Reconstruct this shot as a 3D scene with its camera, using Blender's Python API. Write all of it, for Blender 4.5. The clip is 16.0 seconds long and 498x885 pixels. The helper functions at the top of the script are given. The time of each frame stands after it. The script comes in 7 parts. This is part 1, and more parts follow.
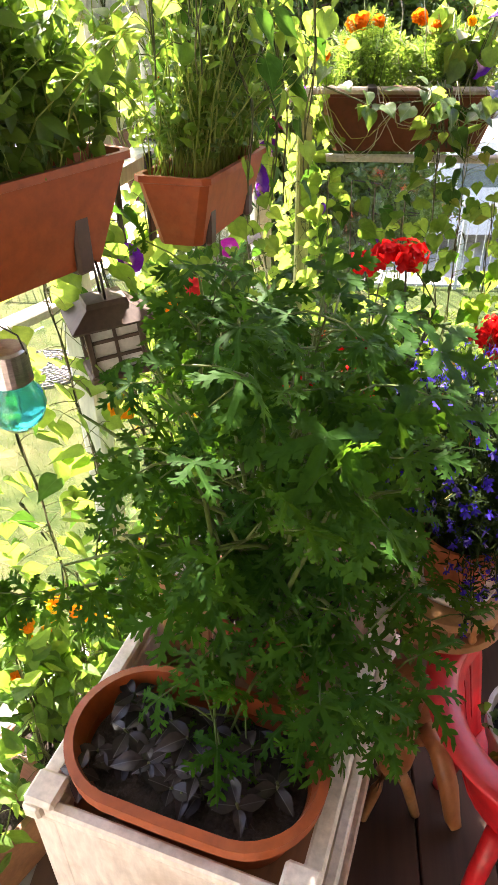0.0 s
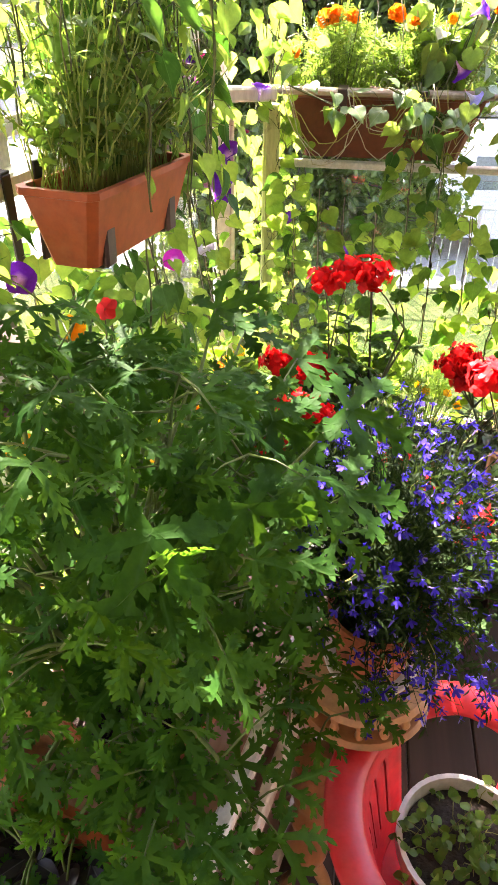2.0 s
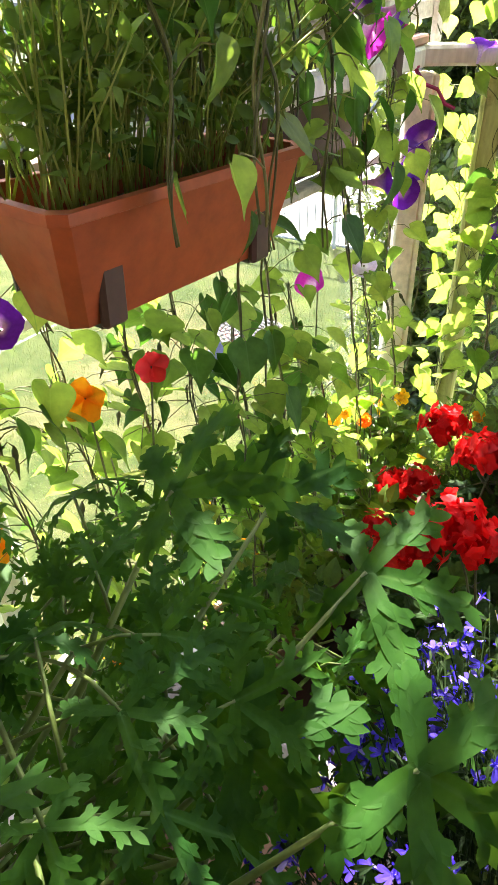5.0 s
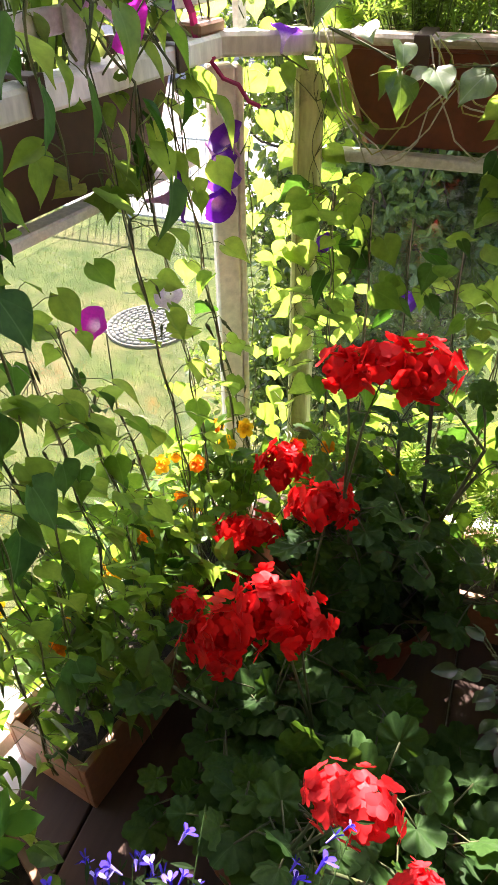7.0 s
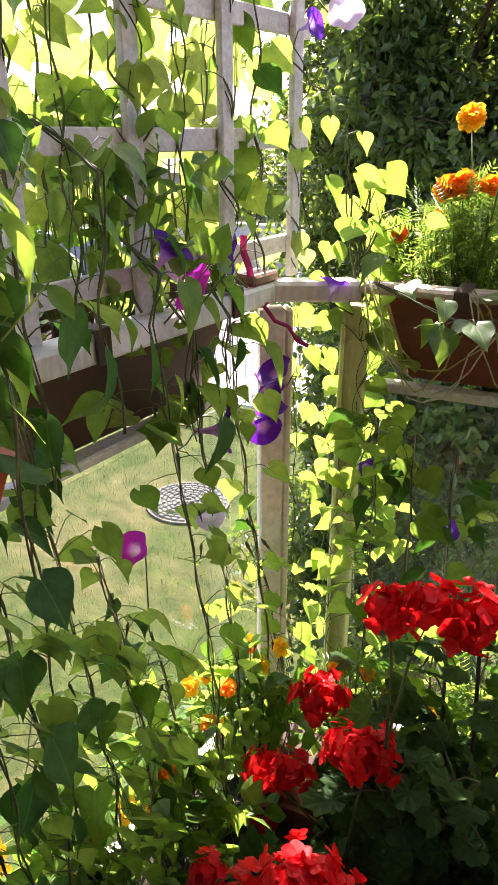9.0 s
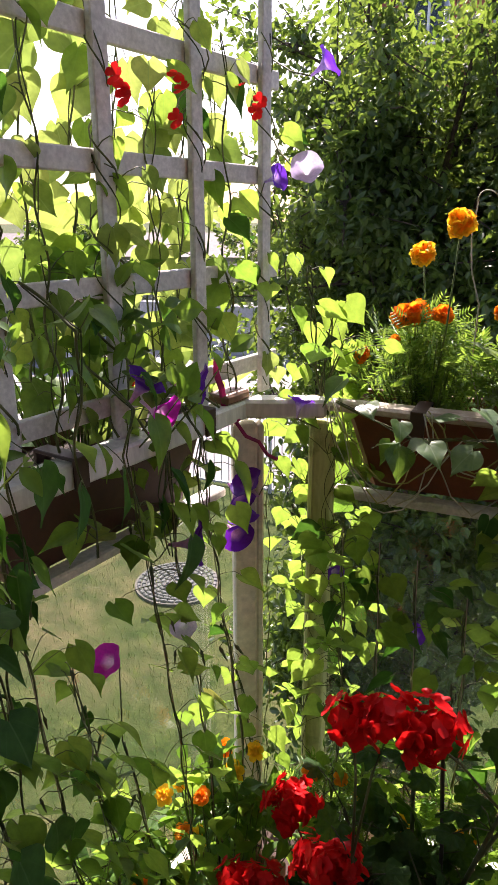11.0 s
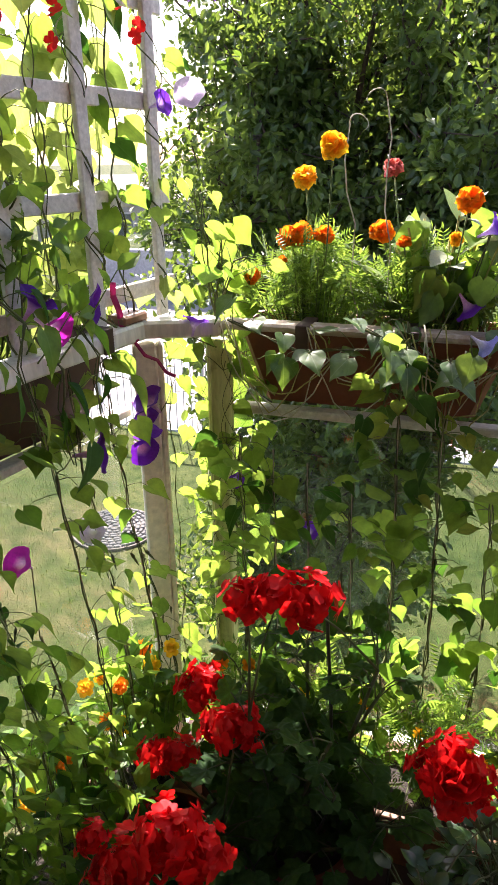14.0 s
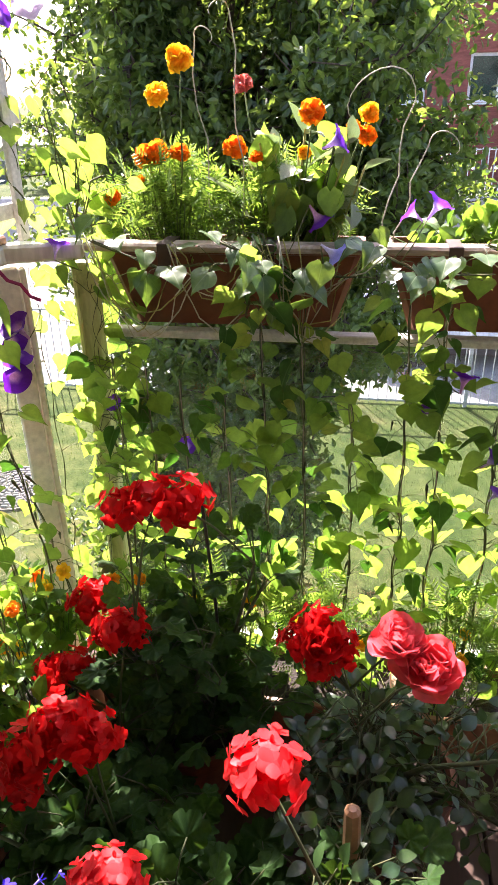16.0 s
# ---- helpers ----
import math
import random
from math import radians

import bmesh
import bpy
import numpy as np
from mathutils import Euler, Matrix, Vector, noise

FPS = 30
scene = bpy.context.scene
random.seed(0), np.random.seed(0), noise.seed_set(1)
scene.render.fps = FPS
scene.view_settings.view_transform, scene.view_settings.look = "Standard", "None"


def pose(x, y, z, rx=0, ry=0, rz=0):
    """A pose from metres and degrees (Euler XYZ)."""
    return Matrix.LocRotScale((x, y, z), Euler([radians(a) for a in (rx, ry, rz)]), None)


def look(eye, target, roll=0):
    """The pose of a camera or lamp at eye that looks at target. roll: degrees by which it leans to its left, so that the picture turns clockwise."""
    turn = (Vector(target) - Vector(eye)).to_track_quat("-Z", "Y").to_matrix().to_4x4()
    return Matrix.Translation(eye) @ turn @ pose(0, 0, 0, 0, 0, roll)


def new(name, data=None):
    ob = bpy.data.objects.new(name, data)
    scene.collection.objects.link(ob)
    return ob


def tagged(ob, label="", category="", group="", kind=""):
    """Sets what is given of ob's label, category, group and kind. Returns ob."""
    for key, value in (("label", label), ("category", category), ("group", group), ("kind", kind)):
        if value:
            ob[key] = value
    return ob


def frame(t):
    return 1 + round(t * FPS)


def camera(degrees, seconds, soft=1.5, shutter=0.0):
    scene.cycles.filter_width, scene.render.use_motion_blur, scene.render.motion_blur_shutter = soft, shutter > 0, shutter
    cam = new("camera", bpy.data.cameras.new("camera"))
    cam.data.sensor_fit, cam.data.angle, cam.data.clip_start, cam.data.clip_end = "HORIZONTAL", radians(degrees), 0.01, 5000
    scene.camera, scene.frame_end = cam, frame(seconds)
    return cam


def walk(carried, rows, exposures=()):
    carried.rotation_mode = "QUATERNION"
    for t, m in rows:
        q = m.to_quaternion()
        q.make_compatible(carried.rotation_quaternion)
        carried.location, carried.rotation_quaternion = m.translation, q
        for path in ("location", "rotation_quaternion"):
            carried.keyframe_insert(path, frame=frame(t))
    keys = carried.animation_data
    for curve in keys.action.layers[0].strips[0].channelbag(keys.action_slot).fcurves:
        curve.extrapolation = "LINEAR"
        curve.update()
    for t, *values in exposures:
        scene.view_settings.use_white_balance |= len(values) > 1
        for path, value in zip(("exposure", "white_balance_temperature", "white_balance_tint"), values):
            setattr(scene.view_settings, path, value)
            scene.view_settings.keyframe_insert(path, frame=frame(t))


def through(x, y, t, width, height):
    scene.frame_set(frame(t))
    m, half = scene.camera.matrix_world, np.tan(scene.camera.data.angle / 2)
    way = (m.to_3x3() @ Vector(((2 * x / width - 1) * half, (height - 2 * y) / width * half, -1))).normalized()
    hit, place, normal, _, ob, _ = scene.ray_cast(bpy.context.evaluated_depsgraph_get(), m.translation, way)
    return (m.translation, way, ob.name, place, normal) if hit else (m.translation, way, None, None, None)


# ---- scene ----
cam = camera(39.9, 16.0, soft=0.7)
PATH = [
    (0, (0.275, -0.071, 1.365), (0.081, 1.567, 0.233), -0.8),
    (0.5, (0.326, -0.009, 1.357), (0.1, 1.62, 0.22), -0.7),
    (1, (0.382, 0.028, 1.338), (0.106, 1.643, 0.192), -1.3),
    (1.5, (0.415, 0.059, 1.343), (0.148, 1.672, 0.191), -1.1),
    (2, (0.424, 0.116, 1.356), (0.198, 1.74, 0.211), 0.6),
    (2.5, (0.439, 0.223, 1.345), (0.222, 1.845, 0.195), -0.7),
    (3, (0.409, 0.341, 1.331), (0.099, 1.927, 0.153), -1.8),
    (3.2, (0.384, 0.398, 1.324), (-0.035, 1.949, 0.132), -3.5),
    (5.3, (0.504, 0.652, 1.245), (-0.268, 2.052, 0.043), -1.7),
    (5.5, (0.546, 0.676, 1.223), (-0.175, 2.093, 0.01), -1.7),
    (6, (0.606, 0.741, 1.264), (-0.041, 2.168, 0.019), -0.8),
    (6.5, (0.586, 0.85, 1.248), (-0.001, 2.283, -0.018), -0.9),
    (7, (0.556, 0.915, 1.261), (-0.012, 2.37, 0.011), -1.3),
    (7.5, (0.546, 0.965, 1.261), (-0.106, 2.471, 0.117), -2.6),
    (8, (0.533, 0.972, 1.287), (-0.188, 2.56, 0.308), -1.4),
    (8.5, (0.528, 0.976, 1.312), (-0.212, 2.599, 0.408), 0.3),
    (9, (0.53, 0.964, 1.326), (-0.229, 2.622, 0.504), -0.2),
    (9.5, (0.536, 0.942, 1.354), (-0.2, 2.667, 0.66), 0.9),
    (9.7, (0.53, 0.932, 1.36), (-0.191, 2.684, 0.719), 1.2),
    (11.8, (0.613, 0.944, 1.431), (-0.182, 2.674, 0.819), -0.8),
    (12, (0.615, 0.942, 1.422), (-0.173, 2.677, 0.815), -1.0),
    (12.5, (0.629, 0.934, 1.413), (-0.141, 2.665, 0.772), -1.1),
    (13, (0.652, 0.914, 1.406), (-0.076, 2.646, 0.722), -1.4),
    (13.5, (0.675, 0.896, 1.393), (0.007, 2.632, 0.658), -1.4),
    (14, (0.693, 0.864, 1.385), (0.107, 2.617, 0.621), -0.7),
    (14.5, (0.724, 0.841, 1.383), (0.223, 2.599, 0.572), -0.8),
    (15, (0.75, 0.828, 1.369), (0.3, 2.588, 0.533), -0.8),
    (15.5, (0.756, 0.807, 1.353), (0.349, 2.565, 0.491), -0.7),
    (16, (0.777, 0.804, 1.34), (0.465, 2.564, 0.442), -1.2),
]
EXPOSURES = ((0.0, 3.25, 6950, 27), (1.5, 3.62, 6950, 28), (2.5, 3.75, 6950, 29), (3.0, 3.65, 6900, 29), (5.5, 3.2, 6600, 23), (7.0, 2.95, 6650, 27), (9.0, 2.5, 6600, 29), (12.0, 1.4, 6450, 28), (13.0, 1.55, 6450, 28), (14.0, 2.2, 6450, 27), (16.0, 2.65, 6500, 28))
walk(cam, [(t, look(eye, target, roll)) for t, eye, target, roll in PATH], EXPOSURES)

# ---- world and light ----
SUN_TURN, SUN_HIGH = -28.0, 46.0   # degrees to the right of +y, degrees up
to_sun = Vector((math.sin(radians(SUN_TURN)) * math.cos(radians(SUN_HIGH)),
                 math.cos(radians(SUN_TURN)) * math.cos(radians(SUN_HIGH)), math.sin(radians(SUN_HIGH))))
world = bpy.data.worlds.new("world")
scene.world = world
world.use_nodes = True
wn = world.node_tree
sky = wn.nodes.new("ShaderNodeTexSky")
sky.sky_type = "NISHITA"
sky.sun_disc = False
sky.sun_elevation = radians(SUN_HIGH)
sky.sun_rotation = radians(SUN_TURN)
sky.dust_density = 2.5
wn.links.new(sky.outputs[0], wn.nodes["Background"].inputs[0])
wn.nodes["Background"].inputs[1].default_value = 0.11
sun_data = bpy.data.lights.new("sun", "SUN")
sun_data.energy, sun_data.angle, sun_data.color = 5.0, radians(0.6), (1.0, 0.94, 0.84)
sun = new("sun", sun_data)
sun.matrix_world = look(to_sun * 30, (0, 0, 0))

# ---- materials ----
def nodes_of(name):
    m = bpy.data.materials.new(name)
    m.use_nodes = True
    t = m.node_tree
    return m, t, t.nodes["Principled BSDF"]


def node(t, kind, **values):
    n = t.nodes.new(kind)
    for k, v in values.items():
        n.inputs[k].default_value = v
    return n


def ramp(t, stops):
    n = t.nodes.new("ShaderNodeValToRGB")
    e = n.color_ramp.elements
    while len(e) < len(stops):
        e.new(0.5)
    for el, (p, c) in zip(e, stops):
        el.position, el.color = p, (*c, 1)
    return n


def mixed(t, a, b, fac, blend="MIX"):
    n = t.nodes.new("ShaderNodeMix")
    n.data_type, n.blend_type = "RGBA", blend
    for sock, v in ((n.inputs[6], a), (n.inputs[7], b), (n.inputs[0], fac)):
        if isinstance(v, bpy.types.NodeSocket):
            t.links.new(v, sock)
        elif isinstance(v, tuple):
            sock.default_value = (*v, 1)
        else:
            sock.default_value = v
    return n.outputs[2]


def noise_of(t, scale, detail=4.0, coord="Object", stretch=None, rough=0.6):
    c = t.nodes.new("ShaderNodeTexCoord")
    src = c.outputs[coord]
    if stretch:
        m = t.nodes.new("ShaderNodeMapping")
        m.inputs["Scale"].default_value = stretch
        t.links.new(src, m.inputs["Vector"])
        src = m.outputs[0]
    n = node(t, "ShaderNodeTexNoise", Scale=scale, Detail=detail, Roughness=rough)
    t.links.new(src, n.inputs["Vector"])
    return n.outputs["Fac"]


def bump_of(t, fac, strength, distance, to):
    b = node(t, "ShaderNodeBump", Strength=strength, Distance=distance)
    t.links.new(fac, b.inputs["Height"])
    t.links.new(b.outputs[0], to.inputs["Normal"])


def surface(name, dark, light, scale=6.0, fine=60.0, rough=0.6, bump=0.25, depth=0.002, stretch=None, metal=0.0,
            stain=None, stain_scale=2.5, vary=0.0, spec=0.5):
    """A worn opaque surface: a broad and a fine noise in the colour, fine relief, some stains."""
    m, t, p = nodes_of(name)
    a = noise_of(t, scale, 5, stretch=stretch)
    f = noise_of(t, fine, 3, stretch=stretch)
    r = ramp(t, [(0.3, dark), (0.7, light)])
    t.links.new(a, r.inputs[0])
    g = ramp(t, [(0.25, (0.72, 0.72, 0.72)), (0.75, (1.12, 1.12, 1.12))])
    t.links.new(f, g.inputs[0])
    col = mixed(t, r.outputs[0], g.outputs[0], 1.0, "MULTIPLY")
    if stain:
        s = noise_of(t, stain_scale, 6, rough=0.75)
        q = ramp(t, [(0.52, (0, 0, 0)), (0.72, (1, 1, 1))])
        t.links.new(s, q.inputs[0])
        col = mixed(t, col, stain, q.outputs[0])
    if vary:
        info = t.nodes.new("ShaderNodeObjectInfo")
        v = ramp(t, [(0.0, (1 - vary,) * 3), (1.0, (1 + vary,) * 3)])
        t.links.new(info.outputs["Random"], v.inputs[0])
        col = mixed(t, col, v.outputs[0], 1.0, "MULTIPLY")
    t.links.new(col, p.inputs["Base Color"])
    p.inputs["Roughness"].default_value = rough
    p.inputs["Metallic"].default_value = metal
    p.inputs["Specular IOR Level"].default_value = spec
    if bump:
        bump_of(t, f, bump, depth, p)
    return m


def leafy(name, dark, light, through, share=0.45, rough=0.45, islands=False, scale=40.0, yellow=None, spec=0.4, rib=None, fan_turns=5.2, fan_lift=0.12):
    """A leaf or petal: gloss and diffuse on top, light that passes through, a different tint for each leaf."""
    m, t, p = nodes_of(name)
    if islands:
        pick = t.nodes.new("ShaderNodeNewGeometry").outputs["Random Per Island"]
    else:
        pick = t.nodes.new("ShaderNodeObjectInfo").outputs["Random"]
    r = ramp(t, [(0.0, dark), (0.8 if yellow else 1.0, light)] + ([(0.97, yellow)] if yellow else []))
    t.links.new(pick, r.inputs[0])
    n = noise_of(t, scale, 3)
    g = ramp(t, [(0.3, (0.7, 0.74, 0.7)), (0.7, (1.2, 1.16, 1.1))])
    t.links.new(n, g.inputs[0])
    col = mixed(t, r.outputs[0], g.outputs[0], 1.0, "MULTIPLY")
    tr = mixed(t, through, g.outputs[0], 1.0, "MULTIPLY")
    v = ramp(t, [(0.0, (0.46, 0.62, 0.45)), (0.4, (0.82, 0.86, 0.78)), (1.0, (0.84, 0.88, 0.9))])
    t.links.new(pick, v.inputs[0])
    if not name.endswith("petal"):
        tr = mixed(t, tr, v.outputs[0], 1.0, "MULTIPLY")
    if rib:
        c = t.nodes.new("ShaderNodeTexCoord")
        s = t.nodes.new("ShaderNodeSeparateXYZ")
        t.links.new(c.outputs["Object"], s.inputs[0])
        a = t.nodes.new("ShaderNodeMath")
        a.operation = "ABSOLUTE"
        t.links.new(s.outputs[0], a.inputs[0])
        q = ramp(t, [(0.006, (1, 1, 1)), (0.022, (0, 0, 0))])
        t.links.new(a.outputs[0], q.inputs[0])
        # side veins that fan out from the stalk
        ang = t.nodes.new("ShaderNodeMath")
        ang.operation = "ARCTAN2"
        t.links.new(s.outputs[0], ang.inputs[0])
        lift = t.nodes.new("ShaderNodeMath")
        lift.inputs[1].default_value = fan_lift
        t.links.new(s.outputs[1], lift.inputs[0])
        t.links.new(lift.outputs[0], ang.inputs[1])
        fan = t.nodes.new("ShaderNodeMath")
        fan.operation = "MULTIPLY"
        fan.inputs[1].default_value = fan_turns
        t.links.new(ang.outputs[0], fan.inputs[0])
        wave = t.nodes.new("ShaderNodeMath")
        wave.operation = "SINE"
        t.links.new(fan.outputs[0], wave.inputs[0])
        flat = t.nodes.new("ShaderNodeMath")
        flat.operation = "ABSOLUTE"
        t.links.new(wave.outputs[0], flat.inputs[0])
        vein = ramp(t, [(0.02, (1, 1, 1)), (0.16, (0, 0, 0))])
        t.links.new(flat.outputs[0], vein.inputs[0])
        both = mixed(t, q.outputs[0], vein.outputs[0], 0.35, "ADD")
        col = mixed(t, col, rib, both)
        dim = ramp(t, [(0.0, (1.0, 1.0, 1.0)), (1.0, (0.8, 0.84, 0.8))])
        t.links.new(both, dim.inputs[0])
        tr = mixed(t, tr, dim.outputs[0], 1.0, "MULTIPLY")
        bump_of(t, flat.outputs[0], 0.25, 0.001, p)
    t.links.new(col, p.inputs["Base Color"])
    p.inputs["Roughness"].default_value = rough
    p.inputs["Specular IOR Level"].default_value = spec
    tb = t.nodes.new("ShaderNodeBsdfTranslucent")
    t.links.new(tr, tb.inputs[0])
    mx = t.nodes.new("ShaderNodeMixShader")
    mx.inputs[0].default_value = share
    t.links.new(p.outputs[0], mx.inputs[1])
    t.links.new(tb.outputs[0], mx.inputs[2])
    t.links.new(mx.outputs[0], t.nodes["Material Output"].inputs[0])
    return m


def trumpet(name, rim, throat, through):
    """Petal colour that pales towards the throat of a trumpet flower."""
    m, t, p = nodes_of(name)
    c = t.nodes.new("ShaderNodeTexCoord")
    s = t.nodes.new("ShaderNodeSeparateXYZ")
    t.links.new(c.outputs["Object"], s.inputs[0])
    r = ramp(t, [(0.55, throat), (0.80, rim), (1.0, rim)])
    t.links.new(s.outputs[2], r.inputs[0])
    g = ramp(t, [(0.3, (0.75, 0.75, 0.8)), (0.7, (1.15, 1.1, 1.1))])
    t.links.new(noise_of(t, 9, 3), g.inputs[0])
    col = mixed(t, r.outputs[0], g.outputs[0], 1.0, "MULTIPLY")
    t.links.new(col, p.inputs["Base Color"])
    p.inputs["Roughness"].default_value = 0.6
    p.inputs["Specular IOR Level"].default_value = 0.2
    tb = t.nodes.new("ShaderNodeBsdfTranslucent")
    t.links.new(mixed(t, col, through, 0.4), tb.inputs[0])
    mx = t.nodes.new("ShaderNodeMixShader")
    mx.inputs[0].default_value = 0.5
    t.links.new(p.outputs[0], mx.inputs[1])
    t.links.new(tb.outputs[0], mx.inputs[2])
    t.links.new(mx.outputs[0], t.nodes["Material Output"].inputs[0])
    return m


WHITE_WOOD = surface("white_paint", (0.70, 0.68, 0.60), (0.84, 0.82, 0.75), 5, 90, 0.55, 0.3, 0.0015, stretch=(1, 1, 0.25),
                     stain=(0.58, 0.53, 0.42), stain_scale=7, vary=0.04)
CREAM_WOOD = surface("cream_paint", (0.70, 0.64, 0.54), (0.80, 0.75, 0.66), 5, 90, 0.55, 0.2, 0.001, stretch=(1, 1, 0.25), stain=(0.48, 0.40, 0.30), stain_scale=4, vary=0.05)
RAIL_WOOD = surface("weathered_rail", (0.26, 0.20, 0.14), (0.46, 0.38, 0.29), 9, 110, 0.7, 0.5, 0.002, stretch=(0.15, 1, 1), stain=(0.62, 0.58, 0.5), stain_scale=6)
GREY_WOOD = surface("weathered_paint", (0.60, 0.58, 0.53), (0.76, 0.73, 0.68), 8, 120, 0.7, 0.4, 0.0015, stain=(0.40, 0.38, 0.33), stain_scale=9, vary=0.08)
POST_PAINT = surface("cream_post_paint", (0.76, 0.68, 0.55), (0.84, 0.78, 0.66), 3, 60, 0.55, 0.12, 0.0008, stain=(0.66, 0.57, 0.43), stain_scale=5)
MOSSY_WOOD = surface("mossy_paint", (0.48, 0.50, 0.18), (0.66, 0.66, 0.34), 9, 120, 0.7, 0.4, 0.0015, stretch=(1, 1, 0.2), stain=(0.16, 0.18, 0.07), stain_scale=8)
BROWN_WOOD = surface("brown_wood", (0.16, 0.075, 0.035), (0.30, 0.15, 0.07), 7, 80, 0.5, 0.3, 0.0015, stretch=(1, 0.15, 1), vary=0.12)
DECK = surface("deck_boards", (0.035, 0.017, 0.010), (0.075, 0.037, 0.022), 5, 70, 0.85, 0.35, 0.002, stretch=(1, 0.12, 1), vary=0.18, stain=(0.06, 0.04, 0.03))
TURNED = surface("varnished_wood", (0.26, 0.10, 0.035), (0.46, 0.20, 0.075), 9, 60, 0.35, 0.15, 0.001, stretch=(1, 1, 0.2))
PALE_PINE = surface("pale_pine", (0.36, 0.17, 0.065), (0.50, 0.27, 0.11), 9, 60, 0.4, 0.15, 0.001)
TERRACOTTA = surface("terracotta_plastic", (0.29, 0.055, 0.008), (0.37, 0.08, 0.013), 4, 50, 0.55, 0.12, 0.0008, stain=(0.33, 0.1, 0.035), stain_scale=5, vary=0.05)
RUST_PLASTIC = surface("brown_red_plastic", (0.13, 0.034, 0.011), (0.20, 0.055, 0.018), 4, 50, 0.55, 0.12, 0.0008, stain=(0.16, 0.06, 0.03), stain_scale=6, vary=0.05)
# the box plastic darkened for the left box, whose deep shade is painted in
SHADED_PLASTIC = surface("shaded_box_plastic", (0.05, 0.017, 0.008), (0.085, 0.028, 0.012), 4, 50, 0.55, 0.12, 0.0008, stain=(0.075, 0.034, 0.018), stain_scale=6, vary=0.05)
CLAY = surface("terracotta_clay", (0.46, 0.12, 0.04), (0.58, 0.18, 0.07), 6, 80, 0.7, 0.3, 0.001, stain=(0.5, 0.24, 0.14), stain_scale=6)
BLACK_STEEL = surface("black_bracket", (0.018, 0.016, 0.015), (0.045, 0.035, 0.03), 10, 90, 0.45, 0.1, 0.0005, metal=0.2)
BROWN_CLIP = surface("dark_brown_clip", (0.035, 0.018, 0.012), (0.07, 0.032, 0.02), 10, 90, 0.5, 0.1, 0.0005)
SOIL = surface("potting_soil", (0.012, 0.009, 0.007), (0.05, 0.035, 0.025), 30, 160, 0.95, 0.9, 0.006)
RED_PLASTIC = surface("red_plastic", (0.60, 0.014, 0.02), (0.72, 0.03, 0.04), 3, 40, 0.38, 0.06, 0.0006, stain=(0.66, 0.07, 0.08), stain_scale=4)
WHITE_PLASTIC = surface("white_plastic", (0.66, 0.64, 0.58), (0.78, 0.76, 0.71), 4, 60, 0.4, 0.1, 0.0006, stain=(0.5, 0.46, 0.38), stain_scale=4)
STEEL = surface("brushed_steel", (0.45, 0.43, 0.41), (0.62, 0.6, 0.58), 20, 140, 0.28, 0.1, 0.0004, metal=1.0, stretch=(1, 1, 8))
BRONZE = surface("bronze_plastic", (0.055, 0.038, 0.028), (0.10, 0.07, 0.05), 12, 90, 0.6, 0.2, 0.0008, spec=0.3)
FROSTED = surface("frosted_pane", (0.5, 0.5, 0.46), (0.64, 0.63, 0.58), 8, 90, 0.5, 0.1, 0.0005)
RIBBON = leafy("magenta_ribbon", (0.34, 0.012, 0.10), (0.42, 0.02, 0.13), (0.4, 0.02, 0.12), 0.12, 0.4)
STRING = surface("jute_string", (0.25, 0.2, 0.13), (0.36, 0.3, 0.2), 60, 300, 0.9, 0.3, 0.0005)
PLASTER = surface("pale_render", (0.36, 0.33, 0.28), (0.45, 0.42, 0.36), 3, 60, 0.85, 0.4, 0.002)
CONCRETE = surface("concrete", (0.30, 0.30, 0.29), (0.42, 0.41, 0.40), 0.8, 12, 0.9, 0.3, 0.004, stain=(0.22, 0.21, 0.2), stain_scale=0.6)
PAVING = surface("pale_paving", (0.20, 0.195, 0.185), (0.29, 0.28, 0.265), 0.5, 9, 0.9, 0.3, 0.004, stain=(0.28, 0.27, 0.25), stain_scale=0.4)
STONE = surface("cobble_stone", (0.09, 0.09, 0.082), (0.15, 0.148, 0.136), 5, 40, 0.85, 0.4, 0.004, vary=0.2)
GALVANISED = surface("galvanised_steel", (0.42, 0.43, 0.44), (0.55, 0.56, 0.57), 10, 60, 0.5, 0.1, 0.001, metal=0.3)
BRICK = surface("red_brick", (0.20, 0.055, 0.04), (0.34, 0.11, 0.075), 3.0, 14, 0.85, 0.4, 0.006, stretch=(1, 1, 5), vary=0.15)
MORTAR = surface("mortar", (0.12, 0.11, 0.09), (0.18, 0.16, 0.13), 4, 30, 0.95, 0.3, 0.003)
WINDOW_WHITE = surface("white_frame", (0.68, 0.68, 0.66), (0.78, 0.78, 0.76), 3, 40, 0.5, 0.05, 0.001)
ROOF = surface("roof_tile", (0.07, 0.055, 0.05), (0.13, 0.10, 0.09), 3, 20, 0.8, 0.4, 0.01)
HOUSE_PAINT = surface("house_paint", (0.42, 0.40, 0.37), (0.55, 0.53, 0.49), 0.6, 8, 0.85, 0.2, 0.003)
CAR_PAINT = surface("white_car_paint", (0.60, 0.63, 0.70), (0.68, 0.71, 0.77), 1, 20, 0.22, 0.0)
CAR_BLUE = surface("grey_car_paint", (0.10, 0.12, 0.16), (0.14, 0.17, 0.22), 1, 20, 0.25, 0.0)
RUBBER = surface("tyre_rubber", (0.02, 0.02, 0.02), (0.035, 0.035, 0.035), 8, 60, 0.85, 0.2)
BARK = surface("bark", (0.03, 0.023, 0.018), (0.08, 0.06, 0.045), 14, 70, 0.9, 0.8, 0.01, stretch=(1, 1, 0.3))
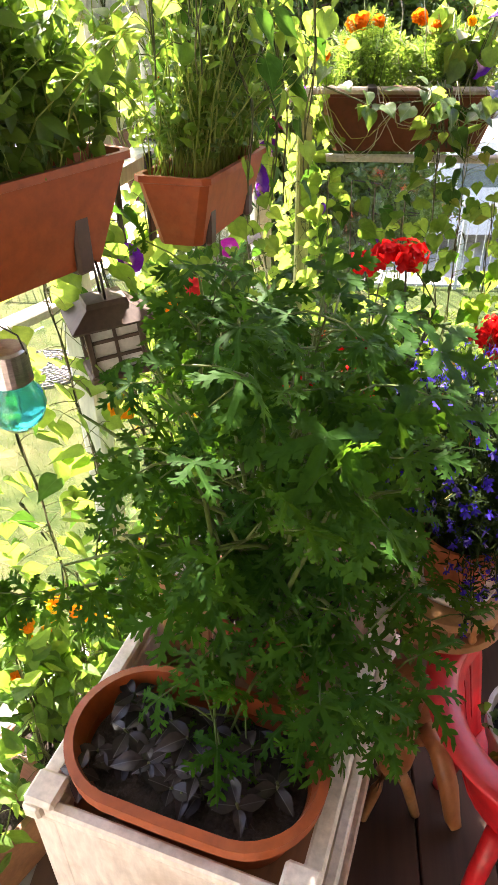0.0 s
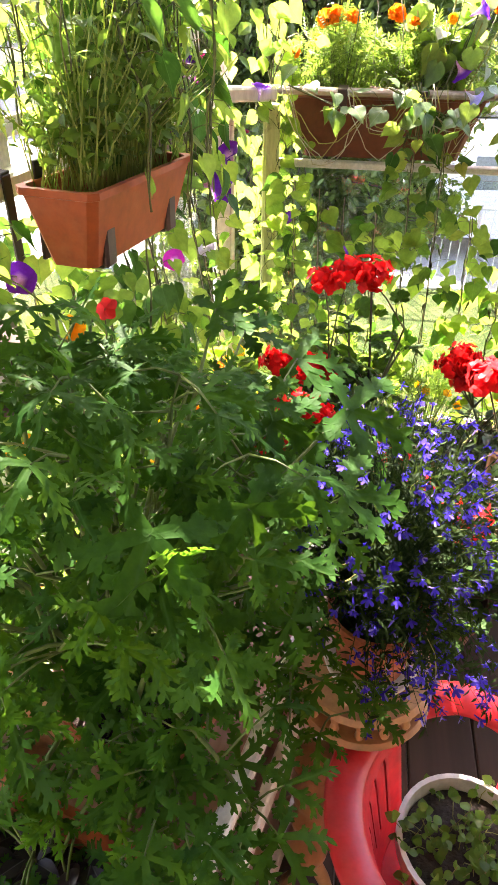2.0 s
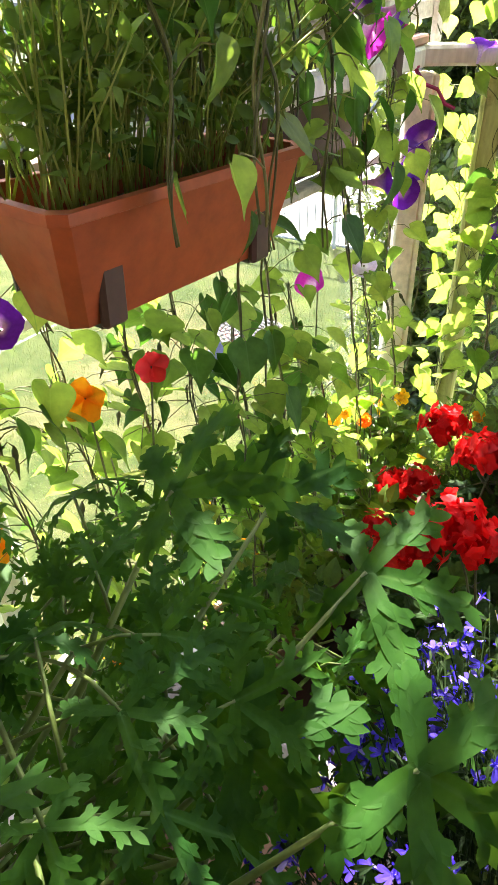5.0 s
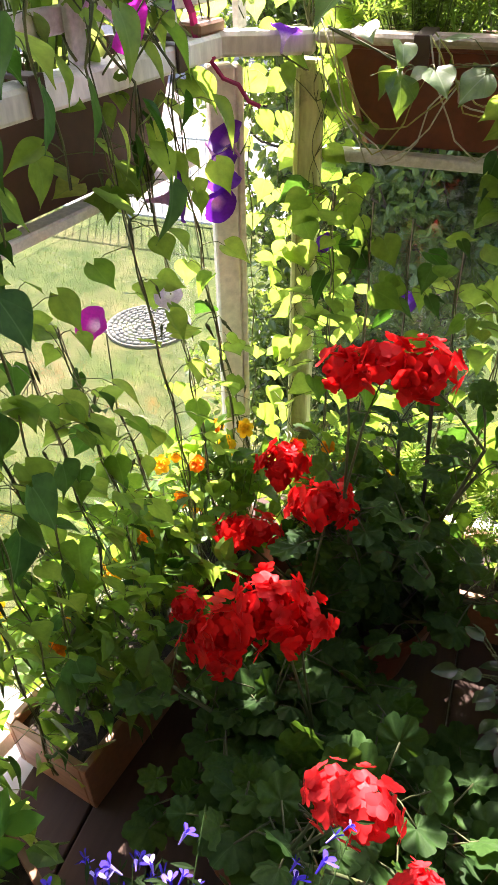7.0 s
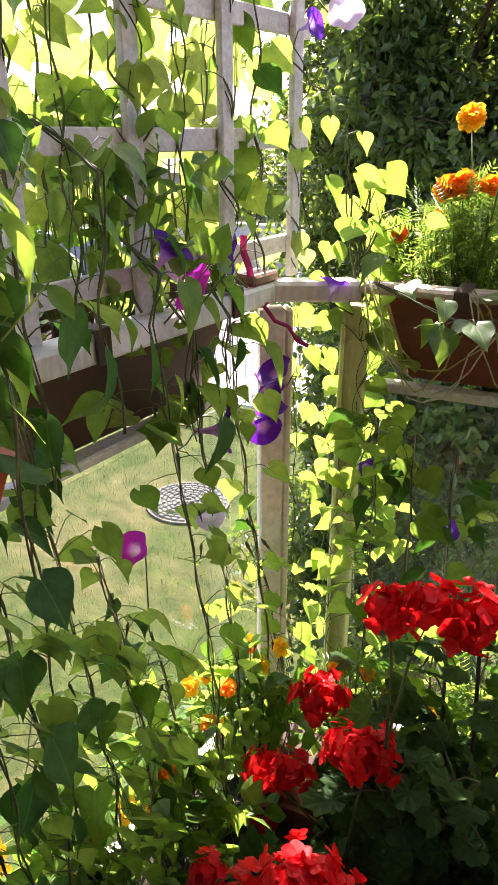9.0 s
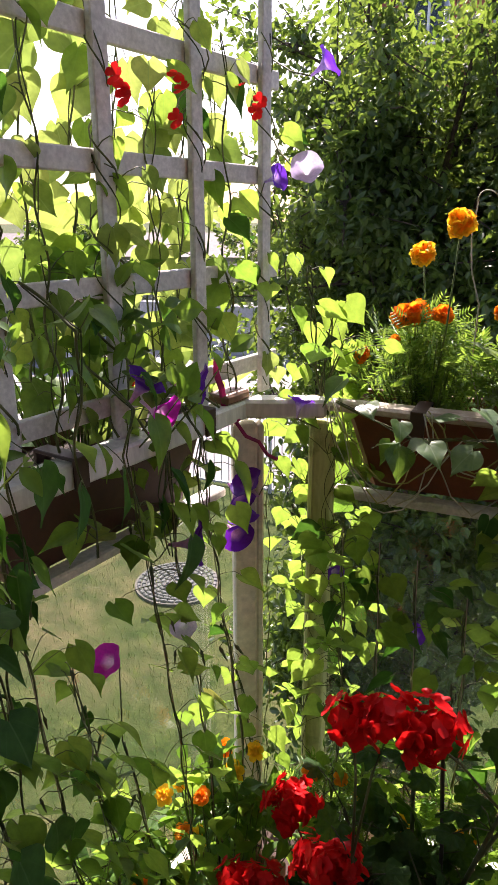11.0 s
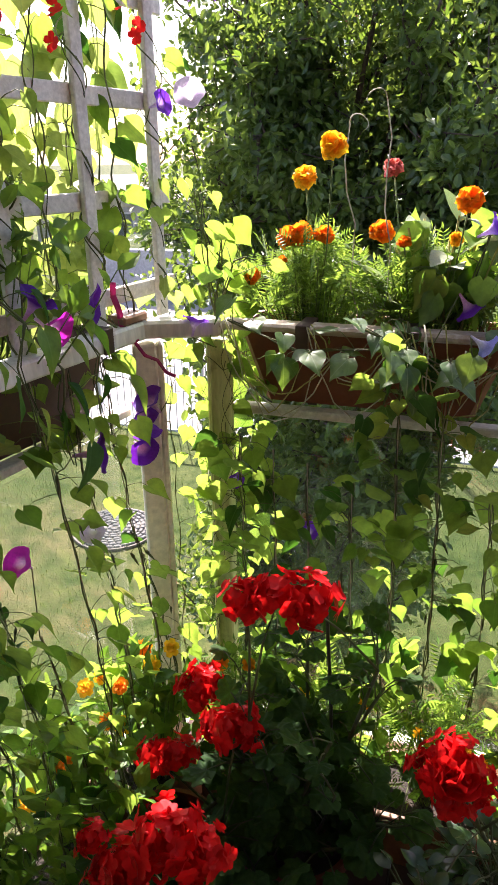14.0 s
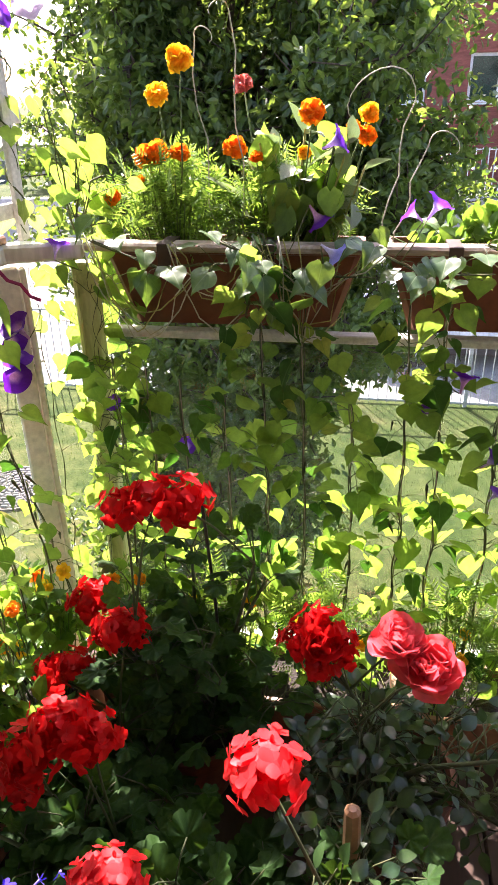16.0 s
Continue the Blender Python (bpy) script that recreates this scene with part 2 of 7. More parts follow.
STEM_GREEN = surface("green_stem", (0.06, 0.115, 0.02), (0.12, 0.17, 0.035), 20, 120, 0.6, 0.1, 0.0005, spec=0.3)
STEM_DARK = surface("dark_stem", (0.035, 0.05, 0.018), (0.09, 0.10, 0.035), 20, 120, 0.65, 0.2, 0.0005, spec=0.3)
STEM_VINE = surface("vine_stem", (0.06, 0.075, 0.025), (0.15, 0.16, 0.05), 20, 120, 0.6, 0.1, 0.0005, spec=0.3)
TENDRIL = surface("dry_tendril", (0.36, 0.35, 0.24), (0.52, 0.50, 0.38), 20, 120, 0.7, 0.1, 0.0005)
PATH_STONE = surface("path_concrete", (0.14, 0.136, 0.125), (0.21, 0.205, 0.19), 0.5, 9, 0.9, 0.3, 0.004, stain=(0.18, 0.17, 0.15), stain_scale=0.6)
STEM_STRAW = surface("straw_stem", (0.24, 0.25, 0.06), (0.40, 0.38, 0.12), 20, 120, 0.65, 0.1, 0.0005, spec=0.3)

VINE_LEAF = leafy("heart_leaf", (0.030, 0.088, 0.014), (0.07, 0.145, 0.022), (0.39, 0.56, 0.075), 0.56, 0.45, yellow=(0.30, 0.27, 0.05), scale=3.0, rib=(0.13, 0.23, 0.05))
# lighter copy of the heart leaf: the glow of backlit leaves is in the colour
SUNLIT_VINE = leafy("sunlit_heart_leaf", (0.10, 0.18, 0.035), (0.20, 0.27, 0.06), (0.42, 0.50, 0.12), 0.58, 0.5, yellow=(0.50, 0.46, 0.12), scale=3.0, rib=(0.34, 0.42, 0.14), spec=0.3)
# darker copy of the heart leaf, standing in for leaves in shade
SHADED_VINE = leafy("shaded_heart_leaf", (0.025, 0.07, 0.022), (0.055, 0.115, 0.035), (0.12, 0.30, 0.03), 0.3, 0.6, scale=3.0, rib=(0.07, 0.14, 0.045), spec=0.08)
IVY_LEAF = leafy("trailing_leaf", (0.05, 0.11, 0.04), (0.10, 0.17, 0.06), (0.30, 0.45, 0.06), 0.35, 0.38, scale=3.0, rib=(0.2, 0.28, 0.12))
CUT_LEAF = leafy("cut_leaf", (0.009, 0.046, 0.007), (0.026, 0.094, 0.013), (0.19, 0.43, 0.026), 0.37, 0.6, scale=4.0, spec=0.07, rib=(0.045, 0.12, 0.025), fan_turns=3.0, fan_lift=0.0)
ROUND_LEAF = leafy("round_leaf", (0.013, 0.042, 0.009), (0.032, 0.080, 0.016), (0.15, 0.27, 0.03), 0.30, 0.65, scale=4.0, spec=0.15, rib=(0.035, 0.075, 0.02), fan_turns=3.76, fan_lift=0.0)
ROSE_LEAF = leafy("rose_leaf", (0.014, 0.04, 0.014), (0.036, 0.075, 0.024), (0.16, 0.30, 0.04), 0.25, 0.34, scale=3.0, spec=0.55)
HERB_LEAF = leafy("herb_leaf", (0.06, 0.13, 0.03), (0.11, 0.22, 0.04), (0.30, 0.48, 0.05), 0.46, 0.5, islands=True)
GRASSY = leafy("thin_leaf", (0.20, 0.28, 0.06), (0.36, 0.42, 0.12), (0.50, 0.60, 0.10), 0.4, 0.5, islands=True)
FERNY = leafy("ferny_leaf", (0.04, 0.12, 0.02), (0.10, 0.22, 0.035), (0.40, 0.58, 0.07), 0.42, 0.5, islands=True)
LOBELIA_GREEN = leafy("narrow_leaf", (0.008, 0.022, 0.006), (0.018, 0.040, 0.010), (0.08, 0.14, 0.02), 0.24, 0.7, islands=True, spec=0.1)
PURPLE_LEAF = leafy("purple_leaf", (0.008, 0.006, 0.007), (0.026, 0.018, 0.019), (0.10, 0.04, 0.07), 0.12, 0.35, scale=4.0, spec=0.4, rib=(0.06, 0.055, 0.058))
TREE_LEAF = leafy("tree_leaf", (0.018, 0.048, 0.016), (0.06, 0.115, 0.034), (0.32, 0.44, 0.06), 0.40, 0.42, islands=True, scale=6.0, spec=0.5)
GRASS_BLADE = leafy("grass_blade", (0.045, 0.085, 0.018), (0.10, 0.13, 0.04), (0.16, 0.22, 0.05), 0.35, 0.6, islands=True)
SAGE_LEAF = leafy("grey_green_leaf", (0.20, 0.26, 0.16), (0.32, 0.38, 0.26), (0.35, 0.45, 0.2), 0.3, 0.6)
RED_PETAL = leafy("red_petal", (0.52, 0.006, 0.008), (0.70, 0.014, 0.012), (0.85, 0.02, 0.015), 0.42, 0.5, islands=True, scale=30, spec=0.2)
SCARLET_PETAL = leafy("scarlet_petal", (0.66, 0.018, 0.02), (0.80, 0.045, 0.05), (0.92, 0.06, 0.06), 0.42, 0.5, islands=True, scale=30, spec=0.2)
ROSE_PETAL = leafy("rose_petal", (0.80, 0.07, 0.10), (0.90, 0.14, 0.18), (0.95, 0.18, 0.2), 0.35, 0.45, islands=True, scale=30, spec=0.25)
ORANGE_PETAL = leafy("orange_petal", (0.95, 0.27, 0.01), (1.0, 0.40, 0.02), (0.98, 0.36, 0.01), 0.62, 0.55, islands=True, scale=60, spec=0.2)
YELLOW_PETAL = leafy("yellow_petal", (0.96, 0.46, 0.015), (1.0, 0.62, 0.03), (0.98, 0.62, 0.02), 0.6, 0.55, islands=True, scale=60, spec=0.2)
PINK_PETAL = leafy("pink_petal", (0.65, 0.10, 0.10), (0.75, 0.2, 0.18), (0.8, 0.25, 0.2), 0.35, 0.55, islands=True, scale=60, spec=0.2)
BLUE_PETAL = leafy("blue_petal", (0.018, 0.010, 0.26), (0.075, 0.048, 0.52), (0.05, 0.025, 0.56), 0.30, 0.6, islands=True, scale=30, spec=0.15, yellow=(0.36, 0.30, 0.68))
VIOLET_TRUMPET = trumpet("violet_trumpet", (0.13, 0.03, 0.46), (0.74, 0.62, 0.82), (0.25, 0.06, 0.7))
PURPLE_TRUMPET = trumpet("purple_trumpet", (0.085, 0.012, 0.26), (0.72, 0.42, 0.62), (0.22, 0.02, 0.45))
MAGENTA_TRUMPET = trumpet("magenta_trumpet", (0.55, 0.02, 0.42), (0.85, 0.75, 0.82), (0.8, 0.05, 0.6))
PALE_TRUMPET = trumpet("pale_trumpet", (0.62, 0.50, 0.74), (0.85, 0.82, 0.86), (0.8, 0.7, 0.9))
SKY_TRUMPET = trumpet("pale_blue_trumpet", (0.28, 0.30, 0.68), (0.8, 0.8, 0.86), (0.5, 0.5, 0.9))


def lawn_material():
    m, t, p = nodes_of("lawn")
    a, b, c = noise_of(t, 0.6, 5), noise_of(t, 5.0, 5), noise_of(t, 30, 6)
    r = ramp(t, [(0.30, (0.028, 0.050, 0.012)), (0.52, (0.050, 0.068, 0.022)), (0.72, (0.090, 0.086, 0.042))])
    t.links.new(a, r.inputs[0])
    g = ramp(t, [(0.35, (0.55, 0.70, 0.50)), (0.65, (1.35, 1.2, 1.15))])
    t.links.new(b, g.inputs[0])
    h = ramp(t, [(0.3, (0.72, 0.74, 0.7)), (0.7, (1.2, 1.18, 1.15))])
    t.links.new(c, h.inputs[0])
    col = mixed(t, mixed(t, r.outputs[0], g.outputs[0], 1.0, "MULTIPLY"), h.outputs[0], 1.0, "MULTIPLY")
    t.links.new(col, p.inputs["Base Color"])
    p.inputs["Roughness"].default_value = 0.95
    p.inputs["Specular IOR Level"].default_value = 0.1
    bump_of(t, c, 0.4, 0.03, p)
    return m


LAWN = lawn_material()


def glass_material(name, tint, haze, gloss=1.0):
    """A thin pane: clear, with a mirror gloss that grows towards grazing view, and a film of dust."""
    m, t, p = nodes_of(name)
    tr = node(t, "ShaderNodeBsdfTransparent", Color=(*tint, 1))
    gl = node(t, "ShaderNodeBsdfGlossy", Roughness=0.02)
    lw = node(t, "ShaderNodeLayerWeight", Blend=0.5)
    pw = t.nodes.new("ShaderNodeMath")
    pw.operation = "POWER"
    pw.inputs[1].default_value = 4.0
    t.links.new(lw.outputs["Facing"], pw.inputs[0])
    fr = t.nodes.new("ShaderNodeMath")
    fr.operation = "MULTIPLY_ADD"
    fr.inputs[1].default_value, fr.inputs[2].default_value = 0.8 * gloss, 0.035 * gloss
    t.links.new(pw.outputs[0], fr.inputs[0])
    mx = t.nodes.new("ShaderNodeMixShader")
    t.links.new(fr.outputs[0], mx.inputs[0])
    t.links.new(tr.outputs[0], mx.inputs[1])
    t.links.new(gl.outputs[0], mx.inputs[2])
    df = node(t, "ShaderNodeBsdfDiffuse", Color=(0.6, 0.62, 0.62, 1))
    dust = ramp(t, [(0.35, (haze * 0.3,) * 3), (0.75, (haze * 1.6,) * 3)])
    t.links.new(noise_of(t, 3.0, 6, rough=0.7), dust.inputs[0])
    m2 = t.nodes.new("ShaderNodeMixShader")
    t.links.new(dust.outputs[0], m2.inputs[0])
    t.links.new(mx.outputs[0], m2.inputs[1])
    t.links.new(df.outputs[0], m2.inputs[2])
    t.links.new(m2.outputs[0], t.nodes["Material Output"].inputs[0])
    return m


PANE = glass_material("clear_pane", (0.93, 0.96, 0.95), 0.035)
DARK_PANE = glass_material("window_glass", (0.45, 0.5, 0.5), 0.02)
m_blue, t_blue, p_blue = nodes_of("turquoise_glass")
p_blue.inputs["Base Color"].default_value = (0.02, 0.55, 0.62, 1)
p_blue.inputs["Roughness"].default_value = 0.12
p_blue.inputs["Transmission Weight"].default_value = 0.75
bump_of(t_blue, noise_of(t_blue, 60, 2), 0.5, 0.003, p_blue)
BLUE_GLASS = m_blue


# ---- shapes ----
def box_shape(sx, sy, sz, bevel=0.0, at=(0, 0, 0)):
    """Corners and faces of a box centred on `at`, with chamfered edges."""
    bm = bmesh.new()
    bmesh.ops.create_cube(bm, size=1.0)
    bmesh.ops.scale(bm, vec=(sx, sy, sz), verts=bm.verts)
    if bevel:
        bmesh.ops.bevel(bm, geom=bm.edges[:], offset=bevel, segments=1, affect="EDGES")
    bmesh.ops.translate(bm, vec=at, verts=bm.verts)
    return shape_of(bm)


def shape_of(bm):
    bm.verts.index_update()
    v = np.array([x.co[:] for x in bm.verts])
    f = [[x.index for x in fc.verts] for fc in bm.faces]
    bm.free()
    return v, f


def lathe(profile, n=24, squash=1.0, close=False):
    """Turns a profile of (radius, height) about z."""
    v, f = [], []
    k = len(profile)
    for i in range(n):
        a = 2 * math.pi * i / n
        for r, z in profile:
            v.append((r * math.cos(a), r * squash * math.sin(a), z))
    for i in range(n):
        j = (i + 1) % n
        for q in range(k - 1):
            f.append([i * k + q, j * k + q, j * k + q + 1, i * k + q + 1])
    if close:
        f.append([i * k for i in range(n)][::-1])
        f.append([i * k + k - 1 for i in range(n)])
    return np.array(v), f


def tube(points, radii, n=5):
    """A round bar along a line of points."""
    pts = [Vector(p) for p in points]
    if not isinstance(radii, (list, tuple)):
        radii = [radii] * len(pts)
    v, f = [], []
    for i, p in enumerate(pts):
        d = (pts[min(i + 1, len(pts) - 1)] - pts[max(i - 1, 0)]).normalized()
        a = d.cross(Vector((0, 0, 1)) if abs(d.z) < 0.9 else Vector((1, 0, 0))).normalized()
        b = d.cross(a)
        for k in range(n):
            w = 2 * math.pi * k / n
            v.append(tuple(p + radii[i] * (math.cos(w) * a + math.sin(w) * b)))
    for i in range(len(pts) - 1):
        for k in range(n):
            l = (k + 1) % n
            f.append([i * n + k, i * n + l, (i + 1) * n + l, (i + 1) * n + k])
    f.append(list(range(n))[::-1])
    f.append([(len(pts) - 1) * n + k for k in range(n)])
    return np.array(v), f


def moved(shape, m):
    v, f = shape
    r, t = np.array(m.to_3x3()), np.array(m.translation)
    return v @ r.T + t, f


def joined(shapes):
    vs, fs, n = [], [], 0
    for v, f in shapes:
        vs.append(v)
        fs += [[i + n for i in c] for c in f]
        n += len(v)
    return np.concatenate(vs), fs


def scattered(shape, mats):
    """One shape at many poses, in one mesh."""
    v, f = shape
    n = len(v)
    out = np.concatenate([v @ np.array(m.to_3x3()).T + np.array(m.translation) for m in mats])
    fs = [[i + k * n for i in c] for k in range(len(mats)) for c in f]
    return out, fs


def mesh(name, shape, material, smooth=False):
    me = bpy.data.meshes.new(name)
    me.from_pydata([tuple(x) for x in shape[0].tolist()], [], shape[1])
    if smooth:
        me.polygons.foreach_set("use_smooth", [True] * len(me.polygons))
    me.materials.append(material)
    me.update()
    return me


def thing(name, m, label, category, group="", kind=""):
    """The base of a thing: an Empty that carries its parts."""
    ob = new(name)
    ob.empty_display_size = 0.05
    ob.matrix_basis = m if isinstance(m, Matrix) else Matrix.Translation(m)
    return tagged(ob, label, category, group, kind)


def part(name, shape, material, parent, label="", m=None, smooth=False):
    """One mesh under a thing or under a part. shape: corners and faces, or a mesh that is shared."""
    me = shape if isinstance(shape, bpy.types.Mesh) else mesh(name, shape, material, smooth)
    ob = new(name, me)
    ob.parent = parent
    if m is not None:
        ob.matrix_basis = m
    return tagged(ob, label)


def leaf_pose(base, tip, normal, size):
    """A pose for a leaf: its length along tip, its upper side towards normal."""
    y = Vector(tip).normalized()
    z = Vector(normal)
    z = z - z.dot(y) * y
    if z.length < 1e-4:
        z = y.orthogonal()
    z.normalize()
    x = y.cross(z)
    m = Matrix((x, y, z)).transposed().to_4x4()
    return Matrix.Translation(base) @ m @ Matrix.Scale(size, 4)


rng = random.Random(7)


def jitter(s):
    return Vector((rng.uniform(-s, s), rng.uniform(-s, s), rng.uniform(-s, s)))


def aim(spread=1.0):
    """A random direction."""
    while True:
        v = jitter(1)
        if 0.05 < v.length < 1:
            return v.normalized() * spread


# leaves, one unit long from the stalk to the tip
def finer(values, n):
    """A run of values drawn out to n values along a smooth line."""
    k = len(values) - 1
    out = []
    for i in range(n):
        x = i * k / (n - 1)
        a = min(int(x), k - 1)
        f = x - a
        p0, p1, p2, p3 = values[max(a - 1, 0)], values[a], values[a + 1], values[min(a + 2, k)]
        out.append(max(0.0, 0.5 * (2 * p1 + (p2 - p0) * f + (2 * p0 - 5 * p1 + 4 * p2 - p3) * f * f + (3 * p1 - p0 - 3 * p2 + p3) * f ** 3)))
    return out


def blade(widths, fold=0.25, droop=0.25, back=0.0, ripple=0.0, turn=0.0):
    """A leaf from its half widths along the rib, folded along it and drooping, with a rippled edge."""
    k = len(widths) - 1
    v, f = [], []
    for i, w in enumerate(widths):
        u = i / k
        y, z = u * (1 + back) - back, -droop * u * u
        ymid = max(y, 0.0) if back else y
        x0 = turn * u * u
        for q, lift in ((-1, 1.0), (-0.55, 0.62), (0, 0.0), (0.55, 0.62), (1, 1.0)):
            edge = abs(q)
            v.append((x0 + q * w, ymid + (y - ymid) * edge, z + fold * w * lift + ripple * edge * math.sin(u * 11 + (2.1 if q > 0 else 0.0))))
    for i in range(k):
        for j in range(4):
            a = i * 5 + j
            f.append([a, a + 1, a + 6, a + 5])
    return np.array(v), f


HEART = finer([0.12, 0.36, 0.47, 0.50, 0.47, 0.39, 0.27, 0.15, 0.06, 0.0], 15)
heart_meshes = [mesh("heart_leaf", blade([w * s for w in HEART], fo, dr, 0.17, 0.016, fo * 0.3 - 0.03), VINE_LEAF, True)
                for s, fo, dr in ((1.0, 0.12, 0.15), (1.06, 0.3, 0.3), (0.95, -0.1, 0.4), (1.0, 0.2, -0.1), (0.85, 0.55, 0.35), (1.1, 0.05, 0.05))]
sunlit_meshes = [mesh("heart_leaf", blade([w * s for w in HEART], fo, dr, 0.17, 0.02, fo * 0.3 - 0.03), SUNLIT_VINE, True) for s, fo, dr in ((1.05, 0.12, 0.15), (1.1, 0.25, 0.3), (0.95, -0.1, 0.35), (0.8, 0.4, 0.4))]
narrow_meshes = [mesh("heart_leaf", blade([w * s for w in HEART], fo, dr, 0.14, 0.02, 0.15 - fo * 0.3), VINE_LEAF, True) for s, fo, dr in ((0.55, 0.5, 0.45), (0.65, 0.3, 0.6), (0.48, 0.7, 0.3), (0.8, 0.2, 0.5))]
shaded_meshes = [mesh("heart_leaf", blade([w * s for w in HEART], fo, dr, 0.16, 0.02, fo * 0.3 - 0.05), SHADED_VINE, True) for s, fo, dr in ((1.05, 0.15, 0.2), (0.6, 0.5, 0.5), (0.9, 0.3, 0.4), (0.5, 0.6, 0.35))]
trail_meshes = [mesh("trailing_leaf", blade([w * s for w in HEART], fo, dr, 0.15, 0.03, fo * 0.4 - 0.06), IVY_LEAF, True) for s, fo, dr in ((1.0, 0.2, 0.3), (0.9, 0.4, 0.5), (1.05, 0.0, 0.2))]
LANCE = [0.0, 0.09, 0.15, 0.17, 0.14, 0.08, 0.0]
sage_meshes = [mesh("grey_leaf", blade([w * 1.5 for w in LANCE], fo, dr), SAGE_LEAF, True) for fo, dr in ((0.2, 0.3), (0.35, 0.5))]
purple_meshes = [mesh("purple_leaf", blade([w * 1.7 for w in LANCE], fo, dr), PURPLE_LEAF, True) for fo, dr in ((0.25, 0.3), (0.45, 0.55), (0.1, 0.1))]
rose_meshes = [mesh("rose_leaf", blade([0.0, 0.2, 0.30, 0.31, 0.26, 0.16, 0.0], fo, dr), ROSE_LEAF, True) for fo, dr in ((0.2, 0.2), (0.35, 0.4), (0.05, 0.3))]


def lobed(lobes, deep, teeth, tooth, steps, span=300, curl=0.2, wave=0.05, seed=0, full=0.7):
    """A hand-shaped leaf of many points, fanned out from its stalk; the longest lobe lies along y."""
    r0 = random.Random(seed)
    tilt = [r0.uniform(0.85, 1.1) for _ in range(lobes)]
    v, f = [(0, 0, 0)], []
    for ring in (0.5, 1.0):
        for i in range(steps + 1):
            u = i / steps
            a = radians(-span / 2 + span * u)
            p = u * lobes
            k = min(int(p), lobes - 1)
            cut = abs(math.sin(math.pi * p)) ** full
            tip = 0.55 + 0.45 * math.cos(a * 0.62)
            r = tip * tilt[k] * (1 - deep + deep * cut) * (1 - tooth * (0.5 + 0.5 * math.cos(2 * math.pi * p * teeth)))
            rr = r * (ring if ring == 1.0 else 0.5 * (1 - deep * 0.4))
            z = -curl * rr * rr + wave * math.sin(math.pi * 2 * p) * ring
            v.append((rr * math.sin(a), rr * math.cos(a), z))
    n = steps + 1
    for i in range(steps):
        f.append([0, 1 + i, 2 + i])
        f.append([1 + i, 1 + n + i, 2 + n + i, 2 + i])
    return np.array(v), f


def finger(p0, deg, length, half, bend, rows=6):
    """A blunt-ended strip of leaf from p0, hollowed along its rib. Two-sided outline, rounded tip."""
    prof = (0.62, 0.86, 1.0, 1.0, 0.86, 0.5, 0.0) if rows == 6 else (0.7, 1.0, 0.95, 0.0)
    k = len(prof) - 1
    v, f = [], []
    x, y = p0
    for i, w in enumerate(prof):
        u = i / k
        a = radians(deg + bend * u)
        if i:
            x, y = x + math.sin(a) * length / k, y + math.cos(a) * length / k
        for q in (-1, 0, 1):
            v.append((x + q * half * w * math.cos(a), y - q * half * w * math.sin(a), 0.12 * half * w * abs(q)))
    for i in range(k):
        for j in range(2):
            a = i * 3 + j
            f.append([a, a + 1, a + 4, a + 3])
    return np.array(v), f


def cut_leaf(seed, curl, wave, full=1.0, teeth=True):
    """A hand-shaped leaf: five lobes from one point, each parted into blunt side fingers that sweep forward."""
    r0 = random.Random(seed)
    out = []
    for deg, ln in ((-118, 0.60), (-60, 0.86), (0, 1.0), (60, 0.86), (118, 0.60)):
        ln *= r0.uniform(0.9, 1.08)
        deg += r0.uniform(-6, 6)
        bend = r0.uniform(-10, 10)
        out.append(finger((0, 0), deg, ln, 0.070 * full * (0.6 + 0.4 * ln), bend))
        for u, part_ln in ((0.36, 0.30), (0.57, 0.33), (0.78, 0.22)):
            for side in (-1, 1):
                uu = (u + 0.05 * side + r0.uniform(-0.02, 0.02)) * ln
                a = radians(deg + bend * uu)
                p = (math.sin(a) * uu, math.cos(a) * uu)
                sl = part_ln * ln * r0.uniform(0.85, 1.15) * (0.8 if u < 0.35 and ln > 0.8 else 1.0)
                sd = deg + bend * uu + side * r0.uniform(42, 56)
                out.append(finger(p, sd, sl, 0.046 * full * (0.6 + 0.4 * ln), -side * 14))
                if teeth and u < 0.7:
                    b = radians(sd)
                    out.append(finger((p[0] + math.sin(b) * sl * 0.5, p[1] + math.cos(b) * sl * 0.5), sd + side * 38, sl * 0.45, 0.030 * full, -side * 15, 3))
    v, f = joined(out)
    rr = np.hypot(v[:, 0], v[:, 1])
    ang = np.arctan2(v[:, 0], v[:, 1])
    v[:, 2] += -curl * rr ** 2 + wave * rr * np.sin(3.0 * ang + seed) + 0.04 * rr * np.sin(11 * rr + seed)
    step = np.repeat(np.arange(len(out)), [len(o[0]) for o in out])
    v[:, 2] += 0.0005 * (step % 5)
    return v, f


cut_shapes = [cut_leaf(40 + i, c, w) for i, (c, w) in enumerate(((0.15, 0.1), (0.35, 0.12), (0.55, 0.1), (0.05, 0.15)))]
big_cut_meshes = [mesh("cut_leaf", cut_leaf(60 + i, c, 0.12, 1.35), CUT_LEAF, True) for i, c in enumerate((0.1, 0.25, 0.4))]
cut_meshes = [mesh("cut_leaf", s, CUT_LEAF, True) for s in cut_shapes]
round_meshes = [mesh("round_leaf", lobed(7, 0.16, 2, 0.05, 42, 335, c, w, i), ROUND_LEAF, True) for i, (c, w) in enumerate(((0.2, 0.06), (-0.15, 0.08), (0.45, 0.05)))]


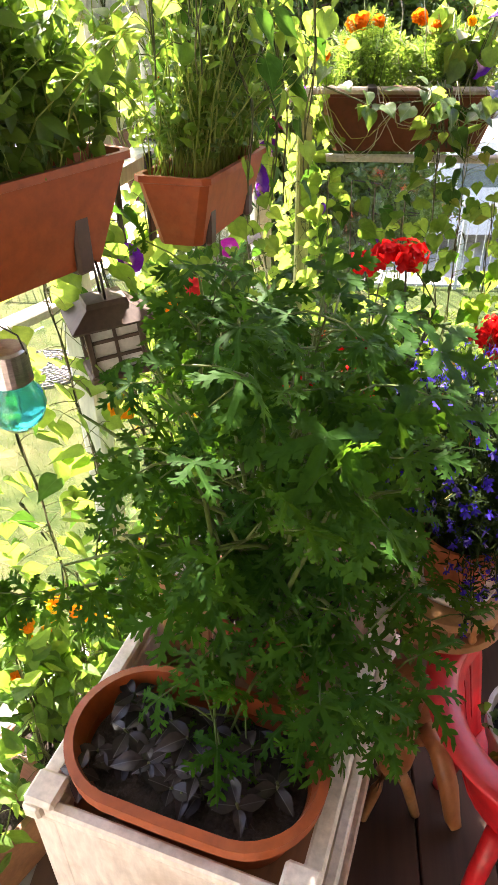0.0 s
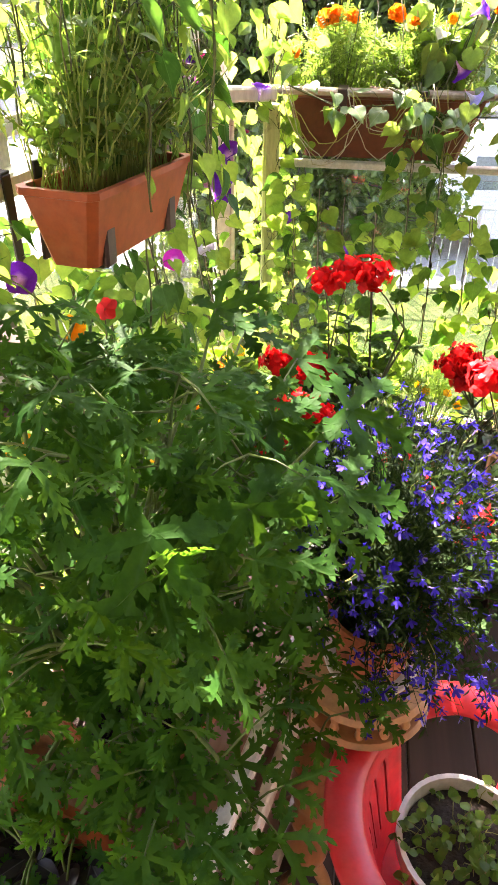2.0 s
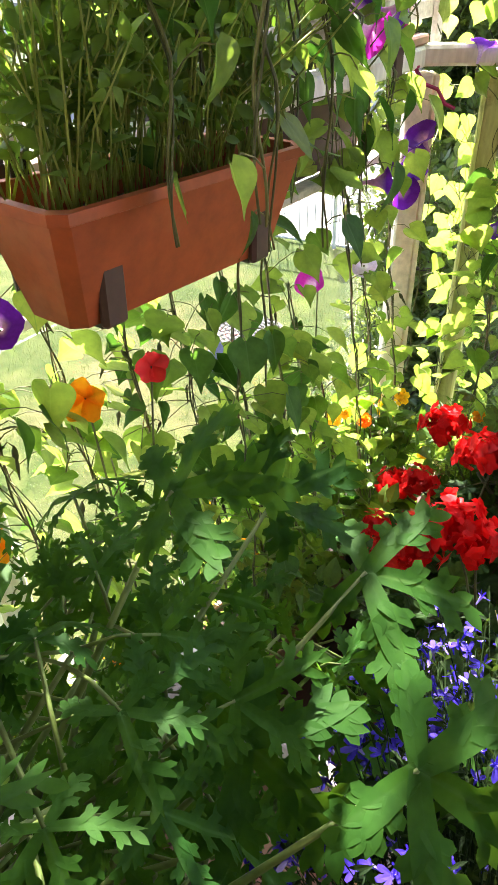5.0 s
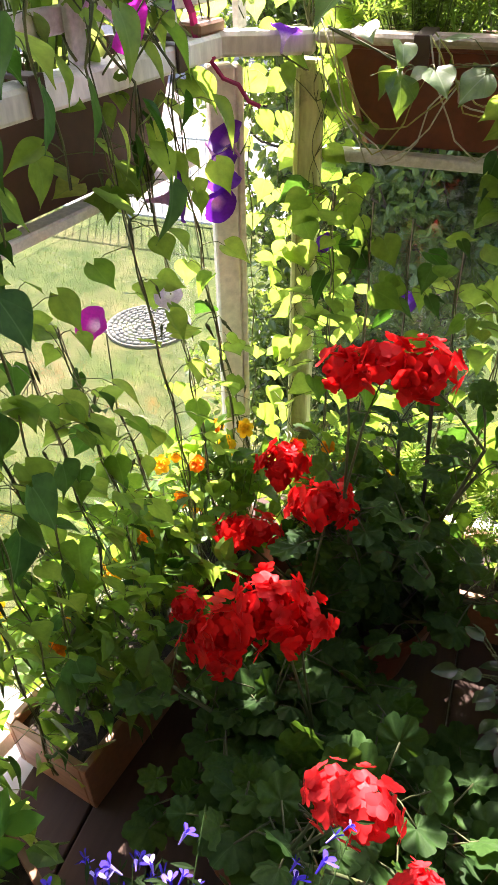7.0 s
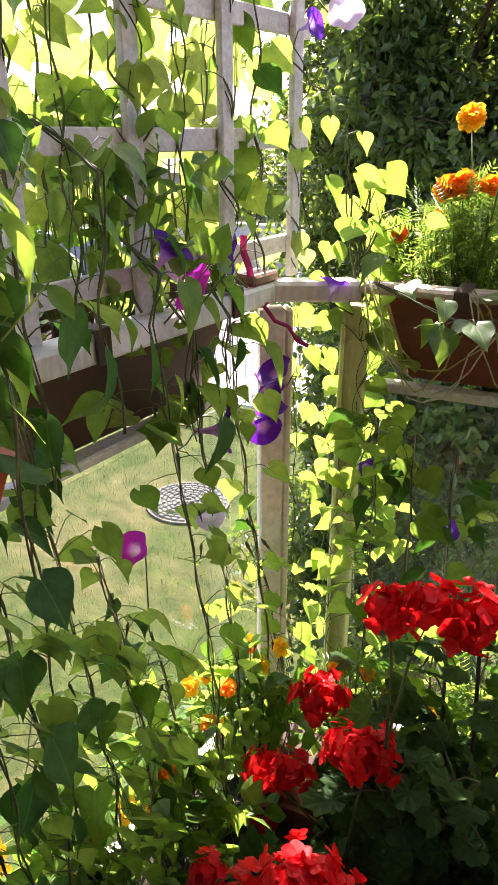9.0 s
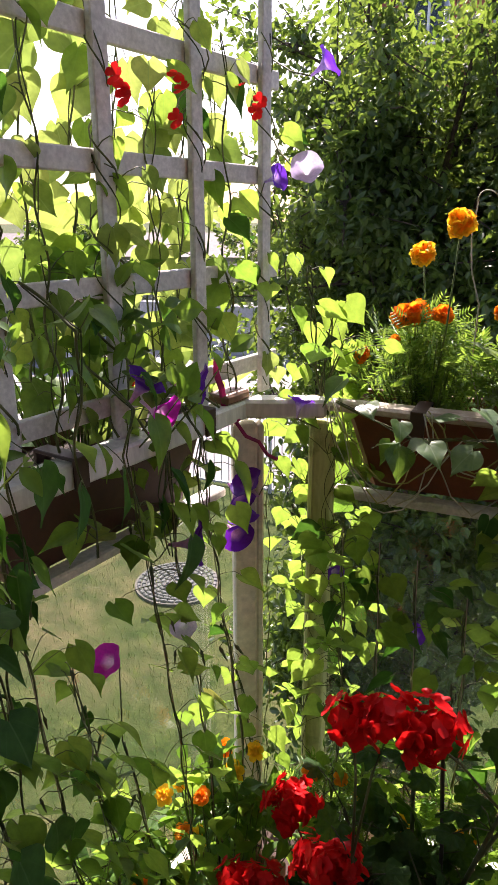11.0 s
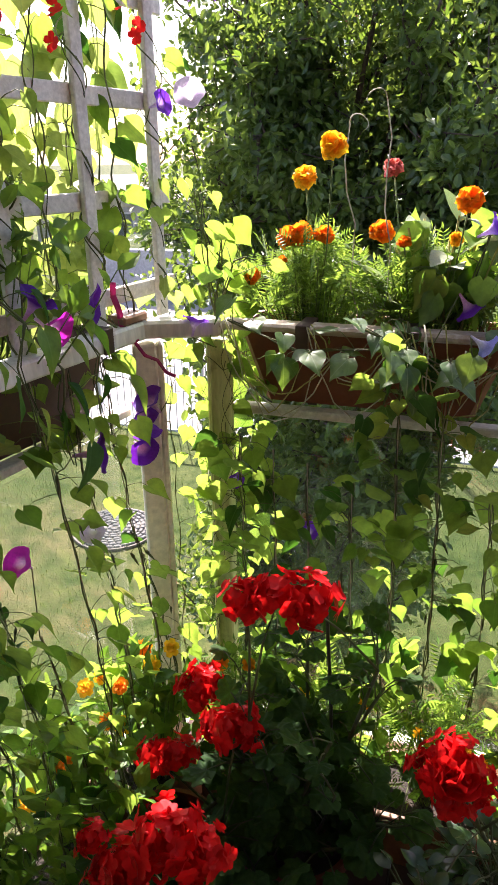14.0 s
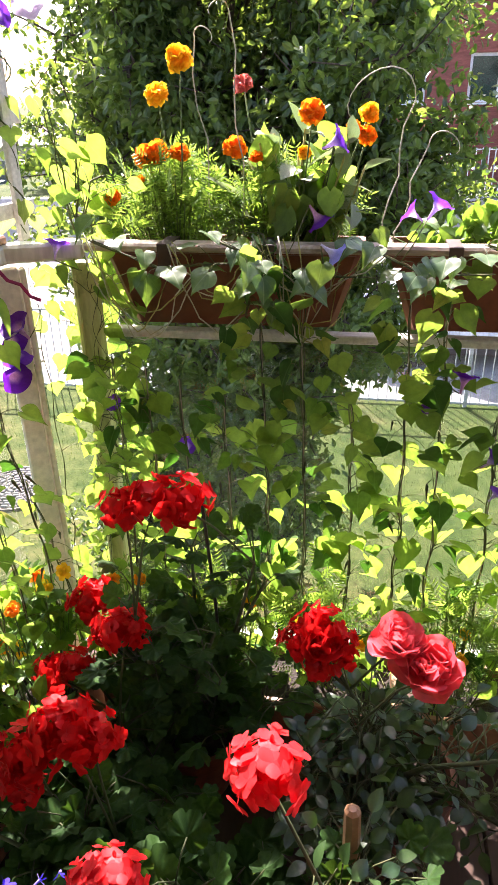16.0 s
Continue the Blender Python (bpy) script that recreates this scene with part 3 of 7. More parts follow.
# flowers
def petal(length, width, cup=0.2, notch=0.0):
    v = [(0, 0, 0), (-0.35 * width, 0.35 * length, cup * 0.1), (0.35 * width, 0.35 * length, cup * 0.1), (-0.5 * width, 0.72 * length, cup * 0.35 * length / 0.5),
         (0.0, 0.75 * length, cup * 0.22 * length / 0.5), (0.5 * width, 0.72 * length, cup * 0.35 * length / 0.5), (-0.28 * width, length, cup * 0.5 * length / 0.5),
         (0, (1 - notch) * length, cup * 0.45 * length / 0.5), (0.28 * width, length, cup * 0.5 * length / 0.5)]
    return np.array(v, float), [[0, 2, 4, 1], [1, 4, 3], [2, 5, 4], [3, 4, 7, 6], [4, 5, 8, 7]]


def soft_petal(length, width, cup=0.2, ruffle=0.0, phase=0.0):
    """A rounded petal of some rows, hollowed, with a ruffled edge."""
    prof = (0.16, 0.60, 0.88, 1.0, 0.94, 0.60)
    v, f = [], []
    for i, w in enumerate(prof):
        u = i / (len(prof) - 1)
        for q in (-1, -0.5, 0, 0.5, 1):
            y = length * (u - 0.16 * u * abs(q) ** 2.4)
            v.append((q * w * width * 0.5, y, cup * (u * u + 0.5 * (q * w) ** 2) + ruffle * u * math.sin(q * 4.2 + phase)))
    for i in range(len(prof) - 1):
        for j in range(4):
            a = i * 5 + j
            f.append([a, a + 1, a + 6, a + 5])
    return np.array(v), f


def soft_floret(size, petals=5, width=0.95):
    out = []
    for i in range(petals):
        out.append(moved(soft_petal(size * rng.uniform(0.9, 1.12), size * width, size * rng.uniform(-0.10, 0.14), size * 0.03, rng.uniform(0, 6)), Matrix.Rotation(2 * math.pi * i / petals + rng.uniform(-0.12, 0.12), 4, "Z") @ Matrix.Rotation(rng.uniform(-0.2, 0.3), 4, "X")))
    return joined(out)


def floret(size, petals=5, cup=0.25, width=0.85):
    out = []
    for i in range(petals):
        out.append(moved(petal(size * rng.uniform(0.9, 1.1), size * width, cup * size + 0.0), Matrix.Rotation(2 * math.pi * i / petals + rng.uniform(-0.15, 0.15), 4, "Z") @ Matrix.Rotation(rng.uniform(-0.1, 0.35), 4, "X")))
    return joined(out)


def umbel_head(seed, count=15, radius=0.034, size=0.019, flat=0.75):
    """A loose ball of open five-petalled florets, with gaps between them."""
    rng.seed(seed)
    out = []
    for i in range(count + 14):
        u = (i + 0.5) / count if i < count else rng.uniform(0.02, 0.8)
        z = 1 - 1.25 * u
        a = i * 2.39996 + rng.uniform(-0.5, 0.5)
        s = math.sqrt(max(0, 1 - z * z))
        d = Vector((s * math.cos(a), s * math.sin(a), z * flat + 0.1))
        q = (d + jitter(0.40)).to_track_quat("Z", "Y").to_matrix().to_4x4()
        out.append(moved(soft_floret(size * rng.uniform(0.8, 1.2)), Matrix.Translation(d * radius * (rng.uniform(0.75, 1.25) if i < count else rng.uniform(0.3, 0.75))) @ q @ Matrix.Rotation(rng.uniform(0, 6), 4, "Z")))
        if i % 3 == 0:   # closed buds
            out.append(moved(lathe([(0.001, 0.0), (0.003, 0.004), (0.0025, 0.009), (0.001, 0.012)], 6), Matrix.Translation(d * radius * 0.7 + jitter(0.006)) @ q))
    return joined(out)


def ruffled_head(seed, radius=0.024, rings=5):
    """A double flower: a low dome of broad ruffled petals."""
    rng.seed(seed)
    out = []
    for k in range(rings):
        n = max(4, 9 - k)
        for i in range(n):
            lean = 0.05 + 1.25 * k / rings + rng.uniform(-0.2, 0.2)
            m = Matrix.Rotation(2 * math.pi * (i + 0.5 * k) / n + rng.uniform(-0.25, 0.25), 4, "Z") @ Matrix.Rotation(lean, 4, "X") @ Matrix.Rotation(rng.uniform(-0.3, 0.3), 4, "Y")
            out.append(moved(soft_petal(radius * (1 - 0.07 * k) * rng.uniform(0.85, 1.12), radius * 1.05, -radius * rng.uniform(0.0, 0.25), radius * 0.16, rng.uniform(0, 6)), Matrix.Translation((0, 0, 0.0012 * k)) @ m))
    return joined(out)


def rose_head(seed, radius=0.04):
    """A full ruffled bloom: many folded petals in rings, tight in the middle."""
    rng.seed(seed)
    out = []
    for k, (n, lean, ln) in enumerate(((7, 0.15, 1.0), (7, 0.45, 0.92), (7, 0.75, 0.84), (6, 1.0, 0.72), (5, 1.2, 0.6), (4, 1.4, 0.5))):
        for i in range(n):
            m = Matrix.Rotation(2 * math.pi * (i + 0.5 * k) / n + rng.uniform(-0.4, 0.4), 4, "Z") @ Matrix.Rotation(lean + rng.uniform(-0.3, 0.3), 4, "X") @ Matrix.Rotation(rng.uniform(-0.5, 0.5), 4, "Y")
            out.append(moved(soft_petal(radius * ln * rng.uniform(0.85, 1.1), radius * ln * rng.uniform(0.95, 1.25), radius * rng.uniform(0.1, 0.45), radius * 0.09, rng.uniform(0, 6)), m))
    return joined(out)


def trumpet_shape():
    """A trumpet flower, one unit deep, its mouth towards +z, with five soft points and a star of folds."""
    n = 20
    prof = [(0.05, 0.0), (0.07, 0.25), (0.12, 0.5), (0.26, 0.75), (0.5, 0.92), (0.66, 0.96)]
    v, f = [], []
    for i in range(n):
        a = 2 * math.pi * i / n
        for j, (r, z) in enumerate(prof):
            w = 1 + 0.06 * math.cos(5 * a) * (j / 5) ** 2
            v.append((r * w * math.cos(a), r * w * math.sin(a), z - 0.05 * math.cos(5 * a) * (j / 5) ** 3))
    k = len(prof)
    for i in range(n):
        j = (i + 1) % n
        for q in range(k - 1):
            f.append([i * k + q, j * k + q, j * k + q + 1, i * k + q + 1])
    return np.array(v), f


trumpets = {k: mesh("trumpet_flower", trumpet_shape(), mat, True) for k, mat in
            (("violet", VIOLET_TRUMPET), ("purple", PURPLE_TRUMPET), ("magenta", MAGENTA_TRUMPET), ("pale", PALE_TRUMPET), ("sky", SKY_TRUMPET))}
red_heads = [mesh("red_flower_head", umbel_head(s, n, r, z), RED_PETAL, True) for s, n, r, z in ((1, 26, 0.036, 0.0150), (2, 22, 0.033, 0.0148), (3, 28, 0.038, 0.0150))]
scarlet_heads = [mesh("scarlet_flower_head", umbel_head(s, n, 0.038, 0.0155), SCARLET_PETAL, True) for s, n in ((4, 30), (5, 26))]
rose_heads = [mesh("rose_head", rose_head(s, 0.045), ROSE_PETAL, True) for s in (6, 7)]
dark_rose_heads = [mesh("red_rose_head", rose_head(8, 0.045), RED_PETAL, True)]
orange_heads = [mesh("orange_flower_head", ruffled_head(s, 0.025, 4), ORANGE_PETAL, True) for s in (9, 10)]
yellow_heads = [mesh("yellow_flower_head", ruffled_head(s, 0.027, 4), YELLOW_PETAL, True) for s in (11, 12)]
pink_heads = [mesh("pink_flower_head", ruffled_head(13, 0.022, 3), PINK_PETAL, True)]
rng.seed(20)
small_red = mesh("small_red_flower", floret(0.014, 5), RED_PETAL)
small_orange = mesh("small_orange_flower", joined([floret(0.016, 6), ruffled_head(15, 0.012, 2)]), ORANGE_PETAL)
small_yellow = mesh("small_yellow_flower", joined([floret(0.015, 6), ruffled_head(16, 0.011, 2)]), YELLOW_PETAL)


def lobelia_floret():
    """A small lipped flower: a fan of three broad lobes below, two thin ones above, on a short tube."""
    out = []
    for a, ln, w in ((-0.75, 1.0, 0.42), (0.0, 1.1, 0.45), (0.75, 1.0, 0.42), (2.6, 0.8, 0.2), (3.7, 0.8, 0.2)):
        out.append(moved(petal(0.012 * ln, 0.012 * w, 0.003 if a < 2 else -0.004), Matrix.Rotation(a + math.pi, 4, "Z") @ Matrix.Rotation(0.25 if a < 2 else 0.9, 4, "X")))
    out.append(lathe([(0.0008, -0.011), (0.0013, -0.005), (0.0022, 0.0008)], 5))
    return joined(out)


blue_floret = mesh("blue_floret", lobelia_floret(), BLUE_PETAL)


# ---- the plan ----
# The balcony floor is at z = 0. The left railing leaves the corner at LEFT_AT and runs back at 10 degrees to y; the right one runs along x.
LEFT_AT = Vector((0.05, 2.10, 0.0))
LEFT = Matrix.Translation(LEFT_AT) @ Matrix.Rotation(radians(-10), 4, "Z") @ Matrix.Rotation(radians(-90), 4, "Z")
# in LEFT's own axes x runs back along the railing from the corner, y points into the balcony
GROUND = -2.7


BEND = 1.13   # where the left railing bends away
LEFT_FAR = Matrix.Translation(LEFT @ Vector((BEND, 0, 0))) @ Matrix.Rotation(radians(-28 - 90), 4, "Z")


def at_left(s, inward, z):
    """A place along the left railing, counted from the corner and round its bend."""
    return LEFT @ Vector((s, inward, z)) if s < BEND else LEFT_FAR @ Vector((s - BEND, inward, z))


# ---- structure ----
KNEE = LEFT @ Vector((BEND, -0.09, 0))


def left_x(y):
    """Where the outer edge of the floor lies on the left."""
    return KNEE.x + math.tan(radians(10 if y > KNEE.y else 28)) * (y - KNEE.y)


def prism(corners, z0, z1):
    n = len(corners)
    v = [(x, y, z0) for x, y in corners] + [(x, y, z1) for x, y in corners]
    return np.array(v), [list(range(n))[::-1], [n + i for i in range(n)]] + [[i, (i + 1) % n, n + (i + 1) % n, n + i] for i in range(n)]


floor = new("floor", mesh("floor", prism([(left_x(-1.6), -1.6), (3.5, -1.6), (3.5, 2.26), (left_x(2.26), 2.26), (KNEE.x, KNEE.y)], -0.2, -0.0265), CONCRETE))
tagged(floor, "dark brown wooden deck of the balcony", "floor", kind="structure")
ceiling = new("ceiling", mesh("ceiling", prism([(left_x(-1.6) - 0.12, -1.6), (3.5, -1.6), (3.5, 2.08), (left_x(2.08) - 0.12, 2.08), (KNEE.x - 0.12, KNEE.y)], 2.6, 2.8), PLASTER))
tagged(ceiling, "pale rendered underside of the balcony above", "ceiling", kind="structure")
wall_south = new("wall_south", mesh("wall_south", box_shape(6.0, 0.25, 12.0, 0.0, (1.2, -1.72, 3.0)), PLASTER))
tagged(wall_south, "pale rendered house wall behind the balcony", "wall", kind="structure")
wall_east = new("wall_east", mesh("wall_east", box_shape(0.12, 3.7, 2.5, 0.0, (3.45, 0.2, 1.24)), PLASTER))
tagged(wall_east, "pale rendered side wall of the balcony", "wall", kind="structure")


def railing_side(name, m, length, label, glass_to=0.86, posts=(), thick=0.036, top=WHITE_WOOD):
    """A run of railing along x from 0 to length in its own axes: top rail, ledge rail, foot rail and glass panes."""
    r = thing(name, m, label, "railing", kind="structure")
    part("top_rail", box_shape(length, 0.05, thick, 0.005, (length / 2, 0, 1.088 - thick / 2)), top, r)
    part("ledge_rail", box_shape(length, 0.035, 0.018, 0.003, (length / 2, -0.055, 0.885)), GREY_WOOD, r)
    part("foot_rail", box_shape(length, 0.035, 0.05, 0.004, (length / 2, -0.04, 0.045)), WHITE_WOOD, r)
    x = 0.03
    while x < length - 0.2:
        w = min(0.96, length - x)
        p = part("pane", box_shape(w, 0.006, glass_to - 0.075, 0.0, (x + w / 2, -0.055, 0.07 + (glass_to - 0.07) / 2)), PANE, r, "hazy clear glass pane")
        p.visible_shadow = False
        x += w + 0.05
    for x in posts:
        part("post", box_shape(0.05, 0.045, 1.05, 0.005, (x, -0.02, 0.525)), WHITE_WOOD, r)
    return r


railing_left = railing_side("railing_left", LEFT, BEND - 0.005, "off-white painted wooden railing with glass panes below", posts=(1.09,))
railing_far = railing_side("railing_far", LEFT_FAR, 2.9, "off-white painted wooden railing round the bend of the balcony", posts=(1.02, 2.04))
RIGHT = Matrix.Translation((3.2, 2.15, 0)) @ Matrix.Rotation(math.pi, 4, "Z")
railing_right = railing_side("railing_right", RIGHT, 2.99, "off-white painted wooden railing with glass panes below a ledge", posts=(0.06, 1.02), thick=0.016, top=RAIL_WOOD)

corner = thing("railing_corner", (0.06, 2.09, 0), "off-white corner posts with a bent top rail", "railing", kind="structure")
post = part("post", joined([box_shape(0.046, 0.040, 1.045, 0.004, (0, 0, 0.52)), box_shape(0.012, 0.046, 1.04, 0.003, (0.031, 0.006, 0.52))]), POST_PAINT, corner, m=pose(0, 0, 0, 0, 0, 32))
part("post", joined([box_shape(0.046, 0.044, 1.045, 0.004, (0, 0, 0.52)), box_shape(0.003, 0.012, 1.0, 0.001, (-0.012, -0.023, 0.52))]), MOSSY_WOOD, corner, "mossy greenish painted post", m=pose(0.132, 0.085, 0, 0, 0, 3))
bend = part("top_rail", box_shape(0.165, 0.05, 0.036, 0.006, (0, 0, 1.0715)), WHITE_WOOD, corner, m=pose(0.066, 0.036, 0, 0, 0, 22))
ribbon = thing("ribbon", (0.055, 2.065, 1.06), "magenta ribbon knotted round the corner rail", "ribbon")


def strap(points, width, normal=(0.3, -1, 0.2)):
    v, f = [], []
    n = Vector(normal)
    for i, p in enumerate(points):
        p = Vector(p)
        d = (Vector(points[min(i + 1, len(points) - 1)]) - Vector(points[max(i - 1, 0)])).normalized()
        s = d.cross(n).normalized() * width * 0.5
        v += [tuple(p - s), tuple(p + n.normalized() * 0.002), tuple(p + s)]
    for i in range(len(points) - 1):
        for j in range(2):
            a = i * 3 + j
            f.append([a, a + 1, a + 4, a + 3])
    return np.array(v), f


part("knot", moved(lathe([(0.001, -0.012), (0.012, -0.006), (0.014, 0.004), (0.001, 0.012)], 10), pose(0.0, -0.01, 0.0, 0, 30, 0)), RIBBON, ribbon, smooth=True)
part("tail", strap([(0, -0.012, 0), (0.03, -0.02, -0.03), (0.055, -0.018, -0.038), (0.07, -0.014, -0.062), (0.09, -0.012, -0.07)], 0.007), RIBBON, ribbon)
part("tail", strap([(0.0, -0.02, 0.0), (-0.006, -0.036, 0.03), (-0.012, -0.034, 0.06), (-0.03, -0.02, 0.085), (-0.028, -0.02, 0.11)], 0.012), RIBBON, ribbon)
part("tail", strap([(-0.005, -0.012, 0.0), (-0.03, -0.02, 0.01), (-0.045, -0.014, 0.02)], 0.014), RIBBON, ribbon)

# ---- trellis on the left railing ----
trellis = thing("wooden_trellis", LEFT @ pose(0, -0.012, 1.09), "weathered grey-white wooden trellis standing on the railing", "trellis")
for k in range(6):
    part("upright_slat", box_shape(0.03, 0.012, 1.15, 0.002, (0, 0, 0.565)), GREY_WOOD, trellis, m=pose(-0.098 + 0.205 * k, 0.0, 0))
for z in (0.05, 0.228, 0.40, 0.566, 0.74, 0.91, 1.08):
    part("cross_slat", box_shape(1.18, 0.011, 0.032, 0.002, (0.43, -0.0125, z)), GREY_WOOD, trellis)
trellis_far = thing("wooden_trellis", LEFT_FAR @ pose(0, -0.012, 1.09), "weathered grey-white wooden trellis on the bent railing", "trellis")
for k in range(6):
    part("upright_slat", box_shape(0.03, 0.012, 1.15, 0.002, (0, 0, 0.565)), GREY_WOOD, trellis_far, m=pose(0.08 + 0.205 * k, 0.0, 0))
for z in (0.05, 0.228, 0.40, 0.566, 0.74, 0.91, 1.08):
    part("cross_slat", box_shape(1.12, 0.011, 0.032, 0.002, (0.59, -0.0125, z)), GREY_WOOD, trellis_far)
block = new("rail_block", mesh("rail_block", box_shape(0.075, 0.05, 0.018, 0.004), BROWN_WOOD))
block.matrix_basis = LEFT @ pose(0.035, -0.005, 1.098)
tagged(block, "small dark wooden block wedged on the rail", "wood block")


# ---- flower boxes ----
def flower_box(name, m, length, label, material, width=0.165, height=0.165, clips=(), inside=False, group="", lip=0.012):
    """A long tapered box with a folded rim. Its own axes: x along it, y away from the railing's side, z = 0 at the bottom."""
    b = thing(name, m, label, "flower box", group)
    lb, wb = length - 0.11, width - 0.055
    rings = [(lb, wb, 0.0), (length - 0.012, width - 0.012, height - lip), (length, width, height - lip + 0.002), (length, width, height), (length - 0.02, width - 0.018, height), (lb, wb, 0.012)]
    if length < 0.42:
        rings = [(length - 0.055, wb, 0.0), (length - 0.010, width - 0.010, height - lip), (length, width, height - lip + 0.002), (length, width, height), (length - 0.02, width - 0.018, height), (length - 0.06, wb, 0.012)]
    v, f = [], []
    for a, c, z in rings:
        k = 0.012
        for sx, sy in ((-1, -1), (1, -1), (1, 1), (-1, 1)):
            x, y = sx * a / 2, sy * c / 2
            pair = [(x - sx * k, y, z), (x, y - sy * k, z)]
            v += pair if sx * sy < 0 else pair[::-1]
    n = 8
    for i in range(len(rings) - 1):
        for j in range(n):
            l = (j + 1) % n
            f.append([i * n + j, i * n + l, (i + 1) * n + l, (i + 1) * n + j])
    f.append(list(range(n))[::-1])
    f.append([(len(rings) - 1) * n + j for j in range(n)])
    bm = bmesh.new()
    vs = [bm.verts.new(c) for c in v]
    for c in f:
        bm.faces.new([vs[i] for i in c])
    bmesh.ops.recalc_face_normals(bm, faces=bm.faces[:])
    part("body", shape_of(bm), material, b)
    soil = [(x, y, height - 0.035 + rng.uniform(-0.006, 0.006)) for x in np.linspace(-length / 2 + 0.022, length / 2 - 0.022, 16) for y in np.linspace(-width / 2 + 0.02, width / 2 - 0.02, 5)]
    sf = [[i * 5 + j, (i + 1) * 5 + j, (i + 1) * 5 + j + 1, i * 5 + j + 1] for i in range(15) for j in range(4)]
    part("soil", (np.array(soil), sf), SOIL, b)
    for x in clips:
        w = width / 2
        if inside:   # a strap under and up the front of the box, and a hook over the rail behind it
            part("bracket", box_shape(0.03, 0.012, height * 0.62, 0.004, (x, w - 0.022, height * 0.27), ), BROWN_CLIP, b, "dark brown plastic bracket")
            part("strap", box_shape(0.022, width - 0.05, 0.006, 0.001, (x, -0.002, -0.004)), BLACK_STEEL, b)
            part("hook", box_shape(0.022, 0.006, height + 0.03, 0.001, (x, -w + 0.002, height * 0.5 + 0.01)), BLACK_STEEL, b)
        else:
            part("hook", joined([box_shape(0.026, 0.083, 0.006, 0.001, (x, -w - 0.0305, height + 0.02)), box_shape(0.026, 0.006, 0.048, 0.001, (x, -w - 0.071, height - 0.001)), box_shape(0.026, 0.006, 0.044, 0.001, (x, -w + 0.010, height))]), BROWN_CLIP, b, "dark brown plastic hook")
            part("strap", box_shape(0.02, width - 0.06, 0.005, 0.001, (x, 0.0, -0.003)), BROWN_CLIP, b)
            part("bracket", box_shape(0.02, 0.005, height * 0.6, 0.001, (x, w - 0.02, height * 0.3)), BROWN_CLIP, b)
    return b


# outside the right railing
RIGHT_BOX = flower_box("flower_box", pose(0.497, 2.275, 0.902), 0.545, "dark brown-red plastic box of marigolds hung outside the railing", RUST_PLASTIC, clips=(-0.115, 0.09), group="flower boxes on the railing")
FAR_BOX = flower_box("flower_box", pose(1.085, 2.275, 0.902), 0.545, "brown-red plastic flower box beside the marigold box", RUST_PLASTIC, clips=(-0.15, 0.12), group="flower boxes on the railing")
# outside the left railing; the shade on this box is in its material
LEFT_BOX = flower_box("flower_box", LEFT @ pose(0.295, -0.125, 0.897, 0, 0, 180), 0.52, "plastic flower box hung outside the railing, deep shade put into its colour", SHADED_PLASTIC, height=0.18, clips=(-0.14, 0.16), group="flower boxes on the railing")
# inside the left railing
SHORT_BOX = flower_box("flower_box", LEFT @ pose(0.90, 0.165, 0.982, 0, -3, 0), 0.35, "short terracotta plastic box of tall thin-stemmed plants", TERRACOTTA, width=0.13, height=0.112, clips=(-0.11, 0.11), inside=True, group="flower boxes on the railing")
LONG_BOX = flower_box("flower_box", Matrix.Translation((-0.191, 0.715, 1.02)) @ Matrix.Rotation(radians(-118), 4, "Z"), 0.545, "long terracotta plastic box of leafy herbs", TERRACOTTA, width=0.155, height=0.145, clips=(-0.17, 0.17), inside=True, group="flower boxes on the railing")
for x in (0.75, 0.98, 1.36, 1.70):
    hook = new("box_hook", mesh("box_hook", joined([box_shape(0.02, 0.005, 0.16, 0.001, (0, 0.028, -0.06)), box_shape(0.02, 0.06, 0.005, 0.001, (0, 0, 0.0225)), box_shape(0.02, 0.005, 0.05, 0.001, (0, -0.028, 0))]), BLACK_STEEL))
    hook.matrix_basis = LEFT @ pose(x, 0, 1.072) if x < BEND else LEFT_FAR @ pose(x - BEND, 0, 1.072)
    tagged(hook, "black steel box hook over the rail", "hook", "box hooks")


# ---- lamps that hang under the long box ----
lantern = thing("hanging_lantern", LEFT @ pose(1.235, 0.125, 0.852, 4, -5, 38), "small bronze house-shaped lantern hanging under the flower box", "lantern")
part("roof", moved(lathe([(0.084, 0.085), (0.088, 0.089), (0.045, 0.110), (0.042, 0.118), (0.001, 0.120)], 4), pose(0, 0, 0, 0, 0, 45)), BRONZE, lantern)
part("base", box_shape(0.1, 0.1, 0.012, 0.003, (0, 0, 0.006)), BRONZE, lantern)
part("pane", box_shape(0.075, 0.075, 0.072, 0.002, (0, 0, 0.049)), FROSTED, lantern, "frosted pane")
for sx, sy in ((1, 1), (1, -1), (-1, 1), (-1, -1)):
    part("corner_bar", box_shape(0.009, 0.009, 0.076, 0.001, (sx * 0.04, sy * 0.04, 0.05)), BRONZE, lantern)
for a in range(4):
    part("lattice", moved(joined([box_shape(0.005, 0.003, 0.07, 0.0, (0.0, 0.0395, 0.049)), box_shape(0.075, 0.003, 0.005, 0.0, (0, 0.0395, 0.036)), box_shape(0.075, 0.003, 0.005, 0.0, (0, 0.0395, 0.062))]), Matrix.Rotation(a * math.pi / 2, 4, "Z")), BRONZE, lantern)
part("handle", tube([(-0.022, 0, 0.116), (-0.024, 0, 0.150), (-0.012, 0, 0.170), (0.012, 0, 0.170), (0.024, 0, 0.150), (0.022, 0, 0.116)], 0.0022, 6), BLACK_STEEL, lantern, smooth=True)

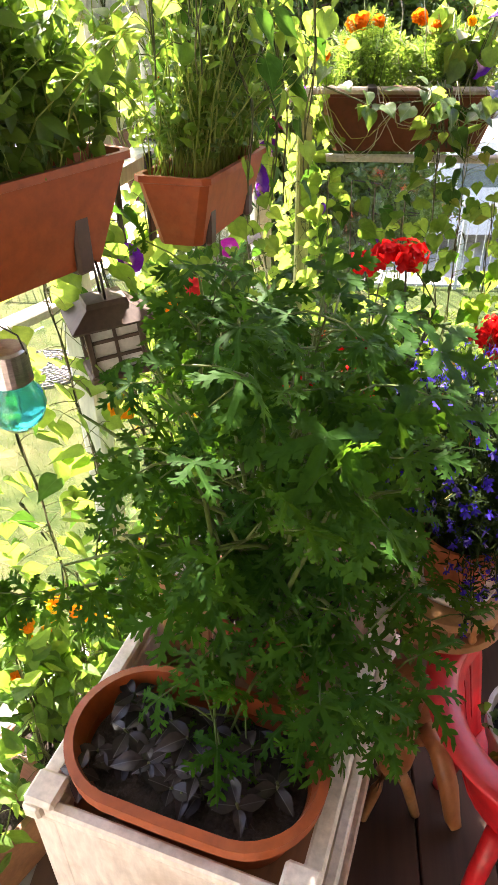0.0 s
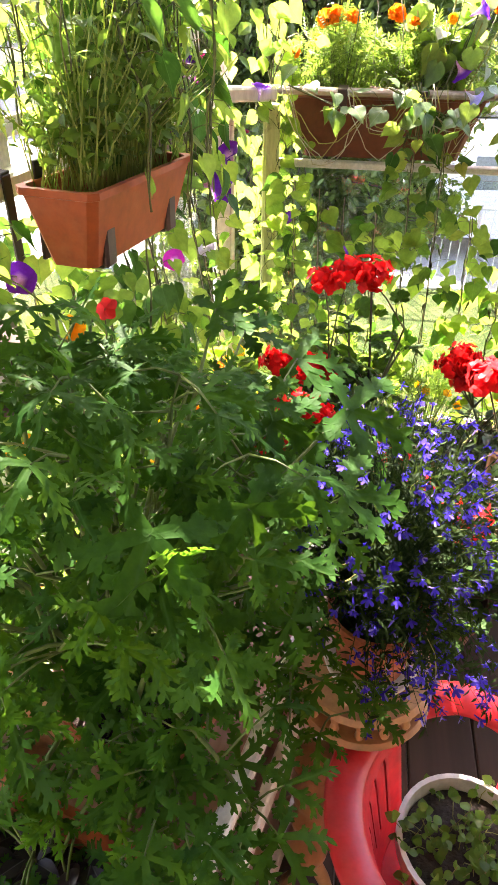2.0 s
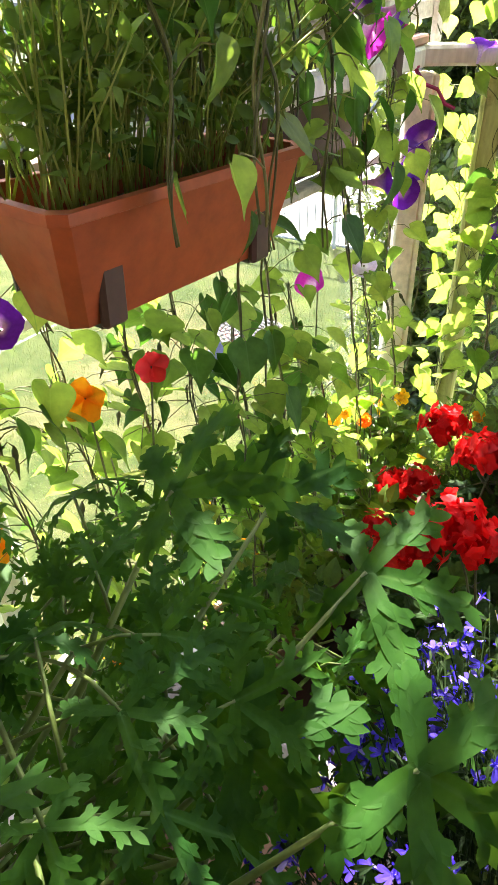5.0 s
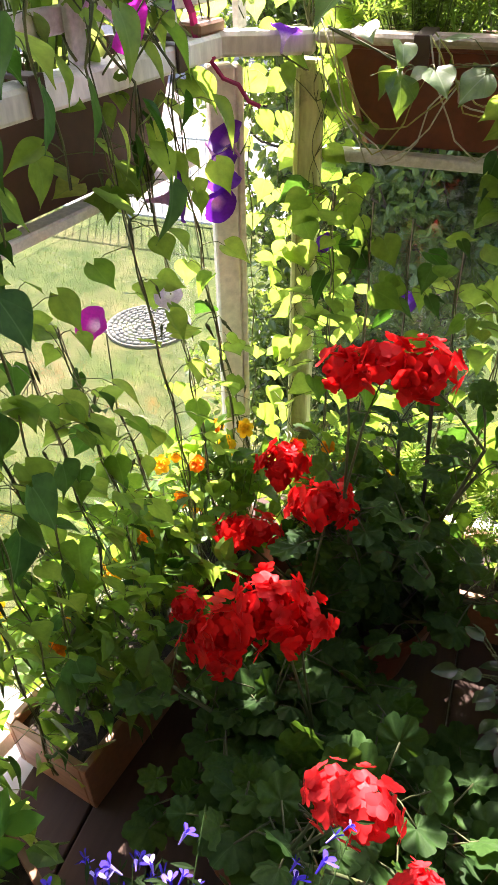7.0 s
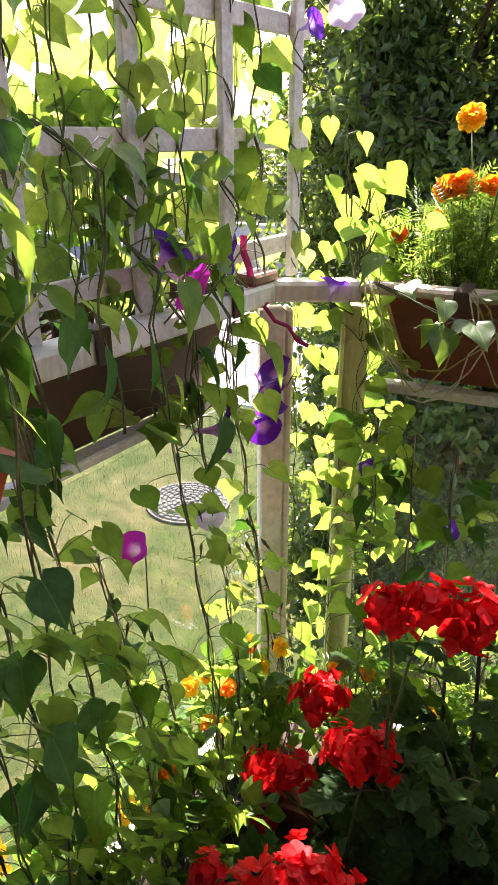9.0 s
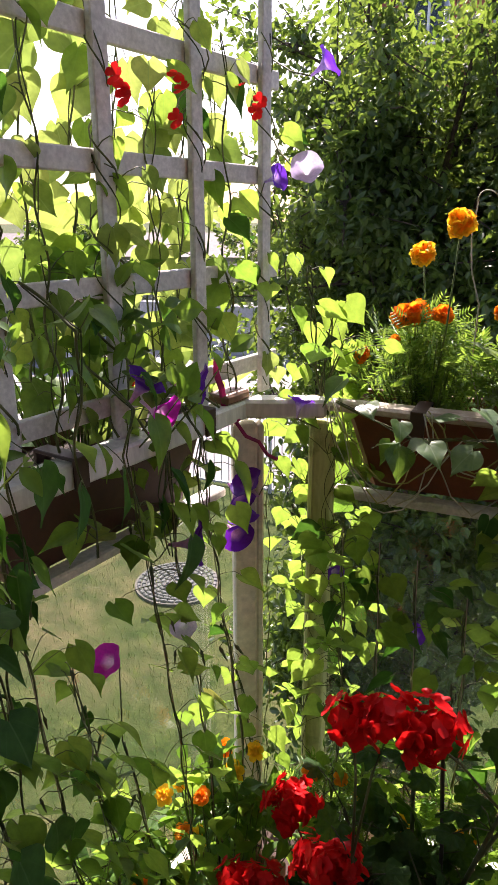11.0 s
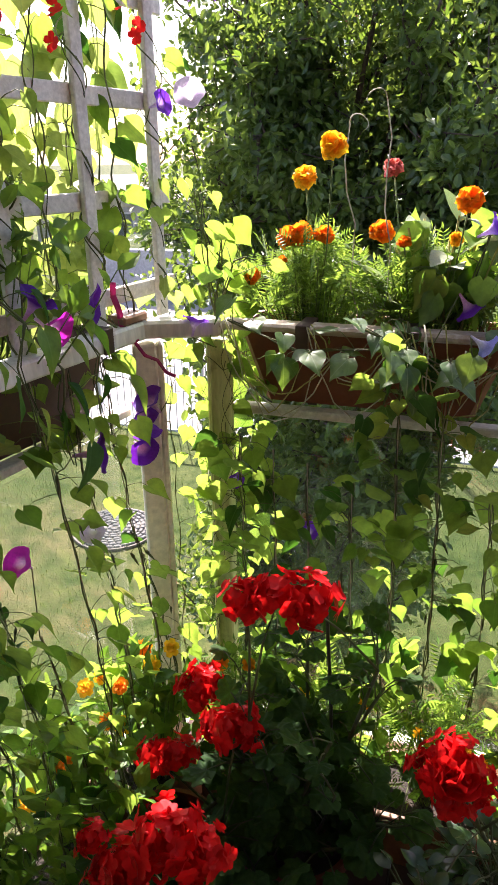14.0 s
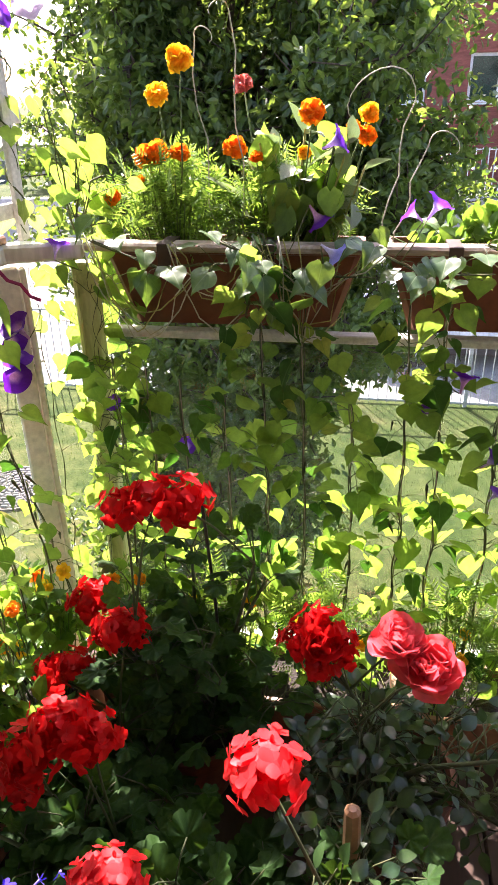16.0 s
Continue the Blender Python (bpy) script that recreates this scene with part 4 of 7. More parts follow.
jar = thing("jar_lamp", Matrix.Translation((-0.115, 0.655, 0.868)), "turquoise crackle-glass ball lamp with a steel lid, hanging", "garden lamp")
globe = part("globe", lathe([(0.001, 0.0), (0.02, 0.004), (0.033, 0.018), (0.039, 0.036), (0.035, 0.055), (0.026, 0.068), (0.024, 0.075)], 28), BLUE_GLASS, jar, "turquoise crackle glass", smooth=True)
part("lid", lathe([(0.001, 0.118), (0.025, 0.118), (0.028, 0.115), (0.029, 0.073), (0.025, 0.07)], 28), STEEL, jar, "brushed steel lid", smooth=False)
part("handle", tube([(-0.028, 0, 0.11), (-0.022, 0, 0.135), (0, 0, 0.148), (0.022, 0, 0.135), (0.028, 0, 0.11)], 0.0013, 6), BLACK_STEEL, jar, smooth=True)

# ---- white wooden box with a tub on it ----
CRATE = Matrix.Translation((0.297, 0.228, 0)) @ Matrix.Rotation(radians(-13.5), 4, "Z")
# own axes: x = 0 at the right side and runs left as minus, y runs away from the front
crate = thing("plant_box", CRATE, "white painted wooden box used as a plant stand", "wooden box")
part("front_panel", box_shape(0.30, 0.018, 0.52, 0.002, (-0.168, 0.012, 0.31)), CREAM_WOOD, crate)
part("back_panel", box_shape(0.30, 0.018, 0.52, 0.002, (-0.168, 0.74, 0.31)), CREAM_WOOD, crate)
part("side_panel", box_shape(0.018, 0.70, 0.52, 0.002, (-0.326, 0.375, 0.31)), CREAM_WOOD, crate)
part("inner_panel", box_shape(0.01, 0.70, 0.44, 0.001, (-0.022, 0.376, 0.28)), BROWN_WOOD, crate)
for z in (0.14, 0.455):
    part("side_slat", box_shape(0.016, 0.76, 0.045, 0.003, (0.002, 0.376, z)), CREAM_WOOD, crate)
part("top_trim", box_shape(0.022, 0.76, 0.022, 0.003, (-0.011, 0.376, 0.581)), CREAM_WOOD, crate)
part("top_trim", box_shape(0.022, 0.76, 0.022, 0.003, (-0.330, 0.376, 0.581)), CREAM_WOOD, crate)
part("top_trim", box_shape(0.296, 0.016, 0.018, 0.003, (-0.170, 0.010, 0.580)), CREAM_WOOD, crate)
for i in range(3):
    part("top_board", box_shape(0.096, 0.70, 0.016, 0.002, (-0.069 - 0.100 * i, 0.376, 0.512)), BROWN_WOOD, crate)
for x, y in ((-0.02, 0.02), (-0.32, 0.02), (-0.02, 0.735), (-0.32, 0.735)):
    part("leg", box_shape(0.035, 0.035, 0.568, 0.003, (x, y, 0.284)), CREAM_WOOD, crate)
    part("corner_cap", box_shape(0.04, 0.04, 0.012, 0.004, (x, y, 0.598)), CREAM_WOOD, crate)

tub = thing("plastic_tub", CRATE @ pose(-0.172, 0.106, 0.5205, 0, 0, 0), "oval terracotta plastic tub in the white box", "planter")


def oval(rings, n=40, r=0.08):
    """Rings of a long box with round ends: (half length, half width, z)."""
    v, f = [], []
    for hl, hw, z in rings:
        for i in range(n):
            a = 2 * math.pi * i / n
            c, s = math.cos(a), math.sin(a)
            v.append((math.copysign(hl - hw, c) * min(1, abs(c) * 6) + hw * c, hw * s, z))
    for k in range(len(rings) - 1):
        for i in range(n):
            j = (i + 1) % n
            f.append([k * n + i, k * n + j, (k + 1) * n + j, (k + 1) * n + i])
    f.append(list(range(n))[::-1])
    f.append([(len(rings) - 1) * n + i for i in range(n)])
    return np.array(v), f


part("body", oval([(0.125, 0.062, 0.0), (0.138, 0.076, 0.085), (0.156, 0.093, 0.088), (0.158, 0.094, 0.108), (0.147, 0.083, 0.110), (0.140, 0.078, 0.09), (0.134, 0.073, 0.07)]), TERRACOTTA, tub, smooth=False)
part("soil", moved(oval([(0.134, 0.072, 0.068), (0.134, 0.072, 0.074)]), Matrix.Identity(4)), SOIL, tub)
# purple-striped trailing plant in the tub
inch = thing("inch_plant", tub.matrix_basis @ pose(0, 0, 0.074), "low plant with dark purple and silver striped leaves", "plant")
rng.seed(31)
stems = []
for i in range(34):
    x, y = -0.11 + 0.22 * ((i * 0.618) % 1) + rng.uniform(-0.01, 0.01), rng.uniform(-0.058, 0.05)
    h = rng.uniform(0.01, 0.05)
    lean = Vector((rng.uniform(-0.5, 0.5), rng.uniform(-0.9, 0.2), 1.0)) * h
    stems.append(tube([(x, y, -0.002), Vector((x, y, 0)) + lean * 0.5, Vector((x, y, 0)) + lean], 0.0018, 5))
    for k in range(4):
        d = Vector((math.cos(k * 1.7 + i), math.sin(k * 1.7 + i), rng.uniform(-0.2, 0.5)))
        part("leaf", purple_meshes[rng.randrange(3)], None, inch, m=leaf_pose(Vector((x, y, 0)) + lean * rng.uniform(0.6, 1.0), d, (0.1, -0.3, 1), rng.uniform(0.022, 0.038)))
tagged(part("stem", joined(stems), STEM_DARK, inch), kind="stuff")


# ---- pots ----
def round_pot(name, at, top, low, height, label, material, saucer=None, category="flower pot"):
    """A round pot with a rim and soil, and a saucer where it has one."""
    p = thing(name, at, label, category)
    lift = 0.004
    if saucer:
        part("saucer", lathe([(0.001, 0.0), (top * 0.98, 0.0), (top * 1.06, 0.018), (top * 1.02, 0.018), (top * 0.95, 0.004), (0.001, 0.004)], 32), saucer, p, smooth=True)
        lift = 0.005
    part("body", lathe([(0.001, lift), (low, lift), (low + (top - low) * 0.82, height * 0.8), (top * 1.03, height * 0.8), (top * 1.05, height), (top * 0.97, height), (top * 0.93, height * 0.85), (top * 0.93, height * 0.8)], 36), material, p)
    part("soil", lathe([(top * 0.925, height * 0.84), (top * 0.6, height * 0.87), (0.001, height * 0.86)], 24), SOIL, p)
    return p


BIG_POT = round_pot("flower_pot", CRATE @ pose(-0.15, 0.345, 0.5205), 0.095, 0.07, 0.15, "terracotta plastic pot of the cut-leaved plant", TERRACOTTA)
stub = thing("plant_support", CRATE @ pose(-0.27, 0.30, 0.5205, 0, 0, 8), "pale wooden wedge beside the flower pot", "wood")
part("board", box_shape(0.07, 0.016, 0.16, 0.002, (0, 0, 0.08)), PALE_PINE, stub)
B = (0.503, 0.765)   # the turned stand
stand = thing("plant_stand", (B[0], B[1], 0), "turned wooden plant stand with a spindle gallery", "plant stand")
part("top_plate", lathe([(0.001, 0.515), (0.096, 0.515), (0.102, 0.522), (0.096, 0.53), (0.001, 0.53)], 40), PALE_PINE, stand, smooth=False)
part("lower_plate", lathe([(0.001, 0.468), (0.098, 0.468), (0.104, 0.474), (0.098, 0.481), (0.001, 0.481)], 40), PALE_PINE, stand)
for i in range(16):
    a = 2 * math.pi * i / 16
    part("spindle", mesh("spindle", lathe([(0.004, 0.48), (0.0075, 0.488), (0.0045, 0.498), (0.0075, 0.508), (0.004, 0.516)], 8), PALE_PINE, True) if i == 0 else bpy.data.meshes["spindle"], None, stand, m=pose(0.09 * math.cos(a), 0.09 * math.sin(a), 0))
part("column", lathe([(0.03, 0.10), (0.042, 0.12), (0.03, 0.14), (0.024, 0.17), (0.04, 0.23), (0.046, 0.28), (0.035, 0.33), (0.026, 0.35), (0.04, 0.37), (0.028, 0.39), (0.033, 0.43), (0.055, 0.468)], 28), TURNED, stand, smooth=True)
for i, deg in enumerate((105, 190, 300)):
    a = radians(deg)
    c, s = math.cos(a), math.sin(a)
    part("leg", tube([(0.02 * c, 0.02 * s, 0.15), (0.07 * c, 0.07 * s, 0.145), (0.11 * c, 0.11 * s, 0.09), (0.14 * c, 0.14 * s, 0.02), (0.155 * c, 0.155 * s, 0.010)], [0.02, 0.022, 0.02, 0.016, 0.012], 8), TURNED, stand, smooth=True)
LOB_POT = round_pot("flower_pot", (B[0] + 0.01, B[1] + 0.005, 0.5305), 0.066, 0.048, 0.115, "orange clay pot with a white saucer on the stand", CLAY, saucer=WHITE_PLASTIC)


pedestal = thing("turned_pedestal", (0.45, 0.675, 0), "red-brown turned wooden pedestal close to the red chair", "pedestal")
part("column", lathe([(0.012, 0.10), (0.020, 0.115), (0.034, 0.15), (0.037, 0.18), (0.028, 0.215), (0.020, 0.23), (0.031, 0.245), (0.031, 0.26), (0.021, 0.275), (0.029, 0.31), (0.034, 0.35), (0.028, 0.39), (0.034, 0.405), (0.030, 0.42), (0.001, 0.422)], 28), TURNED, pedestal, smooth=True)
for deg in (100, 220, 340):
    a = radians(deg)
    part("leg", tube([(0.008 * math.cos(a), 0.008 * math.sin(a), 0.135), (0.035 * math.cos(a), 0.035 * math.sin(a), 0.08), (0.06 * math.cos(a), 0.06 * math.sin(a), 0.0)], [0.012, 0.012, 0.009], 8), PALE_PINE, pedestal, smooth=True)

# ---- red plastic chair ----
chair = thing("plastic_chair", Matrix.Translation((0.675, 0.60, 0)), "small red plastic tub armchair with a slotted back", "chair")
# it faces +x; the back is a round shell of slats between slots, under a thick rolled rim
part("seat", lathe([(0.001, 0.235), (0.115, 0.235), (0.125, 0.243), (0.115, 0.25), (0.001, 0.25)], 28), RED_PLASTIC, chair)


def shell(a0, a1, n, rows):
    """A strip of the round back from angle a0 to a1, with thickness."""
    v, f = [], []
    for th in (0.0, -0.008):
        for r, z in rows:
            for i in range(n + 1):
                a = a0 + (a1 - a0) * i / n
                v.append(((r + th) * math.cos(a) * 0.95, (r + th) * math.sin(a), z))
    k = n + 1
    m = len(rows)
    for s in range(2):
        for j in range(m - 1):
            for i in range(n):
                q = s * m * k + j * k + i
                c = [q, q + 1, q + k + 1, q + k]
                f.append(c if s == 0 else c[::-1])
    for j in range(m - 1):
        for i in (0, n):
            q = j * k + i
            f.append([q, q + k, q + k + m * k, q + m * k])
    return np.array(v), f


ROWS_BACK = [(0.125, 0.235), (0.138, 0.28), (0.152, 0.35), (0.164, 0.41), (0.176, 0.443)]
# plain shell, with four short slots between slats in the upper half
part("back_panel", shell(radians(134), radians(290), 26, ROWS_BACK[:2] + [(0.143, 0.305)]), RED_PLASTIC, chair, smooth=True)
edges = [134, 150, 162, 174, 186, 198, 290]
for i in range(6):
    part("back_slat", shell(radians(edges[i]), radians(edges[i + 1] - (1.8 if i < 5 else 0.0)), 4 if i < 5 else 14, [(0.143, 0.305)] + ROWS_BACK[2:4] + [(0.168, 0.425)]), RED_PLASTIC, chair, smooth=True)
part("upper_panel", shell(radians(134), radians(290), 26, [(0.168, 0.425), (0.178, 0.445)]), RED_PLASTIC, chair, smooth=True)


def band(a0, a1, n, radius, half, thick, height):
    """A flat rolled band round the top of the tub, whose inner edge dips."""
    v, f = [], []
    for i in range(n + 1):
        a = a0 + (a1 - a0) * i / n
        ease = max(0.0, abs(a - math.pi) / 2.1 - 0.7)
        for k in range(12):
            b = 2 * math.pi * k / 12
            q = radius + half * math.cos(b)
            v.append((q * math.cos(a), q * math.sin(a), height - 0.16 * ease + thick * math.sin(b) + 0.18 * half * math.cos(b)))
    for i in range(n):
        for k in range(12):
            l = (k + 1) % 12
            f.append([i * 12 + k, i * 12 + l, (i + 1) * 12 + l, (i + 1) * 12 + k])
    f += [list(range(12))[::-1], [n * 12 + k for k in range(12)]]
    return np.array(v), f


part("rim", band(radians(55), radians(305), 40, 0.187, 0.027, 0.009, 0.449), RED_PLASTIC, chair, "broad rolled red rim", smooth=True)
for a in (62, 298):
    part("arm_support", tube([(0.13 * math.cos(radians(a)), 0.13 * math.sin(radians(a)), 0.242), (0.165 * math.cos(radians(a)), 0.165 * math.sin(radians(a)), 0.34), (0.185 * math.cos(radians(a)), 0.185 * math.sin(radians(a)), 0.438)], [0.016, 0.013, 0.014], 8), RED_PLASTIC, chair, smooth=True)
for x, y in ((0.085, 0.09), (0.085, -0.09), (-0.085, 0.09), (-0.085, -0.09)):
    part("leg", tube([(x, y, 0.24), (x * 1.2, y * 1.2, 0.12), (x * 1.35, y * 1.35, 0.0)], [0.018, 0.017, 0.014], 8), RED_PLASTIC, chair, smooth=True)
WHITE_POT = round_pot("white_pot", (0.655, 0.60, 0.251), 0.088, 0.065, 0.15, "white plastic pot of weedy seedlings on the red chair", WHITE_PLASTIC)
seedlings = thing("seedlings", (0.655, 0.60, 0.375), "thin weedy seedlings with small pale green leaves", "plant")
rng.seed(40)
st, lf = [], []
for i in range(90):
    a, r = rng.uniform(0, 6.28), 0.075 * math.sqrt(rng.random())
    b = Vector((r * math.cos(a), r * math.sin(a), -0.01))
    e = b + Vector((rng.uniform(-0.035, 0.035), rng.uniform(-0.035, 0.035), rng.uniform(0.01, 0.06)))
    st.append(tube([b, (b + e) / 2 + jitter(0.008), e], 0.0006, 4))
    for k in range(3):
        lf.append(leaf_pose(e.lerp(b, 0.1 * k), aim() + Vector((0, 0, 0.2)), Vector((0, -0.2, 1)) + jitter(0.5), rng.uniform(0.008, 0.018)))
tagged(part("stem", joined(st), STEM_STRAW, seedlings), kind="stuff")
part("leaf", scattered(blade([0.05, 0.3, 0.42, 0.4, 0.25, 0.0], 0.2, 0.3), lf), HERB_LEAF, seedlings, smooth=True)


# ---- outdoors ----
ground = new("ground", mesh("ground", box_shape(900, 900, 0.5, 0.0, (0, 200, GROUND - 0.25)), LAWN))
tagged(ground, "sunlit short lawn below the balcony", "lawn", kind="structure")
road = new("road", mesh("road", box_shape(160, 10.5, 0.05, 0.0, (0, 15.6, GROUND - 0.005)), PAVING))
tagged(road, "pale paved street beyond the lawn fence", "road", kind="structure")
apron = new("apron", mesh("apron", box_shape(7, 5.2, 0.05, 0.0, (1.4, 0.05, GROUND - 0.004)), PATH_STONE))
tagged(apron, "pale concrete path along the foot of the house", "path", kind="structure")
rng.seed(50)
tufts = []
blade_shape = (np.array([(-0.05, 0, 0), (0.05, 0, 0), (0.03, 0.12, 0.6), (0.0, 0.35, 1.0)]), [[0, 1, 2], [0, 2, 3]])
for i in range(26000):
    x, y = rng.uniform(-8, 5), rng.uniform(3.5, 10.2)
    tufts.append(Matrix.Translation((x, y, GROUND - 0.005)) @ Matrix.Rotation(rng.uniform(0, 6.3), 4, "Z") @ Matrix.Scale(rng.uniform(0.025, 0.065), 4))
grass = new("grass", mesh("grass", scattered(blade_shape, tufts), GRASS_BLADE))
tagged(grass, "short dry green lawn grass", "grass", kind="stuff")

patch = thing("cobble_disc", (-3.12, 7.18, GROUND), "round patch of grey cobbles set in the lawn", "cobbles")
part("bed", lathe([(0.50, 0.002), (0.50, 0.03), (0.001, 0.03)], 40), MORTAR, patch)
stone = mesh("cobble", box_shape(0.078, 0.046, 0.03, 0.010), STONE)
for ring in range(1, 9):
    n = int(2 * math.pi * ring * 0.056 / 0.084)
    for i in range(n):
        a = 2 * math.pi * i / n + ring * 0.3
        part("cobble", stone, None, patch, m=Matrix.Translation((ring * 0.056 * math.cos(a), ring * 0.056 * math.sin(a), 0.036 + rng.uniform(-0.004, 0.004))) @ Matrix.Rotation(a + math.pi / 2, 4, "Z"))


def bar_fence(name, x0, x1, y, z, height, gap, label, material, bar=0.012):
    """A fence of upright bars between two rails, on posts."""
    f = thing(name, (0, y, z), label, "fence")
    for zz in (0.06, height - 0.04):
        part("rail", box_shape(x1 - x0, 0.03, 0.03, 0.0, ((x0 + x1) / 2, 0, zz)), material, f)
    me = mesh("bar", box_shape(bar, bar, height - 0.02, 0.0, (0, 0, height / 2 + 0.01)), material)
    x = x0
    rest = []
    while x <= x1:
        if abs(x - 0.5) < 6:
            part("bar", me, None, f, m=Matrix.Translation((x, 0, 0)))
        else:
            rest.append(Matrix.Translation((x, 0, 0)))
        x += gap
    if rest:
        tagged(part("bar", scattered(box_shape(bar, bar, height - 0.02, 0.0, (0, 0, height / 2 + 0.01)), rest), material, f), kind="stuff")
    x = x0
    while x <= x1:
        part("post", box_shape(0.05, 0.05, height + 0.06, 0.0, (x + gap / 2, 0.0, height / 2)), material, f)
        x += gap * 14
    return f


bar_fence("lawn_fence", -16, 12, 10.25, GROUND, 1.3, 0.13, "low grey steel bar fence along the lawn", GALVANISED)
retaining = new("retaining_wall", mesh("retaining_wall", box_shape(60, 0.4, 1.55, 0.02, (18, 20.6, GROUND + 0.77)), CONCRETE))
tagged(retaining, "grey concrete retaining wall along the street", "wall", kind="structure")
bar_fence("wall_fence", -4, 14, 20.6, GROUND + 1.54, 1.25, 0.16, "white steel bar fence on the retaining wall", WINDOW_WHITE, 0.025)
terrace = new("terrace", mesh("terrace", box_shape(60, 12, 1.5, 0.0, (18, 26.9, GROUND + 0.74)), LAWN))
tagged(terrace, "raised lawn in front of the brick building", "terrace", kind="structure")

# brick building with three storeys of windows
BX0, BX1, BY, BZ = -6.3, 22.0, 24.5, GROUND + 1.49
house = thing("apartment_building", (0, BY, BZ), "three-storey red brick apartment building with white windows", "building")
cols = [-4.1 + 2.75 * i for i in range(10)]
sills = [BZ * 0 + 2.3, 4.95, 7.6]
W, Hh = 1.55, 1.3
bands = [(0, sills[0])] + [(sills[i] + Hh, sills[i + 1] if i < 2 else 9.8) for i in range(3)]
for a, b in bands:
    part("wall", box_shape(BX1 - BX0, 0.35, b - a, 0.0, ((BX0 + BX1) / 2, 0.0, (a + b) / 2)), BRICK, house)
for s in sills:
    edges = [BX0] + [e for c in cols for e in (c - W / 2, c + W / 2)] + [BX1]
    for i in range(0, len(edges), 2):
        part("wall", box_shape(edges[i + 1] - edges[i], 0.35, Hh, 0.0, ((edges[i] + edges[i + 1]) / 2, 0.0, s + Hh / 2)), BRICK, house)
part("side_wall", box_shape(0.35, 9.0, 9.8, 0.0, (BX0 + 0.175, 4.68, 4.9)), BRICK, house)
part("roof", box_shape(BX1 - BX0 + 0.6, 10.0, 0.3, 0.02, ((BX0 + BX1) / 2, 4.5, 9.96)), ROOF, house)
CURTAIN_A = surface("green_blind", (0.16, 0.48, 0.30), (0.22, 0.56, 0.36), 2, 20, 0.7, 0.1)
CURTAIN_B = surface("pale_blind", (0.45, 0.47, 0.50), (0.58, 0.60, 0.62), 2, 20, 0.7, 0.1)
for si, s in enumerate(sills):
    for ci, c in enumerate(cols):
        w = part("window", box_shape(W - 0.02, 0.03, Hh - 0.02, 0.0, (0, 0.10, 0)), CURTAIN_A if (si, ci) == (0, 3) else CURTAIN_B, house, m=pose(c, 0, s + Hh / 2))
        frame_bits = [box_shape(W - 0.02, 0.07, 0.08, 0.0, (0, 0.0, z)) for z in (-Hh / 2 + 0.05, Hh / 2 - 0.05)] + [box_shape(0.08, 0.07, Hh - 0.18, 0.0, (x, 0.0, 0)) for x in (-W / 2 + 0.05, 0.12, W / 2 - 0.05)]
        part("window_frame", joined(frame_bits), WINDOW_WHITE, w)
        part("sill", box_shape(W + 0.1, 0.12, 0.05, 0.0, (0, -0.22, -Hh / 2 - 0.03)), WINDOW_WHITE, w)
        part("pane", box_shape(W - 0.18, 0.01, Hh - 0.18, 0.0, (0, 0.05, 0)), DARK_PANE, w)
# courses of brick stand proud of the joints on the wall towards the street
course = mesh("brick_course", box_shape(BX1 - BX0, 0.02, 0.062, 0.0), BRICK)
zz, n = 0.05, 0
while zz < 9.7:
    if all(not (s - 0.08 < zz < s + Hh + 0.04) for s in sills):
        part("brick_course", course, None, house, m=pose((BX0 + BX1) / 2, -0.18, zz))
    zz += 0.15

